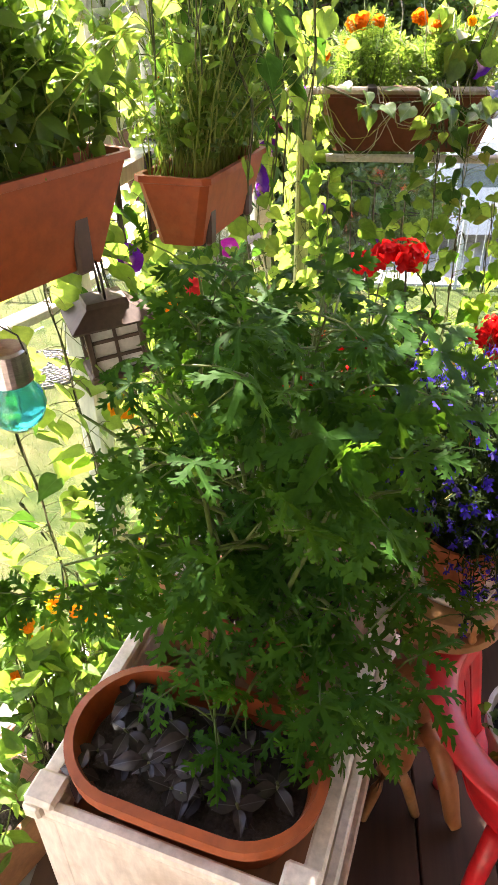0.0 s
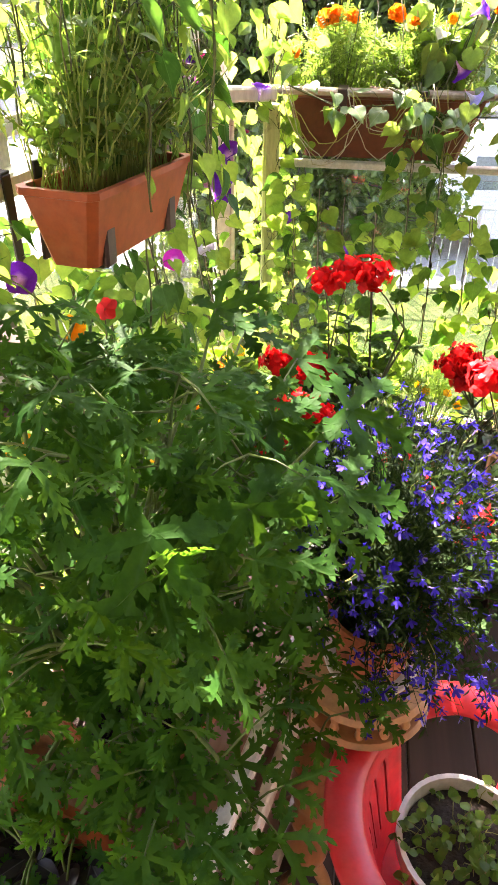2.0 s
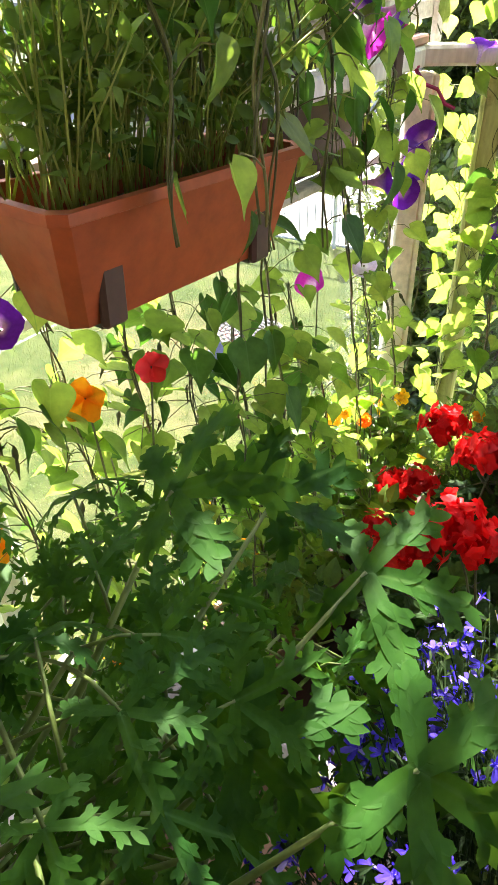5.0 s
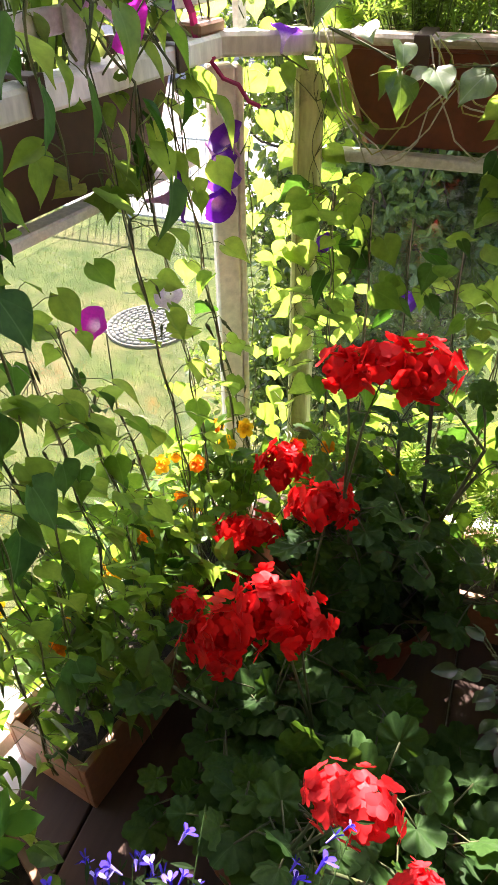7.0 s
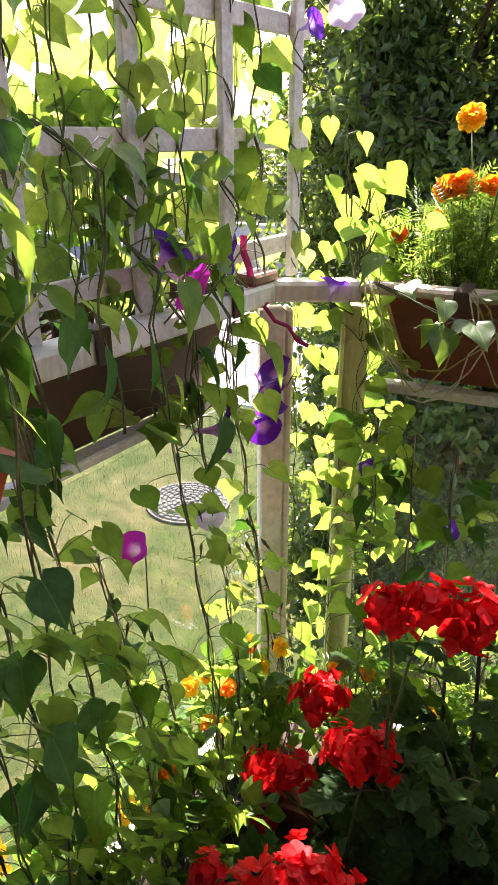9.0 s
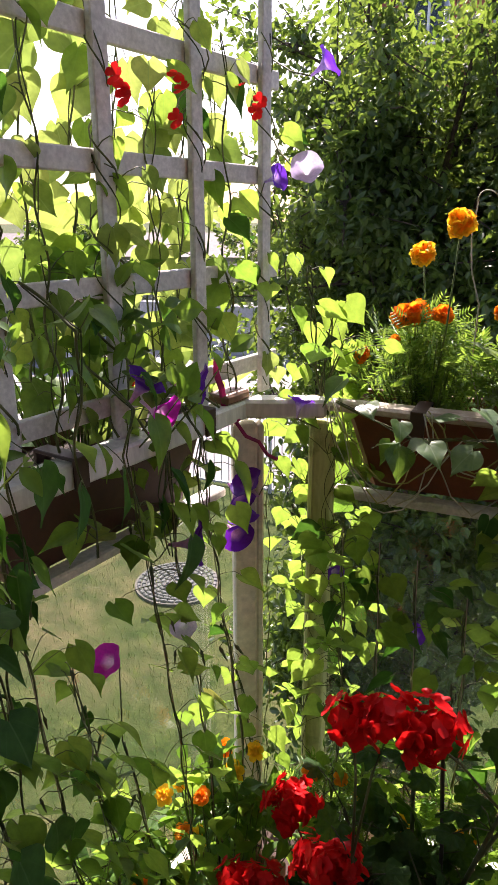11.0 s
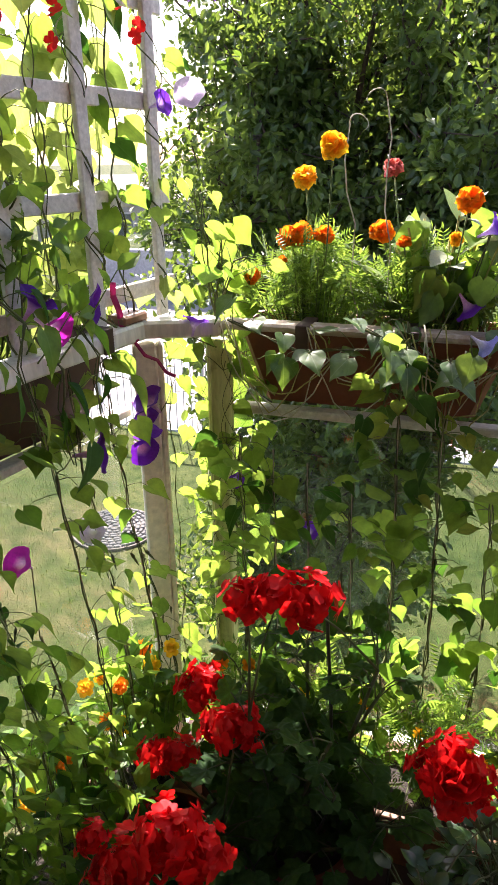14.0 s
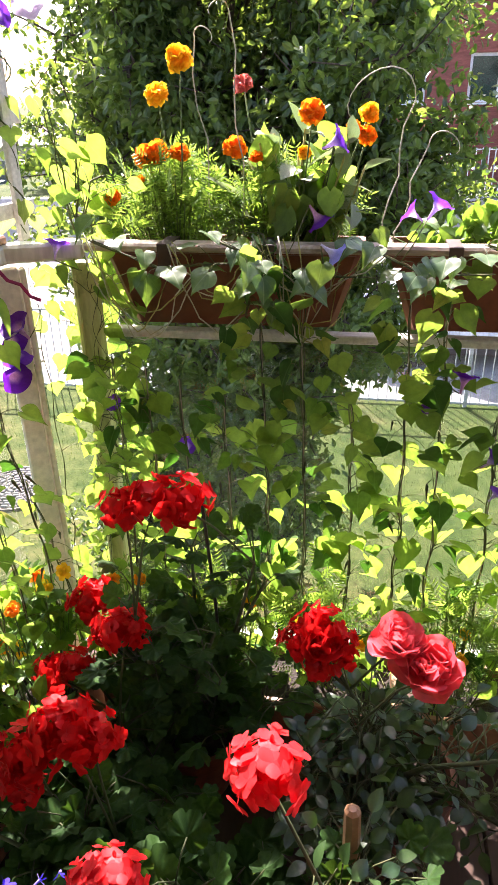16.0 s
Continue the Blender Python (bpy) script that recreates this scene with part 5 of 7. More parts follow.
# ---- the white van and a car ----
def vehicle(name, m, label, category, paint, length, width, height, bonnet):
    """A parked vehicle along x: body, glass, wheels, lamps."""
    v = thing(name, m, label, category)
    prof = [(-length / 2, 0.35), (-length / 2 + 0.02, height * 0.52), (-length / 2 + bonnet, height * 0.58), (-length / 2 + bonnet + 0.62, height * 0.98), (-length / 2 + bonnet + 0.8, height),
            (length / 2 - 0.15, height), (length / 2, height * 0.92), (length / 2, 0.35)]
    vs, fs = [], []
    k = len(prof)
    for y, inset in ((-width / 2, 0.0), (-width / 2 + 0.06, 0.05), (width / 2 - 0.06, 0.05), (width / 2, 0.0)):
        for x, z in prof:
            vs.append((x * (1.0 if inset else 0.985), y, z + (0.0 if inset else -0.05 if z > 0.5 else 0.0)))
    for r in range(3):
        for j in range(k):
            l = (j + 1) % k
            fs.append([r * k + j, r * k + l, (r + 1) * k + l, (r + 1) * k + j])
    fs += [list(range(k)), [3 * k + j for j in range(k)][::-1]]
    part("body", (np.array(vs), fs), paint, v)
    x0, x1 = -length / 2 + bonnet, -length / 2 + bonnet + 0.62
    part("windscreen", (np.array([(x0 + 0.03, -width / 2 + 0.14, height * 0.6), (x0 + 0.03, width / 2 - 0.14, height * 0.6), (x1 - 0.02, width / 2 - 0.2, height * 0.965), (x1 - 0.02, -width / 2 + 0.2, height * 0.965)]) + np.array((-0.015, 0, 0.012)), [[0, 1, 2, 3]]), DARK_PANE, v)
    for s in (-1, 1):
        part("side_window", box_shape(length * 0.32, 0.01, height * 0.27, 0.0, (0.0, s * (width / 2 + 0.003), height * 0.74)), DARK_PANE, v)
        for x in (-length / 2 + 0.8, length / 2 - 0.85):
            wheel = part("wheel", moved(lathe([(0.001, -0.1), (0.3, -0.1), (0.33, -0.07), (0.33, 0.07), (0.3, 0.1), (0.001, 0.1)], 24), pose(0, 0, 0, 90, 0, 0)), RUBBER, v, m=pose(x, s * (width / 2 - 0.09), 0.33))
            part("rim", moved(lathe([(0.001, -0.105), (0.2, -0.105), (0.2, 0.105), (0.001, 0.105)], 18), pose(0, 0, 0, 90, 0, 0)), GALVANISED, wheel)
        part("headlight", box_shape(0.03, 0.28, 0.16, 0.02, (-length / 2, s * (width / 2 - 0.25), height * 0.42)), WINDOW_WHITE, v)
    return v


van = vehicle("parked_van", Matrix.Translation((3.0, 12.7, GROUND + 0.02)) @ Matrix.Rotation(radians(4), 4, "Z"), "white van parked on the street beyond the fence", "van", CAR_PAINT, 4.6, 1.8, 1.85, 0.75)
for i in range(8):
    part("vent_slot", box_shape(0.02, 0.1, 0.006, 0.0, (-1.98 + 0.0 * i, -0.42 + 0.12 * i, 1.085)), RUBBER, van)
vehicle("parked_car", Matrix.Translation((-13.5, 17.5, GROUND + 0.02)) @ Matrix.Rotation(radians(10), 4, "Z"), "dark grey car parked far down the street", "car", CAR_BLUE, 4.2, 1.75, 1.45, 1.1)

# ---- far left: sheds, houses and a lamp post ----
for hx, hy, w, d, h, r in ((-17, 36, 9, 7, 2.3, 12), (-27, 31, 8, 7, 2.3, -8), (-11, 47, 9, 8, 2.6, 4)):
    far = thing("far_house", Matrix.Translation((hx, hy, GROUND)) @ Matrix.Rotation(radians(r), 4, "Z"), "small pale house with a red-brown gable roof", "house", "far houses")
    part("wall", box_shape(w, d, h, 0.0, (0, 0, h / 2)), HOUSE_PAINT, far)
    part("roof", (np.array([(-w / 2 - 0.3, -d / 2 - 0.4, h), (w / 2 + 0.3, -d / 2 - 0.4, h), (w / 2 + 0.3, d / 2 + 0.4, h), (-w / 2 - 0.3, d / 2 + 0.4, h), (-w / 2 - 0.3, 0, h + 1.1), (w / 2 + 0.3, 0, h + 1.1)]),
                  [[0, 1, 5, 4], [2, 3, 4, 5], [0, 4, 3], [1, 2, 5], [3, 2, 1, 0]]), ROOF, far)
    for x in (-w / 3, 0, w / 3):
        wd = part("window", box_shape(1.1, 0.06, 1.2, 0.0, (x, -d / 2 - 0.02, h * 0.5)), WINDOW_WHITE, far)
        part("pane", box_shape(0.9, 0.02, 1.0, 0.0, (x, -d / 2 - 0.06, h * 0.5)), DARK_PANE, wd)
lamp = thing("street_lamp", (-2.6, 19.4, GROUND), "tall grey street lamp post", "street lamp")
part("pole", tube([(0, 0, 0), (0, 0, 4), (0, 0, 9.0)], [0.07, 0.06, 0.05], 10), GALVANISED, lamp, smooth=True)
part("head", box_shape(0.5, 0.2, 0.1, 0.03, (-0.2, 0, 9.0)), GALVANISED, lamp)


# ---- trees ----
leaf4 = blade([0.0, 0.24, 0.32, 0.2, 0.0], 0.25, 0.25)
leaf_small = (np.array([(0, 0, 0), (-0.2, 0.2, 0.05), (0, 0.3, -0.02), (0.2, 0.2, 0.05), (-0.27, 0.55, 0.06), (0, 0.6, -0.04), (0.27, 0.55, 0.06), (-0.15, 0.85, 0.0), (0.15, 0.85, 0.0), (0, 1, -0.14)], float),
              [[0, 2, 1], [0, 3, 2], [1, 2, 5, 4], [2, 3, 6, 5], [4, 5, 9, 7], [5, 6, 8, 9]])


def tree(name, base, height, spread, label, seed, leaves, size, crown_low=0.15, limbs=46):
    """A tapered trunk with limbs and twigs, and leaves gathered along the twigs."""
    rng.seed(seed)
    t = thing(name, base, label, "tree")
    wood, tips = [], []
    trunk = [Vector((0, 0, -0.1))]
    for i in range(1, 7):
        trunk.append(Vector((rng.uniform(-0.12, 0.12) * i, rng.uniform(-0.08, 0.08) * i, height * 0.72 * i / 6)))
    part("trunk", tube(trunk, [0.13 - 0.015 * i for i in range(7)], 9), BARK, t, smooth=True)
    for i in range(limbs):
        u = rng.uniform(crown_low, 1.0)
        p = trunk[min(int(u * 6), 5)].lerp(trunk[min(int(u * 6) + 1, 6)], (u * 6) % 1)
        a = rng.uniform(0, 6.283)
        reach = rng.uniform(0.55, 1.05) * (1.0 - 0.45 * max(0, u - 0.35))
        e = p + Vector((spread[0] * reach * math.cos(a), spread[1] * reach * math.sin(a), height * rng.uniform(0.02, 0.26)))
        mid = p.lerp(e, 0.5) + Vector((0, 0, rng.uniform(0.0, 0.25))) + jitter(0.1)
        wood.append(tube([p, mid, e], [0.022, 0.015, 0.005], 5))
        tips += [(mid, e), (p.lerp(mid, 0.3), mid), (p, mid)]
        for k in range(7):
            b = mid.lerp(e, rng.uniform(0, 1))
            f = b + aim(rng.uniform(0.25, 0.6)) + Vector((0, 0, 0.12))
            wood.append(tube([b, b.lerp(f, 0.5) + jitter(0.04), f], [0.009, 0.006, 0.003], 4))
            tips.append((b, f))
    part("limb", joined(wood), BARK, t)
    mats = []
    for i in range(leaves):
        a, b = rng.choice(tips)
        p = a.lerp(b, rng.random() ** 0.6) + jitter(0.13)
        mats.append(leaf_pose(p, aim() + Vector((0, 0, -0.25)), aim() + Vector((0.2, 0.1, 0.9)), size * rng.uniform(0.65, 1.3)))
    tagged(part("crown", scattered(leaf_small, mats), TREE_LEAF, t), kind="stuff")
    return t


tree("apple_tree", (0.1, 6.1, GROUND), 6.0, (1.85, 1.4), "dense dark-leaved apple tree close to the balcony", 61, 100000, 0.065, 0.45, 120)
tree("shrub", (-0.30, 5.3, GROUND), 3.2, (0.85, 0.75), "dark dense shrub under the apple tree", 65, 34000, 0.07, 0.05, 50)
tree("far_tree", (6.9, 17.2, GROUND), 6.0, (2.6, 2.2), "leafy tree near the brick building", 62, 9000, 0.16, 0.3)
tree("far_tree", (-8.5, 24.0, GROUND), 4.2, (2.4, 2.0), "low leafy tree far behind the lawn", 63, 7000, 0.18, 0.2)
tree("far_tree", (-20.0, 27.0, GROUND), 5.0, (3.2, 2.5), "low leafy tree far behind the lawn", 64, 7000, 0.2, 0.2)


# ---- climbing vines ----
bud_mesh = mesh("bud", joined([lathe([(0.0008, 0.001), (0.0030, -0.004), (0.0034, -0.010), (0.0020, -0.014)], 7), lathe([(0.0018, -0.012), (0.0024, -0.018), (0.0016, -0.026), (0.0005, -0.034)], 6)]), STEM_DARK, True)


def climber(name, points, label, count, sizes, seed, lean=(0.0, -0.35, 0.0), spread=0.05, flowers=(), meshes=None, twist=0.0042, stalk=0.03, low_bias=1.0, thick=0.0019, facing=(-0.1, 0.82, 0.42), wild=0.5, limp=0.75, dim=0.0, cord=False, buds=0):
    """A twining stem along a line of points, with heart-shaped leaves on stalks, and trumpet flowers where they are given."""
    rng.seed(seed)
    pts = [Vector(p) for p in points]
    base = pts[0].copy()
    v = thing(name, base, label, "climbing plant", "morning glory vines")
    steps = []
    for i in range(len(pts) - 1):
        n = max(2, int((pts[i + 1] - pts[i]).length / 0.013))
        for k in range(n):
            steps.append(pts[i].lerp(pts[i + 1], k / n))
    steps.append(pts[-1])

    def winding(radius, start, rate):
        """A line that winds round the steps and wanders off a little as it climbs."""
        out = []
        for i, p in enumerate(steps):
            w = radius * (1 + 0.35 * math.sin(i * 0.13 + start * 2))
            a = i * rate + start + 0.8 * math.sin(i * 0.09 + start)
            out.append(p - base + Vector((w * math.sin(a), w * math.cos(a), 0)))
        return out

    rate = 0.5 if twist < 0.01 else 0.62
    line = winding(twist, seed, rate)
    part("stem", tube(line, [thick * (1.2 - 0.6 * i / len(line)) for i in range(len(line))], 5), STEM_VINE, v, smooth=True)
    part("stem", tube(winding(twist * 0.8, seed + 3, rate * 0.85), thick * 0.65, 4), STEM_DARK, v, smooth=True)
    if cord:
        part("string", tube([p - base for p in steps[::4] + steps[-1:]], 0.0011, 4), STRING, v, "thin jute string")
    shapes = []
    for i in range(count):
        u = rng.random() ** low_bias
        p = line[min(int(u * (len(line) - 1)), len(line) - 1)]
        out = Vector((rng.uniform(-1, 1), rng.uniform(-1, 1), rng.uniform(-0.2, 0.7))).normalized() * rng.uniform(0.4, 1) * (stalk + spread) + Vector(lean) * spread
        e = p + out
        shapes.append(tube([p, p.lerp(e, 0.3) + Vector((0, 0, 0.006)), p.lerp(e, 0.7) + Vector((0, 0, 0.008)), e], [0.0009, 0.0008, 0.0007, 0.0006], 4))
        n = Vector(facing).normalized() + jitter(wild)
        n.normalize()
        tip = Vector((out.x, out.y, 0)).normalized() * rng.uniform(0.1, 0.6) + Vector((0, 0, -limp * rng.uniform(0.3, 1.3))) + jitter(0.35)
        tip = tip - tip.dot(n) * n
        # dim: share of leaves that take the copy with painted shade
        part("leaf", rng.choice(shaded_meshes if rng.random() < dim else meshes or heart_meshes), None, v, m=leaf_pose(e, tip, n, rng.uniform(*sizes)))
    for k in range(buds):
        p = line[int(rng.uniform(0.25, 0.95) * (len(line) - 1))]
        e = p + Vector((rng.uniform(-0.03, 0.03), rng.uniform(-0.03, 0.01), rng.uniform(-0.012, 0.02)))
        shapes.append(tube([p, p.lerp(e, 0.6) + Vector((0, 0, 0.008)), e], 0.0009, 4))
        part("bud", bud_mesh, None, v, m=Matrix.Translation(e) @ Matrix.Rotation(rng.uniform(-0.5, 0.5), 4, "X") @ Matrix.Rotation(rng.uniform(-0.4, 0.4), 4, "Y") @ Matrix.Scale(rng.uniform(0.7, 1.2), 4))
    for colour, at, way, size in flowers:
        d, size = Vector(way).normalized(), size * 0.72
        m = Matrix.Translation(Vector(at) - base - d * size * 0.5) @ d.to_track_quat("Z", "Y").to_matrix().to_4x4() @ Matrix.Scale(size, 4)
        part("flower", trumpets[colour], None, v, {"violet": "violet trumpet flower", "purple": "dark purple trumpet flower", "magenta": "magenta trumpet flower", "pale": "pale lilac trumpet flower", "sky": "pale blue trumpet flower"}[colour], m=m)
        near = min(line, key=lambda q: (q + base - Vector(at)).length)
        shapes.append(tube([near, (near + m.translation) / 2 + Vector((0, 0, -0.006)), m.translation], 0.0014, 4))
    tagged(part("leaf_stalk", joined(shapes), STEM_VINE, v, smooth=True), kind="stuff")
    return v


VINE = "morning glory vine with heart-shaped leaves twining up a string"
# along the left railing: place along it, inward, foot, top, leaves
for i, (s, w, z0, z1, n, bias) in enumerate((
        (0.09, 0.035, 0.12, 0.60, 9, 1.2), (0.15, 0.04, 0.12, 0.84, 12, 1.4), (0.24, 0.03, 0.12, 0.86, 15, 1.4), (0.33, 0.05, 0.12, 0.88, 17, 1.5),
        (0.42, 0.06, 0.12, 0.62, 30, 1.2), (0.50, 0.05, 0.12, 0.80, 34, 1.2), (0.58, 0.06, 0.12, 0.86, 40, 1.0), (0.66, 0.04, 0.12, 0.88, 42, 1.0),
        (0.76, 0.03, 0.12, 0.90, 44, 1.1), (0.86, 0.03, 0.12, 0.92, 44, 1.1), (0.97, 0.03, 0.12, 0.92, 44, 1.1), (1.08, 0.03, 0.12, 1.0, 44, 1.1),
        (1.20, 0.02, 0.12, 0.95, 36, 1.2), (1.33, 0.02, 0.12, 0.95, 30, 1.4), (1.46, 0.02, 0.12, 0.85, 26, 1.5), (1.60, 0.02, 0.12, 0.95, 24, 1.5))):
    fl = []
    if i == 2:
        fl = [("pale", at_left(0.262, 0.06, 0.75), (0.2, -0.6, 0.3), 0.05)]
    if i == 3:
        fl = [("purple", at_left(0.27, 0.075, 0.91), (0.85, 0.35, 0.05), 0.078)]
    if i == 4:
        fl = [("magenta", at_left(0.425, 0.05, 0.765), (-0.1, -0.6, 0.6), 0.058)]
    if i == 8:
        fl = [("sky", at_left(0.73, 0.06, 0.775), (0.3, 0.3, -0.3), 0.05)]
    if i == 11:
        fl = [("purple", at_left(1.04, 0.06, 0.95), (0.5, -0.5, 0.5), 0.055)]
    if i == 14:
        fl = [("violet", at_left(1.46, 0.05, 0.82), (0.5, -0.5, 0.2), 0.045), ("violet", at_left(1.41, 0.06, 0.77), (0.5, -0.5, 0.2), 0.045)]
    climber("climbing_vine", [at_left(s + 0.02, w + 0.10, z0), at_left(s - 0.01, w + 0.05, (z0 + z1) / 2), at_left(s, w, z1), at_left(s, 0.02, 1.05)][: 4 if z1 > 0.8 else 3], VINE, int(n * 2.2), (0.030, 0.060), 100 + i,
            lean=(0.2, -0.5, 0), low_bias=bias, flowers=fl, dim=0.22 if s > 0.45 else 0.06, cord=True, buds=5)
# up the trellis
for i, (s, z1, n) in enumerate(((-0.098, 1.72, 20), (0.02, 1.70, 28), (0.107, 1.78, 38), (0.21, 1.62, 26), (0.312, 1.78, 32), (0.43, 1.66, 28), (0.52, 1.78, 34), (0.63, 2.1, 40), (0.73, 2.1, 34), (0.86, 2.0, 30), (1.0, 2.0, 26), (1.2, 2.0, 26), (1.4, 1.9, 26), (1.6, 1.9, 24))):
    fl = []
    if i == 0:
        fl = [("violet", (0.164, 2.188, 1.658), (0.5, 0.2, 0.4), 0.06), ("pale", (0.141, 2.192, 1.493), (0.2, -0.7, 0.3), 0.062), ("violet", at_left(-0.06, 0.03, 1.48), (0.8, -0.2, 0.2), 0.05)]
    if i == 2:
        fl = [("purple", at_left(0.215, 0.045, 1.16), (0.8, 0.3, -0.1), 0.078)]
    if i == 4:
        fl = [("purple", at_left(0.335, 0.05, 1.175), (0.5, 0.2, 0.7), 0.07), ("magenta", at_left(0.315, 0.06, 1.145), (0.75, -0.1, -0.3), 0.072)]
    on_slat = abs((s + 0.098) / 0.205 - round((s + 0.098) / 0.205)) < 0.08
    c = climber("trellis_vine", [at_left(s, -0.004, 1.095), at_left(s, -0.014, 1.2), at_left(s, -0.014, 1.4), at_left(s + 0.004, -0.014, z1)], "morning glory vine twined round the trellis", int(n * (0.72 if s < 0.48 else 1.0)), (0.030, 0.060), 200 + i,
                lean=(-0.6, 0.3, 0), spread=0.03, flowers=fl, twist=0.021 if on_slat else 0.008, thick=0.0018, limp=1.0, low_bias=0.95, dim=0.06, meshes=heart_meshes[:4] + sunlit_meshes + narrow_meshes)
    if i in (1, 3, 4):   # red runner-bean flowers near the top
        for k in range(3):
            part("red_flower", small_red, None, c, "small scarlet flower", m=Matrix.Translation(at_left(s + rng.uniform(-0.05, 0.05), 0.03, 1.57 + rng.uniform(-0.05, 0.05)) - at_left(s, 0, 1.095)) @ Matrix.Rotation(rng.uniform(0, 3), 4, "X"))
# broad leaves on the outer side of the trellis, with sunlight painted into their colour
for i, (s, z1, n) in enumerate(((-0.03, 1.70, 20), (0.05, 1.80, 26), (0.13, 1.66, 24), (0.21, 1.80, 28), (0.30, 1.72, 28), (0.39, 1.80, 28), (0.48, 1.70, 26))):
    climber("outer_vine", [at_left(s, -0.09, 1.06), at_left(s + 0.01, -0.10, 1.2), at_left(s - 0.01, -0.08, z1)], "morning glory vine on the outer side of the trellis, sunlight put into its leaf colour", int(n * 0.8), (0.042, 0.074), 290 + i, meshes=sunlit_meshes, lean=(-0.4, 0.3, 0), spread=0.045, facing=(-0.3, 0.8, 0.3), limp=0.8, low_bias=0.9)
# loose shoots that hang inside the trellis
for i, (s, w, z0, z1, n) in enumerate(((0.40, 0.10, 1.22, 1.0, 6), (0.50, 0.12, 1.34, 1.0, 8), (0.62, 0.14, 1.5, 0.98, 9), (0.74, 0.17, 1.8, 1.1, 11), (0.86, 0.20, 1.5, 1.16, 14), (0.30, 0.07, 1.12, 0.9, 8), (0.20, 0.06, 1.12, 0.93, 6))):
    climber("hanging_shoot", [at_left(s, 0.02, z0), at_left(s, w, z0 - 0.05), at_left(s + 0.02, w, (z0 + z1) / 2), at_left(s, w, z1)], "loose morning glory shoot hanging inside the trellis", n, (0.04, 0.075), 250 + i, lean=(0.3, -0.5, 0), spread=0.04, limp=1.4, meshes=narrow_meshes, dim=0.35, facing=(0.5, 0.3, 0.3), wild=0.8)
# shoots that hang before the short box
for i, (x, y, z0, z1, n) in enumerate(((0.09, 0.97, 1.62, 1.25, 7), (0.02, 1.0, 1.62, 1.24, 7), (0.235, 1.06, 1.60, 1.10, 12))):
    climber("hanging_shoot", [(x - 0.12, y + 0.12, z0), (x - 0.02, y + 0.02, z0 - 0.12), (x + 0.01, y, (z0 + z1) / 2), (x, y, z1)], "leafy morning glory shoot hanging before the tall thin-stemmed plants", n, (0.026, 0.046), 260 + i, lean=(0.1, -0.2, 0), spread=0.03, limp=1.4, low_bias=0.7, dim=0.15, facing=(0.3, 0.5, 0.4), wild=0.7)
for i, (s, w, z0, z1, n) in enumerate(((0.76, 0.275, 1.36, 0.99, 10), (0.86, 0.28, 1.32, 1.02, 8), (0.98, 0.27, 1.34, 1.06, 7))):
    climber("hanging_shoot", [at_left(s, 0.05, z0 + 0.1), at_left(s, w - 0.05, z0 + 0.03), at_left(s, w, (z0 + z1) / 2), at_left(s, w, z1)], "morning glory shoot hanging over the short terracotta box", n, (0.03, 0.055), 280 + i, lean=(0.3, -0.3, 0), spread=0.025, limp=1.4, low_bias=0.7, dim=0.45, facing=(0.4, 0.3, 0.4), wild=0.6)
# shoots that hang inside the left railing, with shade painted into their leaves
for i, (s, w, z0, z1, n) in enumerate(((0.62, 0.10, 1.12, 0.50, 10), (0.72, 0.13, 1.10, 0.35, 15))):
    climber("hanging_shoot", [at_left(s, 0.02, z0), at_left(s, w, z0 - 0.08), at_left(s + 0.02, w, (z0 + z1) / 2), at_left(s + 0.03, w + 0.03, z1)], "morning glory shoot hanging inside the railing, shade put into its leaf colour", n, (0.038, 0.066), 270 + i, lean=(0.3, -0.5, 0), spread=0.05, limp=1.3, meshes=shaded_meshes, dim=1.0, facing=(0.5, -0.2, 0.6), wild=0.6)
# round the corner posts
climber("post_vine", [(0.095, 2.125, 0.05), (0.10, 2.125, 0.5), (0.10, 2.12, 0.8), (0.10, 2.115, 1.04)], "morning glory with purple flowers on the corner post", 10, (0.03, 0.05), 301, thick=0.001, lean=(0.2, -0.2, 0), spread=0.02,
        flowers=[("purple", (0.058, 2.045, 0.832), (0.6, -0.45, -0.1), 0.07), ("purple", (0.098, 2.04, 0.93), (-0.25, -0.4, 0.6), 0.07), ("purple", (0.065, 2.04, 0.915), (0.6, -0.3, -0.4), 0.072), ("violet", (0.075, 2.045, 0.885), (0.35, -0.5, -0.5), 0.065)])
for i in range(4):
    dx, dy = ((-0.03, 0.05), (0.04, 0.03), (0.028, -0.024), (-0.05, 0.03))[i]
    climber("post_vine", [(0.192 + dx, 2.165 + dy, 0.05), (0.192 - dx * 0.6, 2.155 + dy, 0.4), (0.192 + dx, 2.16 + dy, 0.8), (0.192 + dx, 2.165 + dy, 1.08)], "thick leafy morning glory round the mossy post", 40, (0.030, 0.058), 310 + i, thick=0.001,
            lean=(0.1, 0.5, 0), spread=0.075, twist=0.016,
            flowers=[("violet", (0.166, 2.105, 1.078), (0.1, 0.25, 0.85), 0.055), ("violet", (0.245, 2.10, 0.76), (0.4, -0.4, 0.0), 0.04)] if i == 1 else ())
for i in range(3):
    climber("corner_shoot", [(0.19, 2.17, 1.09), (0.17 + 0.03 * i, 2.17, 1.2), (0.16 + 0.05 * i, 2.16, 1.33 - 0.06 * i)], "pale morning glory shoot above the corner rail", 7, (0.036, 0.058), 330 + i, spread=0.05, lean=(0.3, 0, 0), facing=(0.0, 0.8, 0.35))
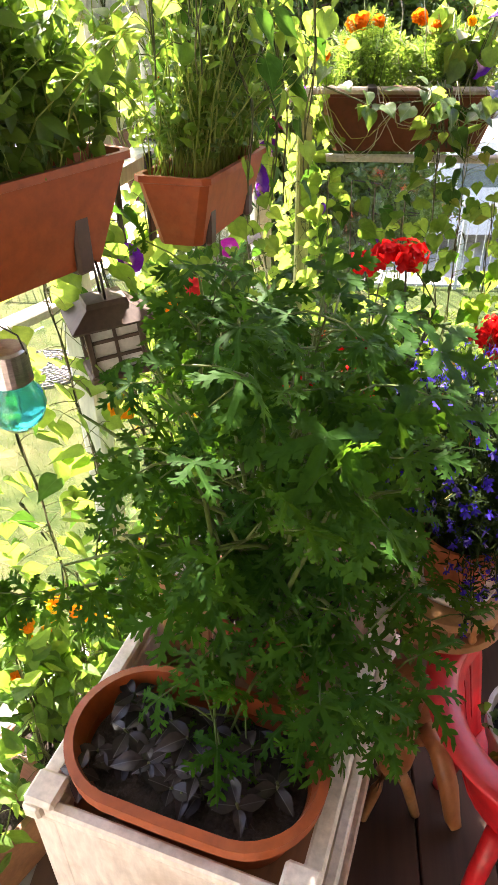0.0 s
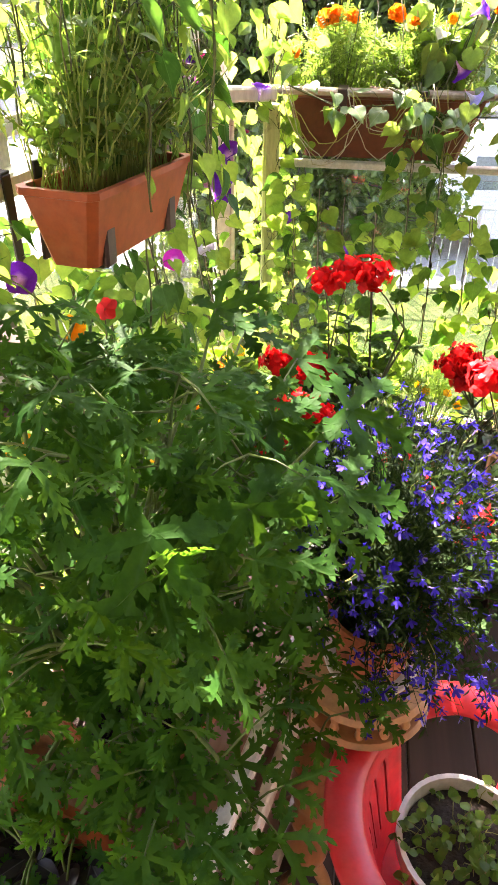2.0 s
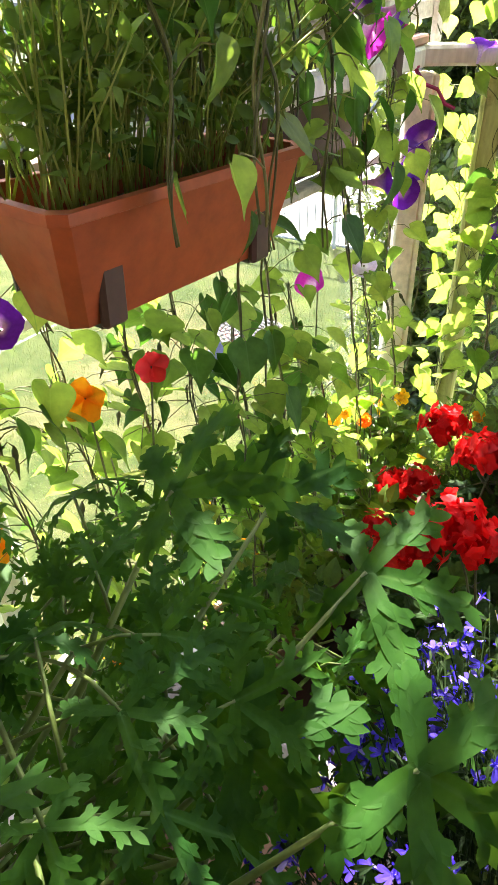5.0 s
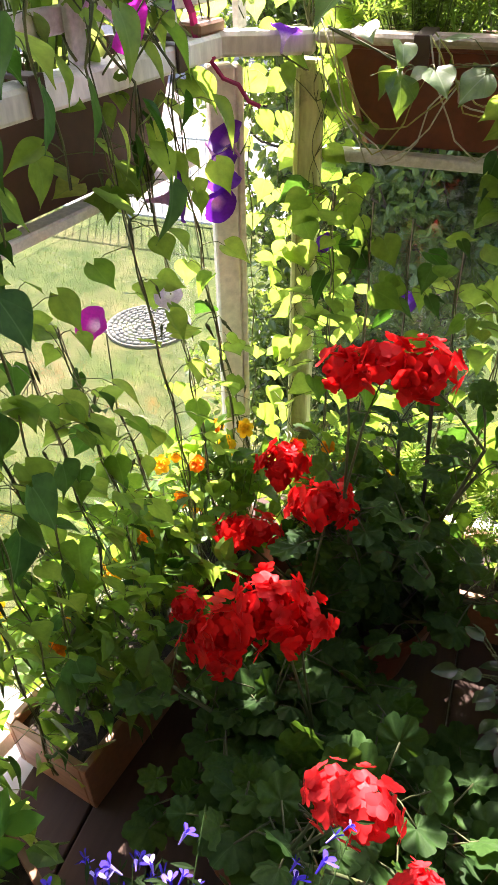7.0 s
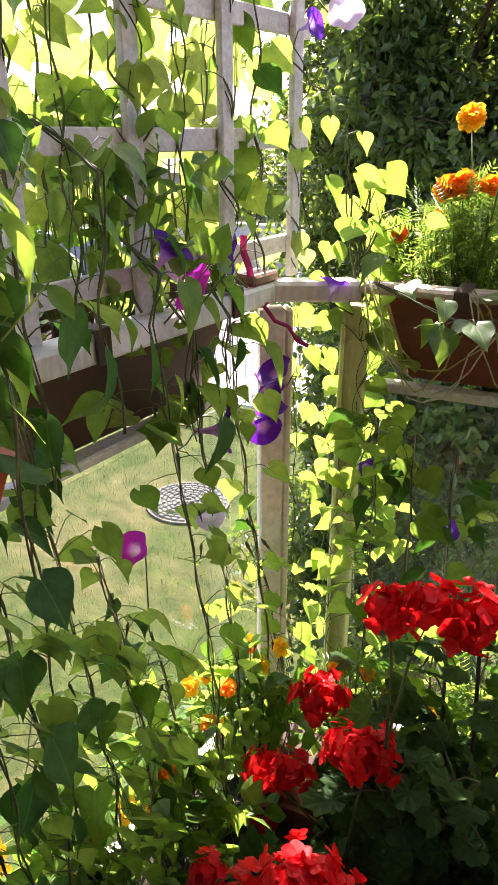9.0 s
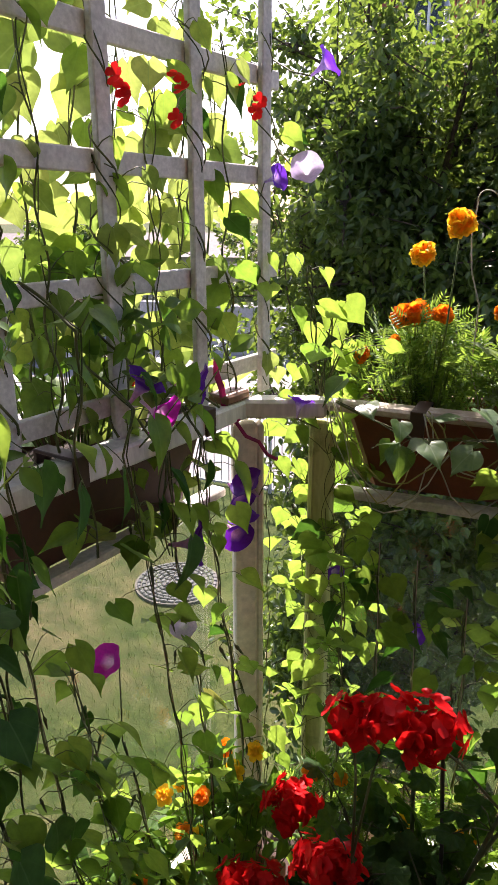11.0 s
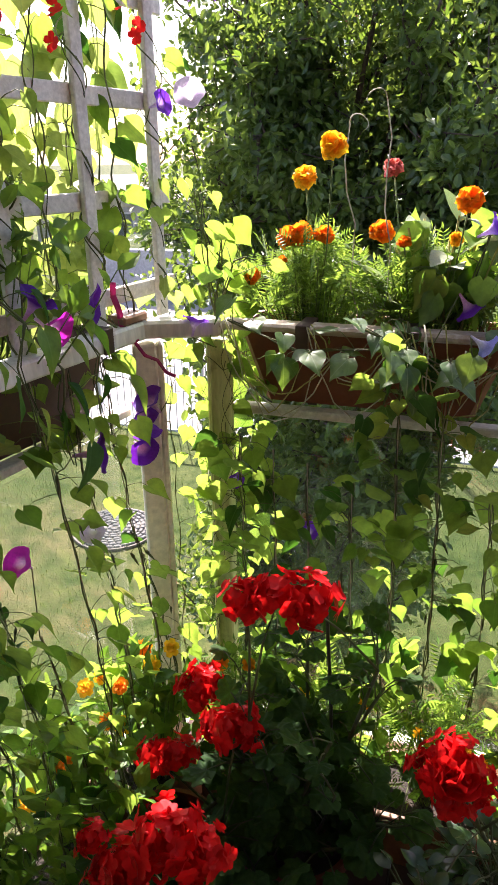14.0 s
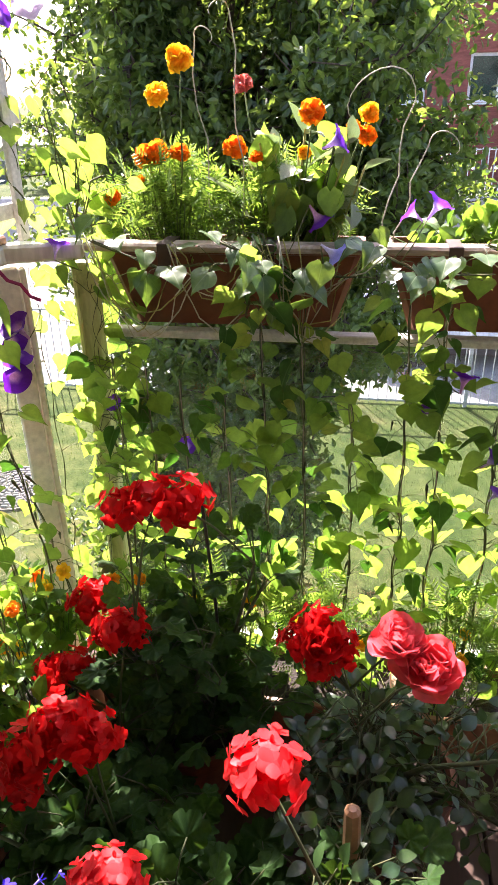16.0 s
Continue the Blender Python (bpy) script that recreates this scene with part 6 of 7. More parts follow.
# along the right railing
for i, (x, z1, n, bias) in enumerate(((0.27, 0.9, 40, 1.0), (0.34, 0.88, 34, 1.1), (0.41, 0.86, 34, 1.2), (0.50, 0.84, 40, 1.4), (0.58, 0.98, 48, 0.9), (0.66, 0.95, 48, 0.95), (0.76, 0.85, 44, 1.3), (0.86, 1.02, 50, 0.9), (0.93, 0.95, 46, 1.0), (1.04, 0.85, 46, 1.2), (1.16, 0.9, 46, 1.2), (1.30, 0.9, 40, 1.2), (1.5, 0.9, 36, 1.2))):
    fl = []
    if i == 2:
        fl = [("violet", (0.412, 2.085, 0.664), (0.2, -0.4, 0.6), 0.045)]
    if i == 8:
        fl = [("purple", (0.966, 2.05, 0.854), (0.2, 0.3, 0.9), 0.055), ("violet", (0.90, 2.03, 0.80), (0.2, -0.3, 0.8), 0.03)]
    if i == 9:
        fl = [("violet", (1.033, 2.05, 0.69), (0.7, 0.2, 0.5), 0.055), ("violet", (1.05, 2.04, 0.62), (0.4, 0.3, 0.3), 0.04)]
    climber("climbing_vine", [(x, 2.04, 0.12), (x + 0.015, 2.06, z1 * 0.5), (x, 2.07, z1 - 0.03), (x, 2.115, 1.05)][: 4 if z1 > 0.9 else 3], VINE, int(n * 1.15), (0.030, 0.064), 350 + i, lean=(0, -0.4, 0), low_bias=bias, flowers=fl, dim=0.2, cord=True, buds=3)
# over the right boxes
for i, (a, b, n, fl) in enumerate((
        ((0.24, 2.10, 1.10), (0.52, 2.10, 1.06), 12, ()), ((0.50, 2.10, 1.10), (0.80, 2.09, 1.04), 14, (("sky", (0.705, 2.10, 1.085), (0.6, 0.1, -0.45), 0.055), ("purple", (0.674, 2.16, 1.14), (0.5, 0.05, -0.7), 0.06))),
        ((0.76, 2.10, 1.10), (1.0, 2.09, 1.05), 12, (("violet", (0.893, 2.16, 1.15), (0.5, 0.1, 0.7), 0.06), ("violet", (0.858, 2.16, 1.14), (-0.6, 0.1, 0.4), 0.05))), ((0.58, 2.12, 1.11), (0.60, 2.08, 0.94), 10, ()),
        ((0.98, 2.10, 1.10), (1.3, 2.09, 1.04), 12, ()))):
    m = Vector(a).lerp(Vector(b), 0.5)
    climber("trailing_vine", [a, (m.x, 2.085, m.z - 0.03), b], "grey-green vine trailing over the flower box", n, (0.035, 0.058), 380 + i, lean=(0, -0.6, 0), spread=0.03, meshes=trail_meshes, flowers=fl, facing=(0.1, -0.3, 0.9))
rng.seed(388)
for x0, x1 in ((0.24, 0.44), (0.40, 0.60), (0.55, 0.78), (0.62, 0.70), (0.98, 1.2)):
    loop = thing("loose_stems", (x0, 2.10, 1.09), "bare pale vine stems looping over the flower box", "vine stems", "loose stems on the boxes")
    for k in range(4):
        drop = rng.uniform(0.06, 0.17)
        a, b = Vector((rng.uniform(-0.02, 0.04), rng.uniform(0.0, 0.02), rng.uniform(0.0, 0.02))), Vector((x1 - x0 + rng.uniform(-0.05, 0.03), rng.uniform(-0.01, 0.01), rng.uniform(-0.06, 0.02)))
        pts = [a.lerp(b, u / 9) + Vector((0, -0.02 * math.sin(math.pi * u / 9), -drop * math.sin(math.pi * u / 9))) + (jitter(0.011) if 0 < u < 9 else Vector()) for u in range(10)]
        part("stem", tube(pts, [0.0014] * 10, 5), TENDRIL if k % 2 else STEM_STRAW, loop, smooth=True)
climber("box_climber", [(0.62, 2.25, 1.05), (0.68, 2.22, 1.15), (0.70, 2.2, 1.26)], "morning glory shoot with a violet flower in the box", 9, (0.05, 0.075), 395, flowers=[("violet", (0.70, 2.188, 1.262), (0.8, 0.05, 0.4), 0.06)])


# ---- plants in the boxes ----
def ferny_spray(size):
    """A feathery leaf: narrow leaflets in pairs along a rib."""
    out = []
    for i in range(6):
        u = 0.2 + 0.13 * i
        for s in (-1, 1):
            ln = 0.34 * (1 - 0.5 * abs(u - 0.5))
            out.append(np.array([(0, u, 0), (s * ln * 0.55, u + 0.10, 0.03), (s * ln, u + 0.16, 0.0), (s * ln * 0.5, u + 0.03, -0.01)]))
    out.append(np.array([(0, 0.95, 0), (-0.05, 1.08, 0), (0, 1.25, -0.05), (0.05, 1.08, 0)]))
    v = np.concatenate(out) * size
    return v, [[i * 4, i * 4 + 1, i * 4 + 2, i * 4 + 3] for i in range(len(out))]


spray = ferny_spray(1.0)


def headed(name, base, label, heads, leaves, spread, tall, seed, leaf_shape, material, stem_material=STEM_GREEN, leaf_size=(0.04, 0.07), category="plant", group=""):
    """A plant of the box: many thin stems and leaves round its foot, and flower heads on stems at given places."""
    rng.seed(seed)
    p = thing(name, base, label, category, group)
    b0 = Vector(base)
    stems, mats = [], []
    for i in range(leaves):
        x, y = rng.gauss(0, spread[0] * 0.5), rng.gauss(0, spread[1] * 0.5)
        h = tall * rng.random() ** 0.7 * (1 - 0.35 * min(1, abs(x) / (spread[0] + 1e-6)))
        mats.append(leaf_pose((x, y, h), aim() + Vector((0, 0, 0.45)), aim() + Vector((0, 0, 0.8)), rng.uniform(*leaf_size)))
        if i % 5 == 0:
            stems.append(tube([(x * 0.5, y * 0.5, -0.004), (x * 0.8, y * 0.8, h * 0.55), (x, y, h)], [0.0017, 0.0014, 0.0009], 4))
    for me, at, size, up in heads:
        q = Vector(at) - b0
        foot = Vector((q.x * 0.55 + rng.uniform(-0.02, 0.02), min(max(q.y * 0.4, -spread[1] * 0.8), spread[1] * 0.8), -0.004))
        stems.append(tube([foot, foot.lerp(q, 0.5) + jitter(0.015), q], [0.002, 0.0017, 0.0014], 5))
        part("flower_head", me, None, p, m=Matrix.Translation(q) @ (Vector(up) + Vector((0.0, -0.45, 0.0)) + jitter(0.25)).to_track_quat("Z", "Y").to_matrix().to_4x4() @ Matrix.Scale(size, 4))
        for k in range(2):
            mats.append(leaf_pose(foot.lerp(q, rng.uniform(0.15, 0.5)), aim() + Vector((0, 0, 0.5)), (0, 0, 1), rng.uniform(*leaf_size)))
    tagged(part("stem", joined(stems), stem_material, p, smooth=True), kind="stuff")
    tagged(part("foliage", scattered(leaf_shape, mats), material, p), kind="stuff")
    return p


MARI = "french marigold with ferny leaves and orange flowers in the box"
headed("marigold", (0.37, 2.27, 1.035), MARI, [
    (orange_heads[0], (0.236, 2.255, 1.158), 0.95, (0.2, -0.4, 0.9)), (orange_heads[1], (0.345, 2.25, 1.245), 1.05, (-0.2, -0.5, 0.8)), (orange_heads[0], (0.322, 2.25, 1.238), 1.05, (-0.3, -0.5, 0.8)),
    (orange_heads[1], (0.39, 2.255, 1.243), 0.85, (0.3, -0.4, 0.8)), (orange_heads[0], (0.307, 2.25, 1.192), 0.5, (0, -0.2, 1)),
    (yellow_heads[0], (0.42, 2.18, 1.404), 1.05, (0, -0.6, 0.7)), (yellow_heads[1], (0.34, 2.297, 1.349), 1.0, (-0.3, -0.5, 0.7))], 430, (0.13, 0.07), 0.20, 401, spray, FERNY, group="marigolds")
headed("marigold", (0.60, 2.27, 1.035), MARI, [
    (orange_heads[1], (0.504, 2.25, 1.252), 1.0, (0.2, -0.4, 0.9)), (orange_heads[0], (0.664, 2.167, 1.316), 1.0, (0.0, -0.6, 0.7)), (orange_heads[0], (0.761, 2.25, 1.272), 0.8, (0.2, -0.5, 0.7)),
    (yellow_heads[1], (0.764, 2.25, 1.311), 0.75, (0.1, -0.5, 0.8)), (orange_heads[1], (0.735, 2.25, 1.285), 0.65, (-0.3, -0.5, 0.7)), (orange_heads[1], (0.55, 2.23, 1.235), 0.6, (0, -0.3, 1)),
    (yellow_heads[0], (0.645, 2.22, 1.245), 0.55, (0, -0.5, 0.7)), (pink_heads[0], (0.508, 2.343, 1.365), 1.0, (0.0, -0.15, 1))], 400, (0.14, 0.07), 0.18, 402, spray, FERNY, group="marigolds")
sagey = thing("grey_leaved_plant", (0.62, 2.26, 1.035), "pale grey-green broad-leaved plant among the marigolds", "plant")
rng.seed(403)
sh = []
for i in range(15):
    top = Vector((rng.uniform(-0.14, 0.16), rng.uniform(-0.05, 0.05), rng.uniform(0.10, 0.26)))
    foot = Vector((top.x * 0.5, top.y * 0.5, -0.004))
    sh.append(tube([foot, foot.lerp(top, 0.5) + jitter(0.012), top], 0.0022, 5))
    for k in range(6):
        part("leaf", rng.choice(sage_meshes if i % 3 else heart_meshes), None, sagey, m=leaf_pose(foot.lerp(top, rng.uniform(0.5, 1)), aim() + Vector((0, 0, 0.5)), aim() * 0.5 + Vector((0.2, 0.3, 0.8)), rng.uniform(0.05, 0.085)))
tagged(part("stem", joined(sh), STEM_STRAW, sagey, smooth=True), kind="stuff")
# bare curled tendrils
for x, h, r, way in ((-0.19, 0.42, 0.014, 1), (-0.115, 0.46, 0.012, -1), (0.22, 0.34, 0.045, -1), (0.25, 0.24, 0.02, 1)):
    pts = [Vector((x * 0.75, -0.02, 0))] + [Vector((x * (0.78 + 0.22 * k / 7) + 0.007 * math.sin(k * 1.9 + x * 30), -0.03 + 0.006 * math.cos(k * 1.7), (h - r) * k / 7)) for k in range(1, 8)]
    for k in range(1, 12):
        a = k * 0.36
        pts.append(Vector((pts[7].x + (r - r * math.cos(a)) * way * (1 + 0.04 * k), -0.03 - 0.002 * k, h - r + r * (1.4 - 0.04 * k) * math.sin(a))))
    part("tendril", tube(pts, [0.0016 - 0.0008 * k / len(pts) for k in range(len(pts))], 5), TENDRIL, sagey, "pale dry tendril", smooth=True)
headed("box_herb", (1.07, 2.27, 1.035), "low leafy green plant in the far box", [], 260, (0.2, 0.05), 0.10, 404, leaf4, HERB_LEAF, leaf_size=(0.03, 0.055))
headed("box_herb", at_left(0.31, -0.125, 1.05), "straggly green plant in the outer box by the trellis", [(small_red, at_left(0.45, -0.1, 1.16), 1, (0.3, -0.5, 0.6)), (small_red, at_left(0.2, -0.1, 1.14), 1, (0.3, -0.5, 0.6))], 250, (0.22, 0.08), 0.34, 405, leaf4, HERB_LEAF, leaf_size=(0.03, 0.06))


# tall thin-stemmed plant in the short box
def thicket(name, m, label, length, width, tall, stems_n, leaves_n, seed, leaf_size, flop=0.05):
    rng.seed(seed)
    p = thing(name, m, label, "plant")
    st, mats = [], []
    for i in range(stems_n):
        x, y = rng.uniform(-length / 2, length / 2), rng.uniform(-width / 2, width / 2)
        h = tall * rng.uniform(0.4, 1.0)
        lean = Vector((rng.gauss(0, flop), rng.gauss(0.01, flop * 0.8), 0))
        a, b, c = Vector((x, y, -0.004)), Vector((x, y, h * 0.5)) + lean * 0.3 + jitter(0.008), Vector((x, y, h)) + lean
        st.append(tube([a, b, c], [0.0013, 0.0011, 0.0007], 4))
        for k in range(max(1, leaves_n // stems_n)):
            u = rng.uniform(0.25, 1.0)
            q = a.lerp(b, u * 2) if u < 0.5 else b.lerp(c, u * 2 - 1)
            mats.append(leaf_pose(q, aim() + Vector((0, 0, 0.2)), aim() * 0.6 + Vector((0.1, 0.2, 0.8)), rng.uniform(*leaf_size)))
    tagged(part("stem", joined(st), GRASSY, p, smooth=True), kind="stuff")
    tagged(part("foliage", scattered(blade([w * 1.6 for w in LANCE], 0.25, 0.3), mats), HERB_LEAF, p, smooth=True), kind="stuff")
    return p


thicket("thin_stemmed_plant", SHORT_BOX.matrix_basis @ pose(0, 0, 0.095), "dense tall plant of thin yellow-green stems in the short box", 0.32, 0.10, 0.33, 240, 2600, 411, (0.010, 0.028), 0.06)
thicket("herb", LONG_BOX.matrix_basis @ pose(0, 0, 0.11), "bushy green herb in the long box", 0.51, 0.12, 0.30, 200, 3200, 412, (0.018, 0.046), 0.075)
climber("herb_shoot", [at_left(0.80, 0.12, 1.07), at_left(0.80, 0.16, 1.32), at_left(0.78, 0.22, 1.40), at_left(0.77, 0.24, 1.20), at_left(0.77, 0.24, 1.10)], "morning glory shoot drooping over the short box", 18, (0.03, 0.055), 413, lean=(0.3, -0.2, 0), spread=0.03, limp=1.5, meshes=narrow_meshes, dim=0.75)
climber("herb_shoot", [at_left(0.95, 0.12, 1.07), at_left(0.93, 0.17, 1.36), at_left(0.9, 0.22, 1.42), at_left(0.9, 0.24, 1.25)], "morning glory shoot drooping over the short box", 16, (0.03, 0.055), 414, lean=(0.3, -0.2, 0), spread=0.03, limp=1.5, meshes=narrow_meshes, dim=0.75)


# ---- the cut-leaved plant on the white box ----
scented = thing("scented_geranium", BIG_POT.matrix_basis @ pose(0, 0, 0.125), "large bushy green plant with deeply cut leaves", "plant")
base = scented.matrix_basis.translation.copy()
rng.seed(421)
inv = scented.matrix_basis.inverted()
lamp = lantern.matrix_basis.translation
sh, spare = [], [[] for _ in cut_shapes]
for i in range(66):
    a, r = i * 2.39996, math.sqrt((i + 0.5) / 66)
    kind = "dome"
    top = Vector((0.175 + (0.235 if math.cos(a) > 0 else 0.245) * r * math.cos(a), 0.70 + 0.24 * r * math.sin(a), 1.055 - 0.15 * r * r + rng.uniform(-0.09, 0.02)))
    if i % 5 == 0:   # low shoots towards the front
        kind, top = "low", Vector((0.17 + rng.uniform(-0.28, 0.25), rng.uniform(0.46, 0.62), rng.uniform(0.60, 0.82)))
    if i % 8 == 3:   # shoots that reach over the stand
        kind, top = "low", Vector((rng.uniform(0.34, 0.43), rng.uniform(0.58, 0.78), rng.uniform(0.62, 0.88)))
    if i % 33 == 4:  # shoots that hang before the stand
        kind, top = "low", Vector((rng.uniform(0.40, 0.49), rng.uniform(0.58, 0.70), rng.uniform(0.56, 0.74)))
    if i % 7 == 5:   # shoots at the back
        kind, top = "low", Vector((rng.uniform(0.18, 0.40), rng.uniform(0.78, 0.98), rng.uniform(0.68, 0.88)))
    if i >= 58:      # shoots that droop over the tub
        kind, top = "low", Vector((rng.uniform(0.17, 0.36), rng.uniform(0.40, 0.47), rng.uniform(0.60, 0.70)))
    foot = base + Vector((rng.uniform(-0.06, 0.06), rng.uniform(-0.06, 0.06), 0))
    mid = foot.lerp(top, 0.5) + Vector((0, 0, 0.05)) + jitter(0.025)
    line = [inv @ q for q in (foot, foot.lerp(mid, 0.6) + jitter(0.01), mid, mid.lerp(top, 0.5) + Vector((0, 0, 0.01)), top)]
    sh.append(tube(line, [0.0038, 0.0034, 0.003, 0.0025, 0.0017], 6))
    for k in range(8 if kind == "low" else 5):
        u = rng.uniform(0.42, 1.0) if kind == "low" else rng.uniform(0.80, 1.0)
        if k < 2:
            u = 1.0
        p = mid.lerp(top, (u - 0.5) * 2) if u > 0.5 else foot.lerp(mid, u * 2)
        out = Vector((rng.uniform(-1, 1), rng.uniform(-1, 0.7), rng.uniform(-0.2, 0.6))).normalized() * rng.uniform(0.03, 0.085)
        e = p + out
        if e.x < lamp.x + 0.11 and e.y < lamp.y + 0.02 and abs(e.z - lamp.z - 0.06) < 0.13:   # the lantern hangs free
            continue
        sh.append(tube([inv @ p, inv @ p.lerp(e, 0.5) + Vector((0, 0, 0.006)), inv @ e], [0.0016, 0.0013, 0.0011], 4))
        m = inv @ leaf_pose(e, out.normalized() * 0.8 + Vector((0, -0.1, -0.35)) + jitter(0.3), Vector((0.1, -0.3, 0.85)) + jitter(0.55), rng.uniform(0.040, 0.066))
        c = rng.randrange(len(cut_meshes))
        if k < 5:
            part("leaf", cut_meshes[c], None, scented, m=m)
        else:
            spare[c].append(m)
# large leaves near the top and over the lobelia: stalk end, tip, normal, length
for at, tip, n, size in (((0.374, 0.94, 0.92), (0.073, 0.017, 0.0), (0.1, -0.25, 0.95), 0.088), ((0.445, 0.822, 0.92), (0.092, 0.006, -0.03), (-0.1, -0.35, 0.9), 0.098), ((0.355, 0.80, 0.91), (0.06, -0.01, -0.02), (0.0, -0.3, 0.9), 0.085),
                         ((0.447, 0.67, 0.91), (0.07, 0.03, -0.01), (0.1, -0.3, 0.9), 0.075), ((0.285, 0.525, 0.965), (-0.01, -0.045, -0.03), (0.05, -0.55, 0.8), 0.088), ((0.361, 0.576, 0.96), (0.04, -0.03, -0.05), (0.1, -0.6, 0.75), 0.080),
                         ((0.20, 0.55, 0.98), (-0.05, -0.03, -0.03), (0.0, -0.5, 0.8), 0.080), ((0.33, 0.50, 0.88), (0.0, -0.05, -0.05), (0.0, -0.6, 0.7), 0.075),
                         ((0.30, 0.95, 0.95), (0.3, 0.5, 0.1), (0.2, -0.3, 0.9), 0.075), ((0.28, 0.86, 1.02), (0.5, 0.2, 0.2), (0.1, -0.3, 0.9), 0.075)):
    at = Vector(at)
    mid = base.lerp(at, 0.55) + Vector((0, 0, 0.05))
    sh.append(tube([inv @ base, inv @ mid, inv @ at], [0.0036, 0.0028, 0.0017], 6))
    part("leaf", rng.choice(big_cut_meshes), None, scented, m=inv @ leaf_pose(at, tip, n, size))
tagged(part("stem", joined(sh), STEM_GREEN, scented, smooth=True), kind="stuff")
tagged(part("foliage", joined([scattered(s, ms) for s, ms in zip(cut_shapes, spare)]), CUT_LEAF, scented, smooth=True), kind="stuff")

# ---- the blue lobelia on the stand ----
lobelia = thing("lobelia", LOB_POT.matrix_basis @ pose(0.0, 0.0, 0.107), "trailing lobelia full of small blue-violet flowers", "plant")
rng.seed(431)
base = lobelia.matrix_basis.translation
st, lv, flw, dry = [], [], [], []
for i in range(600):
    d = aim()
    c = Vector((0.01, 0.12, 0.075))
    e = c + Vector((d.x * 0.19, d.y * 0.23, d.z * 0.17)) * rng.uniform(0.65, 1.08)
    if e.z < -0.02 and Vector((e.x, e.y, 0)).length < 0.12:
        e.z = rng.uniform(0.0, 0.06)
    if i % 9 == 0:   # strands that trail over the rim
        e = Vector((rng.uniform(-0.02, 0.16), rng.uniform(-0.13, -0.04), rng.uniform(-0.09, 0.05)))
    f = Vector((rng.uniform(-0.04, 0.04), rng.uniform(-0.04, 0.04), -0.004))
    mid = f.lerp(e, 0.55) + Vector((0, 0, 0.05))
    st.append(tube([f, mid, e], [0.0008, 0.0006, 0.0004], 4))
    for k in range(15):
        q = mid.lerp(e, rng.uniform(-0.2, 1.05))
        lv.append(leaf_pose(q, aim(), aim() + Vector((0, 0, 0.7)), rng.uniform(0.008, 0.018)))
    if i % 8 == 1:   # fine dry shoots between the leaves
        q = mid.lerp(e, 0.6)
        dry.append(tube([q, q + (e - q) * 0.6 + jitter(0.008), e + jitter(0.018)], [0.0005, 0.0004, 0.0003], 3))
    for k in range(1 + (i % 2 == 0)):
        q = mid.lerp(e, rng.uniform(0.78, 1.04)) + jitter(0.012)
        face = d + Vector((0.25, -0.2, 0.35)) + jitter(0.45)
        flw.append(Matrix.Translation(q) @ face.to_track_quat("Z", "Y").to_matrix().to_4x4() @ Matrix.Rotation(rng.uniform(-0.6, 0.6), 4, "Z") @ Matrix.Scale(rng.uniform(0.5, 0.95), 4))
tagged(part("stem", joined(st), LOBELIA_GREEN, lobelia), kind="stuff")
tagged(part("dry_shoot", joined(dry), STEM_STRAW, lobelia, "fine straw-coloured shoots"), kind="stuff")
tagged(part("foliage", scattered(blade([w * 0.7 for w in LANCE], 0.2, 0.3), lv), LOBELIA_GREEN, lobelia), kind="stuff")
for m in flw[:290]:
    part("flower", blue_floret, None, lobelia, m=m)
tagged(part("flower", scattered(lobelia_floret(), flw[290:]), BLUE_PETAL, lobelia, "small blue-violet flowers"), kind="stuff")


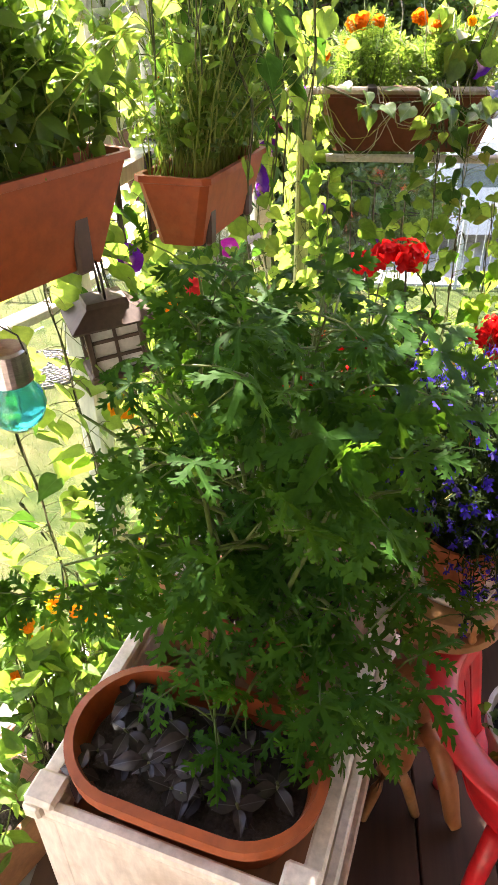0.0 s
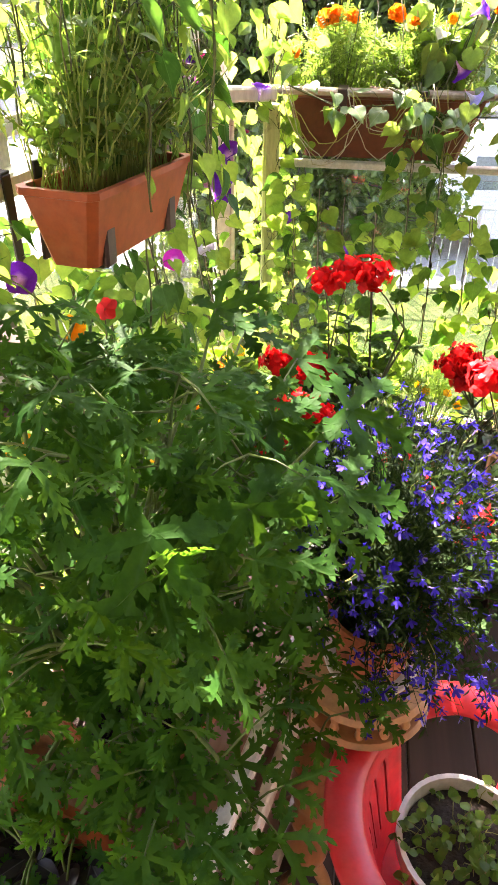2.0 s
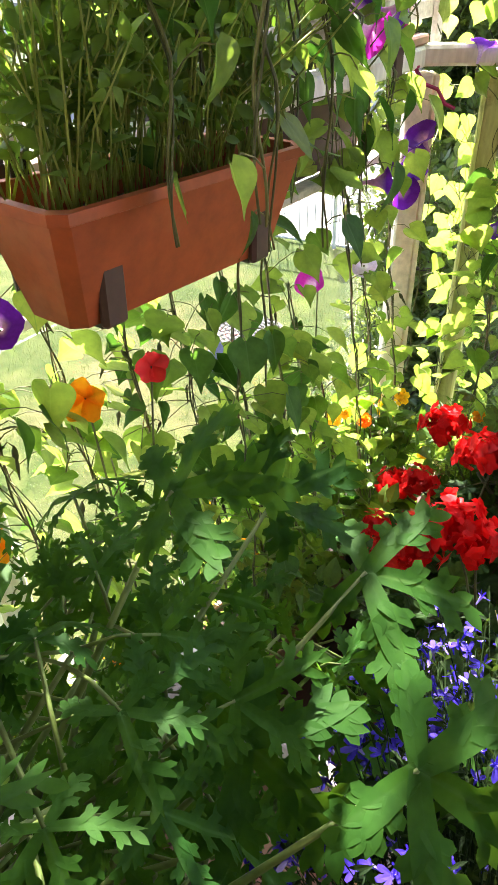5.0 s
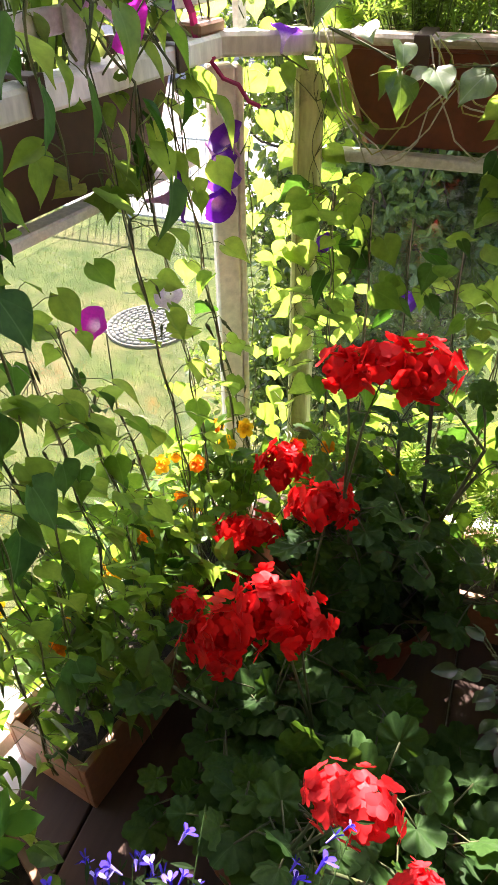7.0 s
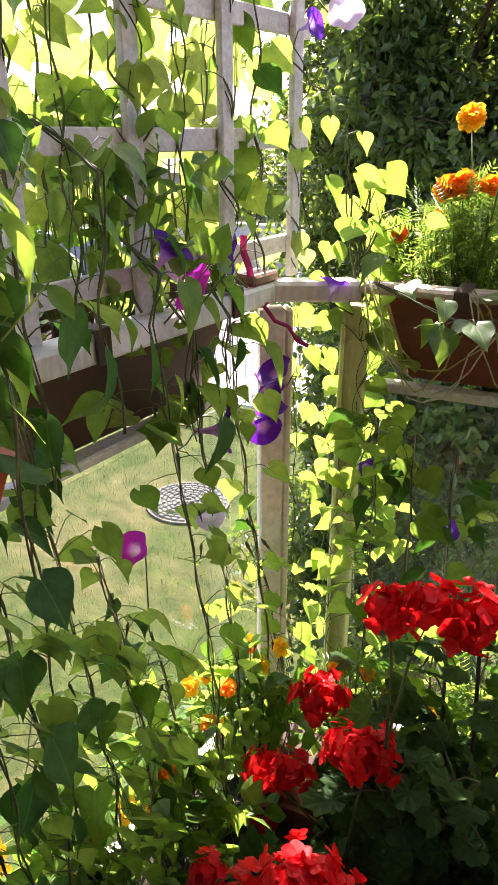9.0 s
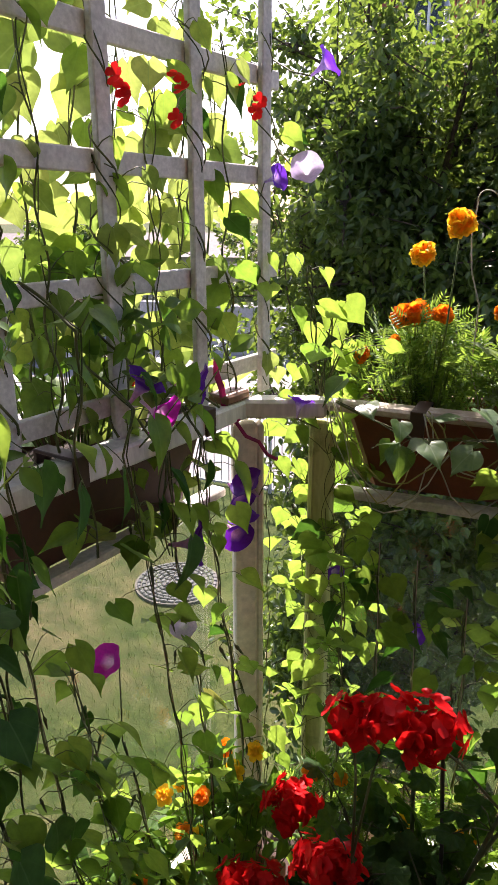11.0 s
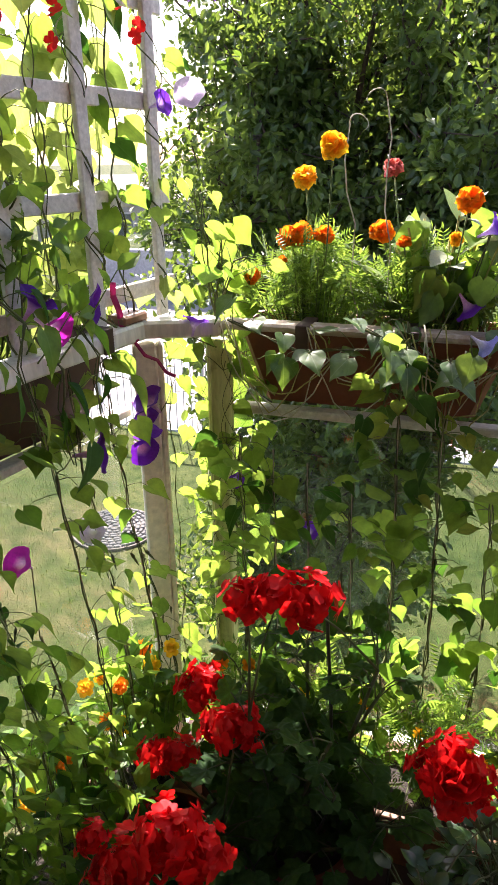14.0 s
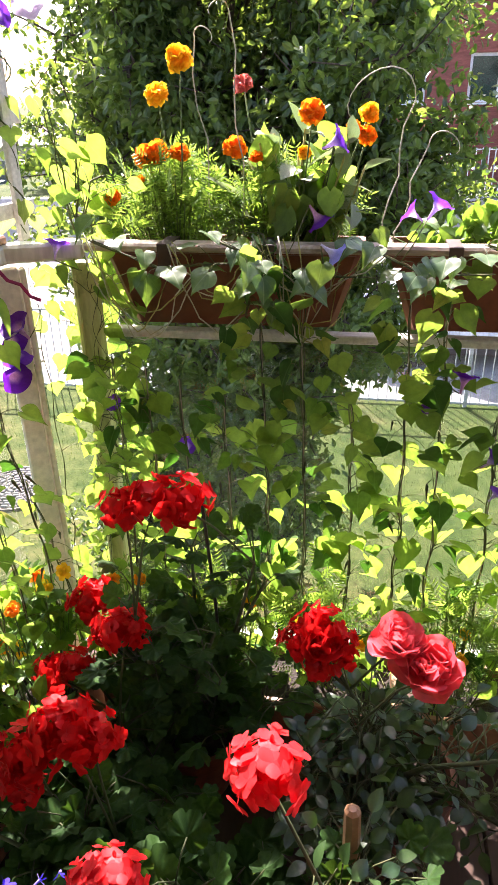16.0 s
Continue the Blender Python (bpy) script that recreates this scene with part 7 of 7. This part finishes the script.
# ---- red geraniums on the floor ----
OPEN_HEADS = ((0.385, 1.70, 0.49), (0.34, 1.73, 0.46), (0.262, 1.84, 0.425), (0.708, 1.262, 0.735), (0.685, 1.10, 0.531))   # heads with no leaf before them
def geranium(name, pot_at, pot_size, label, heads, spread, low, high, leaves, seed, leaf_meshes, pot_label, centre=None, sizes=(0.026, 0.046)):
    """A bushy pot plant: woody stems, scalloped leaves, and flower heads on bare stalks at given places."""
    pot = round_pot("flower_pot", pot_at, pot_size, pot_size * 0.72, pot_size * 1.5, pot_label, RUST_PLASTIC)
    rng.seed(seed)
    b = Vector(pot_at) + Vector((0, 0, pot_size * 1.5 * 0.86))
    g = thing(name, b, label, "plant", "geraniums")
    c = Vector(centre) if centre else Vector((b.x, b.y, 0))
    sh, joints = [], []
    for i in range(22):
        a = rng.uniform(0, 6.283)
        r = math.sqrt(rng.random())
        top = Vector((c.x + spread[0] * r * math.cos(a), c.y + spread[1] * r * math.sin(a), rng.uniform(low + 0.1, high)))
        line = [Vector((0, 0, -0.005)) + jitter(0.02) * 0.5, (top - b) * 0.45 + jitter(0.03), top - b]
        sh.append(tube(line, [0.006, 0.005, 0.003], 6))
        joints += [line[1].lerp(line[2], k / 6) for k in range(7)]
    for i in range(leaves):
        p = rng.choice(joints)
        out = Vector((rng.uniform(-1, 1), rng.uniform(-1, 1), rng.uniform(-0.1, 0.8))).normalized() * rng.uniform(0.04, 0.1)
        e = p + out
        if any((b + e - Vector(at)).length < 0.09 * size + 0.03 for _, at, size in heads):
            continue
        if any(abs(b.x + e.x - x) < 0.06 and -0.3 < b.y + e.y - y < 0.03 and abs(b.z + e.z - z + 0.75 * (b.y + e.y - y)) < 0.07 for x, y, z in OPEN_HEADS):
            continue
        if (b + e).z < low:
            e.z = low - b.z + rng.uniform(0, 0.1)
        sh.append(tube([p, p.lerp(e, 0.5) + Vector((0, 0, 0.01)), e], 0.0014, 4))
        part("leaf", rng.choice(leaf_meshes), None, g, m=leaf_pose(e, out + Vector((0, -0.02, -0.01)), Vector((0.1, 0.0, 1)) + jitter(0.55), rng.uniform(*sizes)))
    for meshes, at, size in heads:
        q = Vector(at) - b
        near = min(joints, key=lambda j: (j - q).length + (0.3 if j.z > q.z - 0.06 else 0))
        sh.append(tube([near, near.lerp(q, 0.6) + jitter(0.008), q - Vector((0, 0, 0.01))], [0.0026, 0.0022, 0.002], 5))
        part("flower_head", rng.choice(meshes), None, g, m=Matrix.Translation(q) @ (Vector((0.05, -0.35, 0.9)) + jitter(0.2)).to_track_quat("Z", "Y").to_matrix().to_4x4() @ Matrix.Scale(size, 4))
    tagged(part("stem", joined(sh), STEM_DARK, g, smooth=True), kind="stuff")
    return g


geranium("red_geranium", (0.46, 1.80, 0.0), 0.12, "tall red geranium with dark round leaves", [
    (red_heads, (0.382, 1.77, 0.70), 1.1), (red_heads, (0.438, 1.76, 0.725), 1.12), (red_heads, (0.492, 1.76, 0.73), 1.12)], (0.22, 0.14), 0.12, 0.56, 240, 441, round_meshes, "brown plastic pot among the floor plants", centre=(0.52, 1.80, 0))
geranium("red_geranium", (0.24, 1.68, 0.0), 0.12, "dark red geranium with many flower heads", [
    (red_heads, (0.262, 1.84, 0.425), 1.15), (red_heads, (0.385, 1.70, 0.49), 1.1), (red_heads, (0.34, 1.73, 0.46), 0.9), (red_heads, (0.195, 1.76, 0.30), 1.05), (red_heads, (0.245, 1.75, 0.33), 0.95), (red_heads, (0.20, 1.74, 0.19), 0.6),
    (red_heads, (0.365, 1.47, 0.50), 1.25), (red_heads, (0.315, 1.45, 0.455), 1.15), (red_heads, (0.405, 1.48, 0.47), 1.05), (red_heads, (0.275, 1.46, 0.41), 1.0), (red_heads, (0.235, 1.47, 0.45), 0.6), (red_heads, (0.30, 1.44, 0.39), 0.8)], (0.15, 0.19), 0.06, 0.30, 220, 442, round_meshes, "brown plastic pot among the floor plants", centre=(0.39, 1.60, 0))
geranium("scarlet_geranium", (0.70, 1.27, 0.0), 0.12, "scarlet geranium with a large open flower head in the sun", [
    (scarlet_heads, (0.708, 1.262, 0.735), 0.95), (scarlet_heads, (0.548, 1.22, 0.585), 0.8), (scarlet_heads, (0.515, 1.24, 0.545), 0.75), (scarlet_heads, (0.61, 1.18, 0.54), 0.6), (scarlet_heads, (0.685, 1.10, 0.531), 1.0)], (0.24, 0.20), 0.05, 0.36, 400, 443, round_meshes, "brown plastic pot among the floor plants", centre=(0.68, 1.30, 0))
geranium("red_geranium", (0.42, 1.36, 0.0), 0.12, "leafy geranium in deep shade", [], (0.24, 0.20), 0.04, 0.36, 340, 444, round_meshes, "brown plastic pot among the floor plants", centre=(0.46, 1.40, 0))
geranium("rose_bush", (0.86, 1.72, 0.0), 0.13, "small rose bush with red and pink blooms", [
    (dark_rose_heads, (0.735, 1.645, 0.555), 0.95), (red_heads, (0.735, 1.665, 0.575), 0.95), (red_heads, (0.705, 1.66, 0.545), 0.85), (red_heads, (0.765, 1.655, 0.54), 0.85), (red_heads, (0.74, 1.64, 0.515), 0.8), (rose_heads, (0.855, 1.64, 0.575), 1.1), (rose_heads, (0.905, 1.62, 0.545), 1.3), (dark_rose_heads, (1.08, 1.7, 0.52), 0.7)], (0.26, 0.26), 0.06, 0.48, 700, 445, rose_meshes, "brown plastic pot of the rose bush", centre=(0.90, 1.56, 0), sizes=(0.022, 0.042))
stake = thing("plant_stake", (0.80, 1.44, 0), "rough brown wooden stake among the pots", "stake")
part("stake", tube([(0, 0, 0), (0.004, 0.003, 0.25), (0.0, 0.0, 0.45), (0.0, 0.0, 0.455)], [0.015, 0.014, 0.012, 0.006], 8), BROWN_WOOD, stake)
cane = thing("plant_cane", (0.53, 1.83, 0.15), "thin black cane holding up the geranium", "cane")
part("cane", tube([(0, 0, 0), (-0.01, 0.01, 0.3), (-0.03, 0.02, 0.55)], 0.0035, 6), BLACK_STEEL, cane)


# ---- nasturtium by the bend of the left railing ----
def nasturtium_flower(seed, size=0.03):
    """Five broad crinkled petals round a short spur."""
    rng.seed(seed)
    out = []
    for i in range(5):
        out.append(moved(soft_petal(size * rng.uniform(0.9, 1.1), size * 0.95, size * 0.15, size * 0.10, rng.uniform(0, 6)), Matrix.Rotation(2 * math.pi * i / 5 + rng.uniform(-0.15, 0.15), 4, "Z") @ Matrix.Rotation(rng.uniform(0.1, 0.4), 4, "X")))
    out.append(lathe([(0.0008, -0.03), (0.002, -0.015), (0.005, 0.0)], 6))
    return joined(out)


nast = thing("nasturtium", at_left(0.97, 0.15, 0.106), "nasturtium with round leaves and orange flowers in the trough", "plant")
nb = nast.matrix_basis.translation.copy()
nast_meshes = [mesh("nasturtium_flower", nasturtium_flower(501), ORANGE_PETAL, True), mesh("nasturtium_flower", nasturtium_flower(502, 0.024), SCARLET_PETAL, True)]
rng.seed(503)
sh = []
for k, (at, way) in enumerate((((-0.02, 1.115, 0.848), (0.3, -0.8, 0.3)), ((0.012, 1.202, 0.852), (0.6, -0.6, 0.2)), ((-0.09, 0.99, 0.70), (0.4, -0.8, 0.2)), ((0.03, 1.30, 0.60), (0.2, -0.8, 0.4)))):
    q = Vector(at) - nb
    sh.append(tube([Vector((0.0, 0.0, -0.004)) + jitter(0.004), q * 0.5 + Vector((-0.03, 0.02, 0.05)) + jitter(0.02), q], [0.0022, 0.0018, 0.0014], 5))
    part("flower", nast_meshes[k % 2], None, nast, "orange flower" if k % 2 == 0 else "red-orange flower", m=Matrix.Translation(q) @ Vector(way).to_track_quat("Z", "Y").to_matrix().to_4x4())
    for j in range(7):
        p = q * rng.uniform(0.35, 0.95) + jitter(0.02)
        e = p + Vector((rng.uniform(-0.06, 0.06), rng.uniform(-0.06, 0.06), rng.uniform(0.0, 0.05)))
        sh.append(tube([p, p.lerp(e, 0.5) + Vector((0, 0, 0.008)), e], 0.0012, 4))
        part("leaf", rng.choice(heart_meshes), None, nast, m=leaf_pose(e, aim() + Vector((0, 0, -0.3)), aim() * 0.5 + Vector((0.0, 0.5, 0.6)), rng.uniform(0.03, 0.05)))
tagged(part("stem", joined(sh), STEM_VINE, nast, smooth=True), kind="stuff")


# ---- troughs on the floor along the railings ----
def trough(m, length, label):
    t = thing("floor_trough", m, label, "planter", "troughs on the floor")
    part("front_board", box_shape(length, 0.014, 0.13, 0.002, (length / 2, 0.085, 0.065)), BROWN_WOOD, t)
    part("back_board", box_shape(length, 0.014, 0.13, 0.002, (length / 2, -0.085, 0.065)), BROWN_WOOD, t)
    for x in (0.007, length - 0.007):
        part("end_board", box_shape(0.014, 0.156, 0.13, 0.002, (x, 0, 0.065)), BROWN_WOOD, t)
    part("soil", box_shape(length - 0.03, 0.155, 0.1, 0.0, (length / 2, 0, 0.055)), SOIL, t)
    return t


for m in (LEFT @ pose(0.10, 0.085, 0.0), LEFT_FAR @ pose(-0.28, 0.095, 0.0), LEFT_FAR @ pose(0.42, 0.095, 0.0)):
    trough(m, 0.66, "brown wooden trough on the floor along the railing")
for x in (0.22, 0.95):
    trough(pose(x, 2.0, 0.0), 0.68, "brown wooden trough on the floor along the railing")
rng.seed(460)
for i, s in enumerate((0.2, 0.42, 0.64, 0.95, 1.2, 1.42, 1.66)):
    hd = [(rng.choice((small_orange, small_yellow)), at_left(s + rng.uniform(-0.1, 0.1), 0.07 + rng.uniform(-0.05, 0.04), rng.uniform(0.26, 0.44)), rng.uniform(1.0, 1.5), (0.2, -0.5, 0.8)) for k in range(7)]
    headed("trough_marigold", at_left(s, 0.085, 0.106), "leafy marigold with small orange flowers in the trough", hd, 240, (0.13, 0.07), 0.34, 461 + i, leaf4, HERB_LEAF, leaf_size=(0.03, 0.06), group="trough marigolds")
for i, x in enumerate((0.3, 0.5, 0.72, 1.02, 1.28, 1.5)):
    hd = [(rng.choice((small_orange, small_yellow)), (x + rng.uniform(-0.1, 0.1), 1.99 + rng.uniform(-0.05, 0.04), rng.uniform(0.22, 0.38)), rng.uniform(0.8, 1.2), (0.2, -0.5, 0.8)) for k in range(4)]
    headed("trough_marigold", (x, 2.0, 0.106), "leafy marigold with small orange flowers in the trough", hd, 150, (0.10, 0.05), 0.3, 471 + i, spray, FERNY, leaf_size=(0.04, 0.075), group="trough marigolds")

# ---- floor boards, last ----
rng.seed(490)
plank = mesh("plank", box_shape(0.138, 1.0, 0.026, 0.003), DECK)
for i in range(28):
    x = -0.70 + 0.142 * i
    back = -1.58
    front = 2.255
    if x - 0.07 < left_x(front):   # boards by the slanting railing start further back
        front = LEFT_AT.y - (LEFT_AT.x - 0.09 - (x - 0.07)) / math.tan(radians(10))
    if front - back > 0.3:
        part("plank", plank, None, floor, m=pose(x, (front + back) / 2, -0.0135) @ Matrix.Diagonal((1, front - back, 1, 1)))
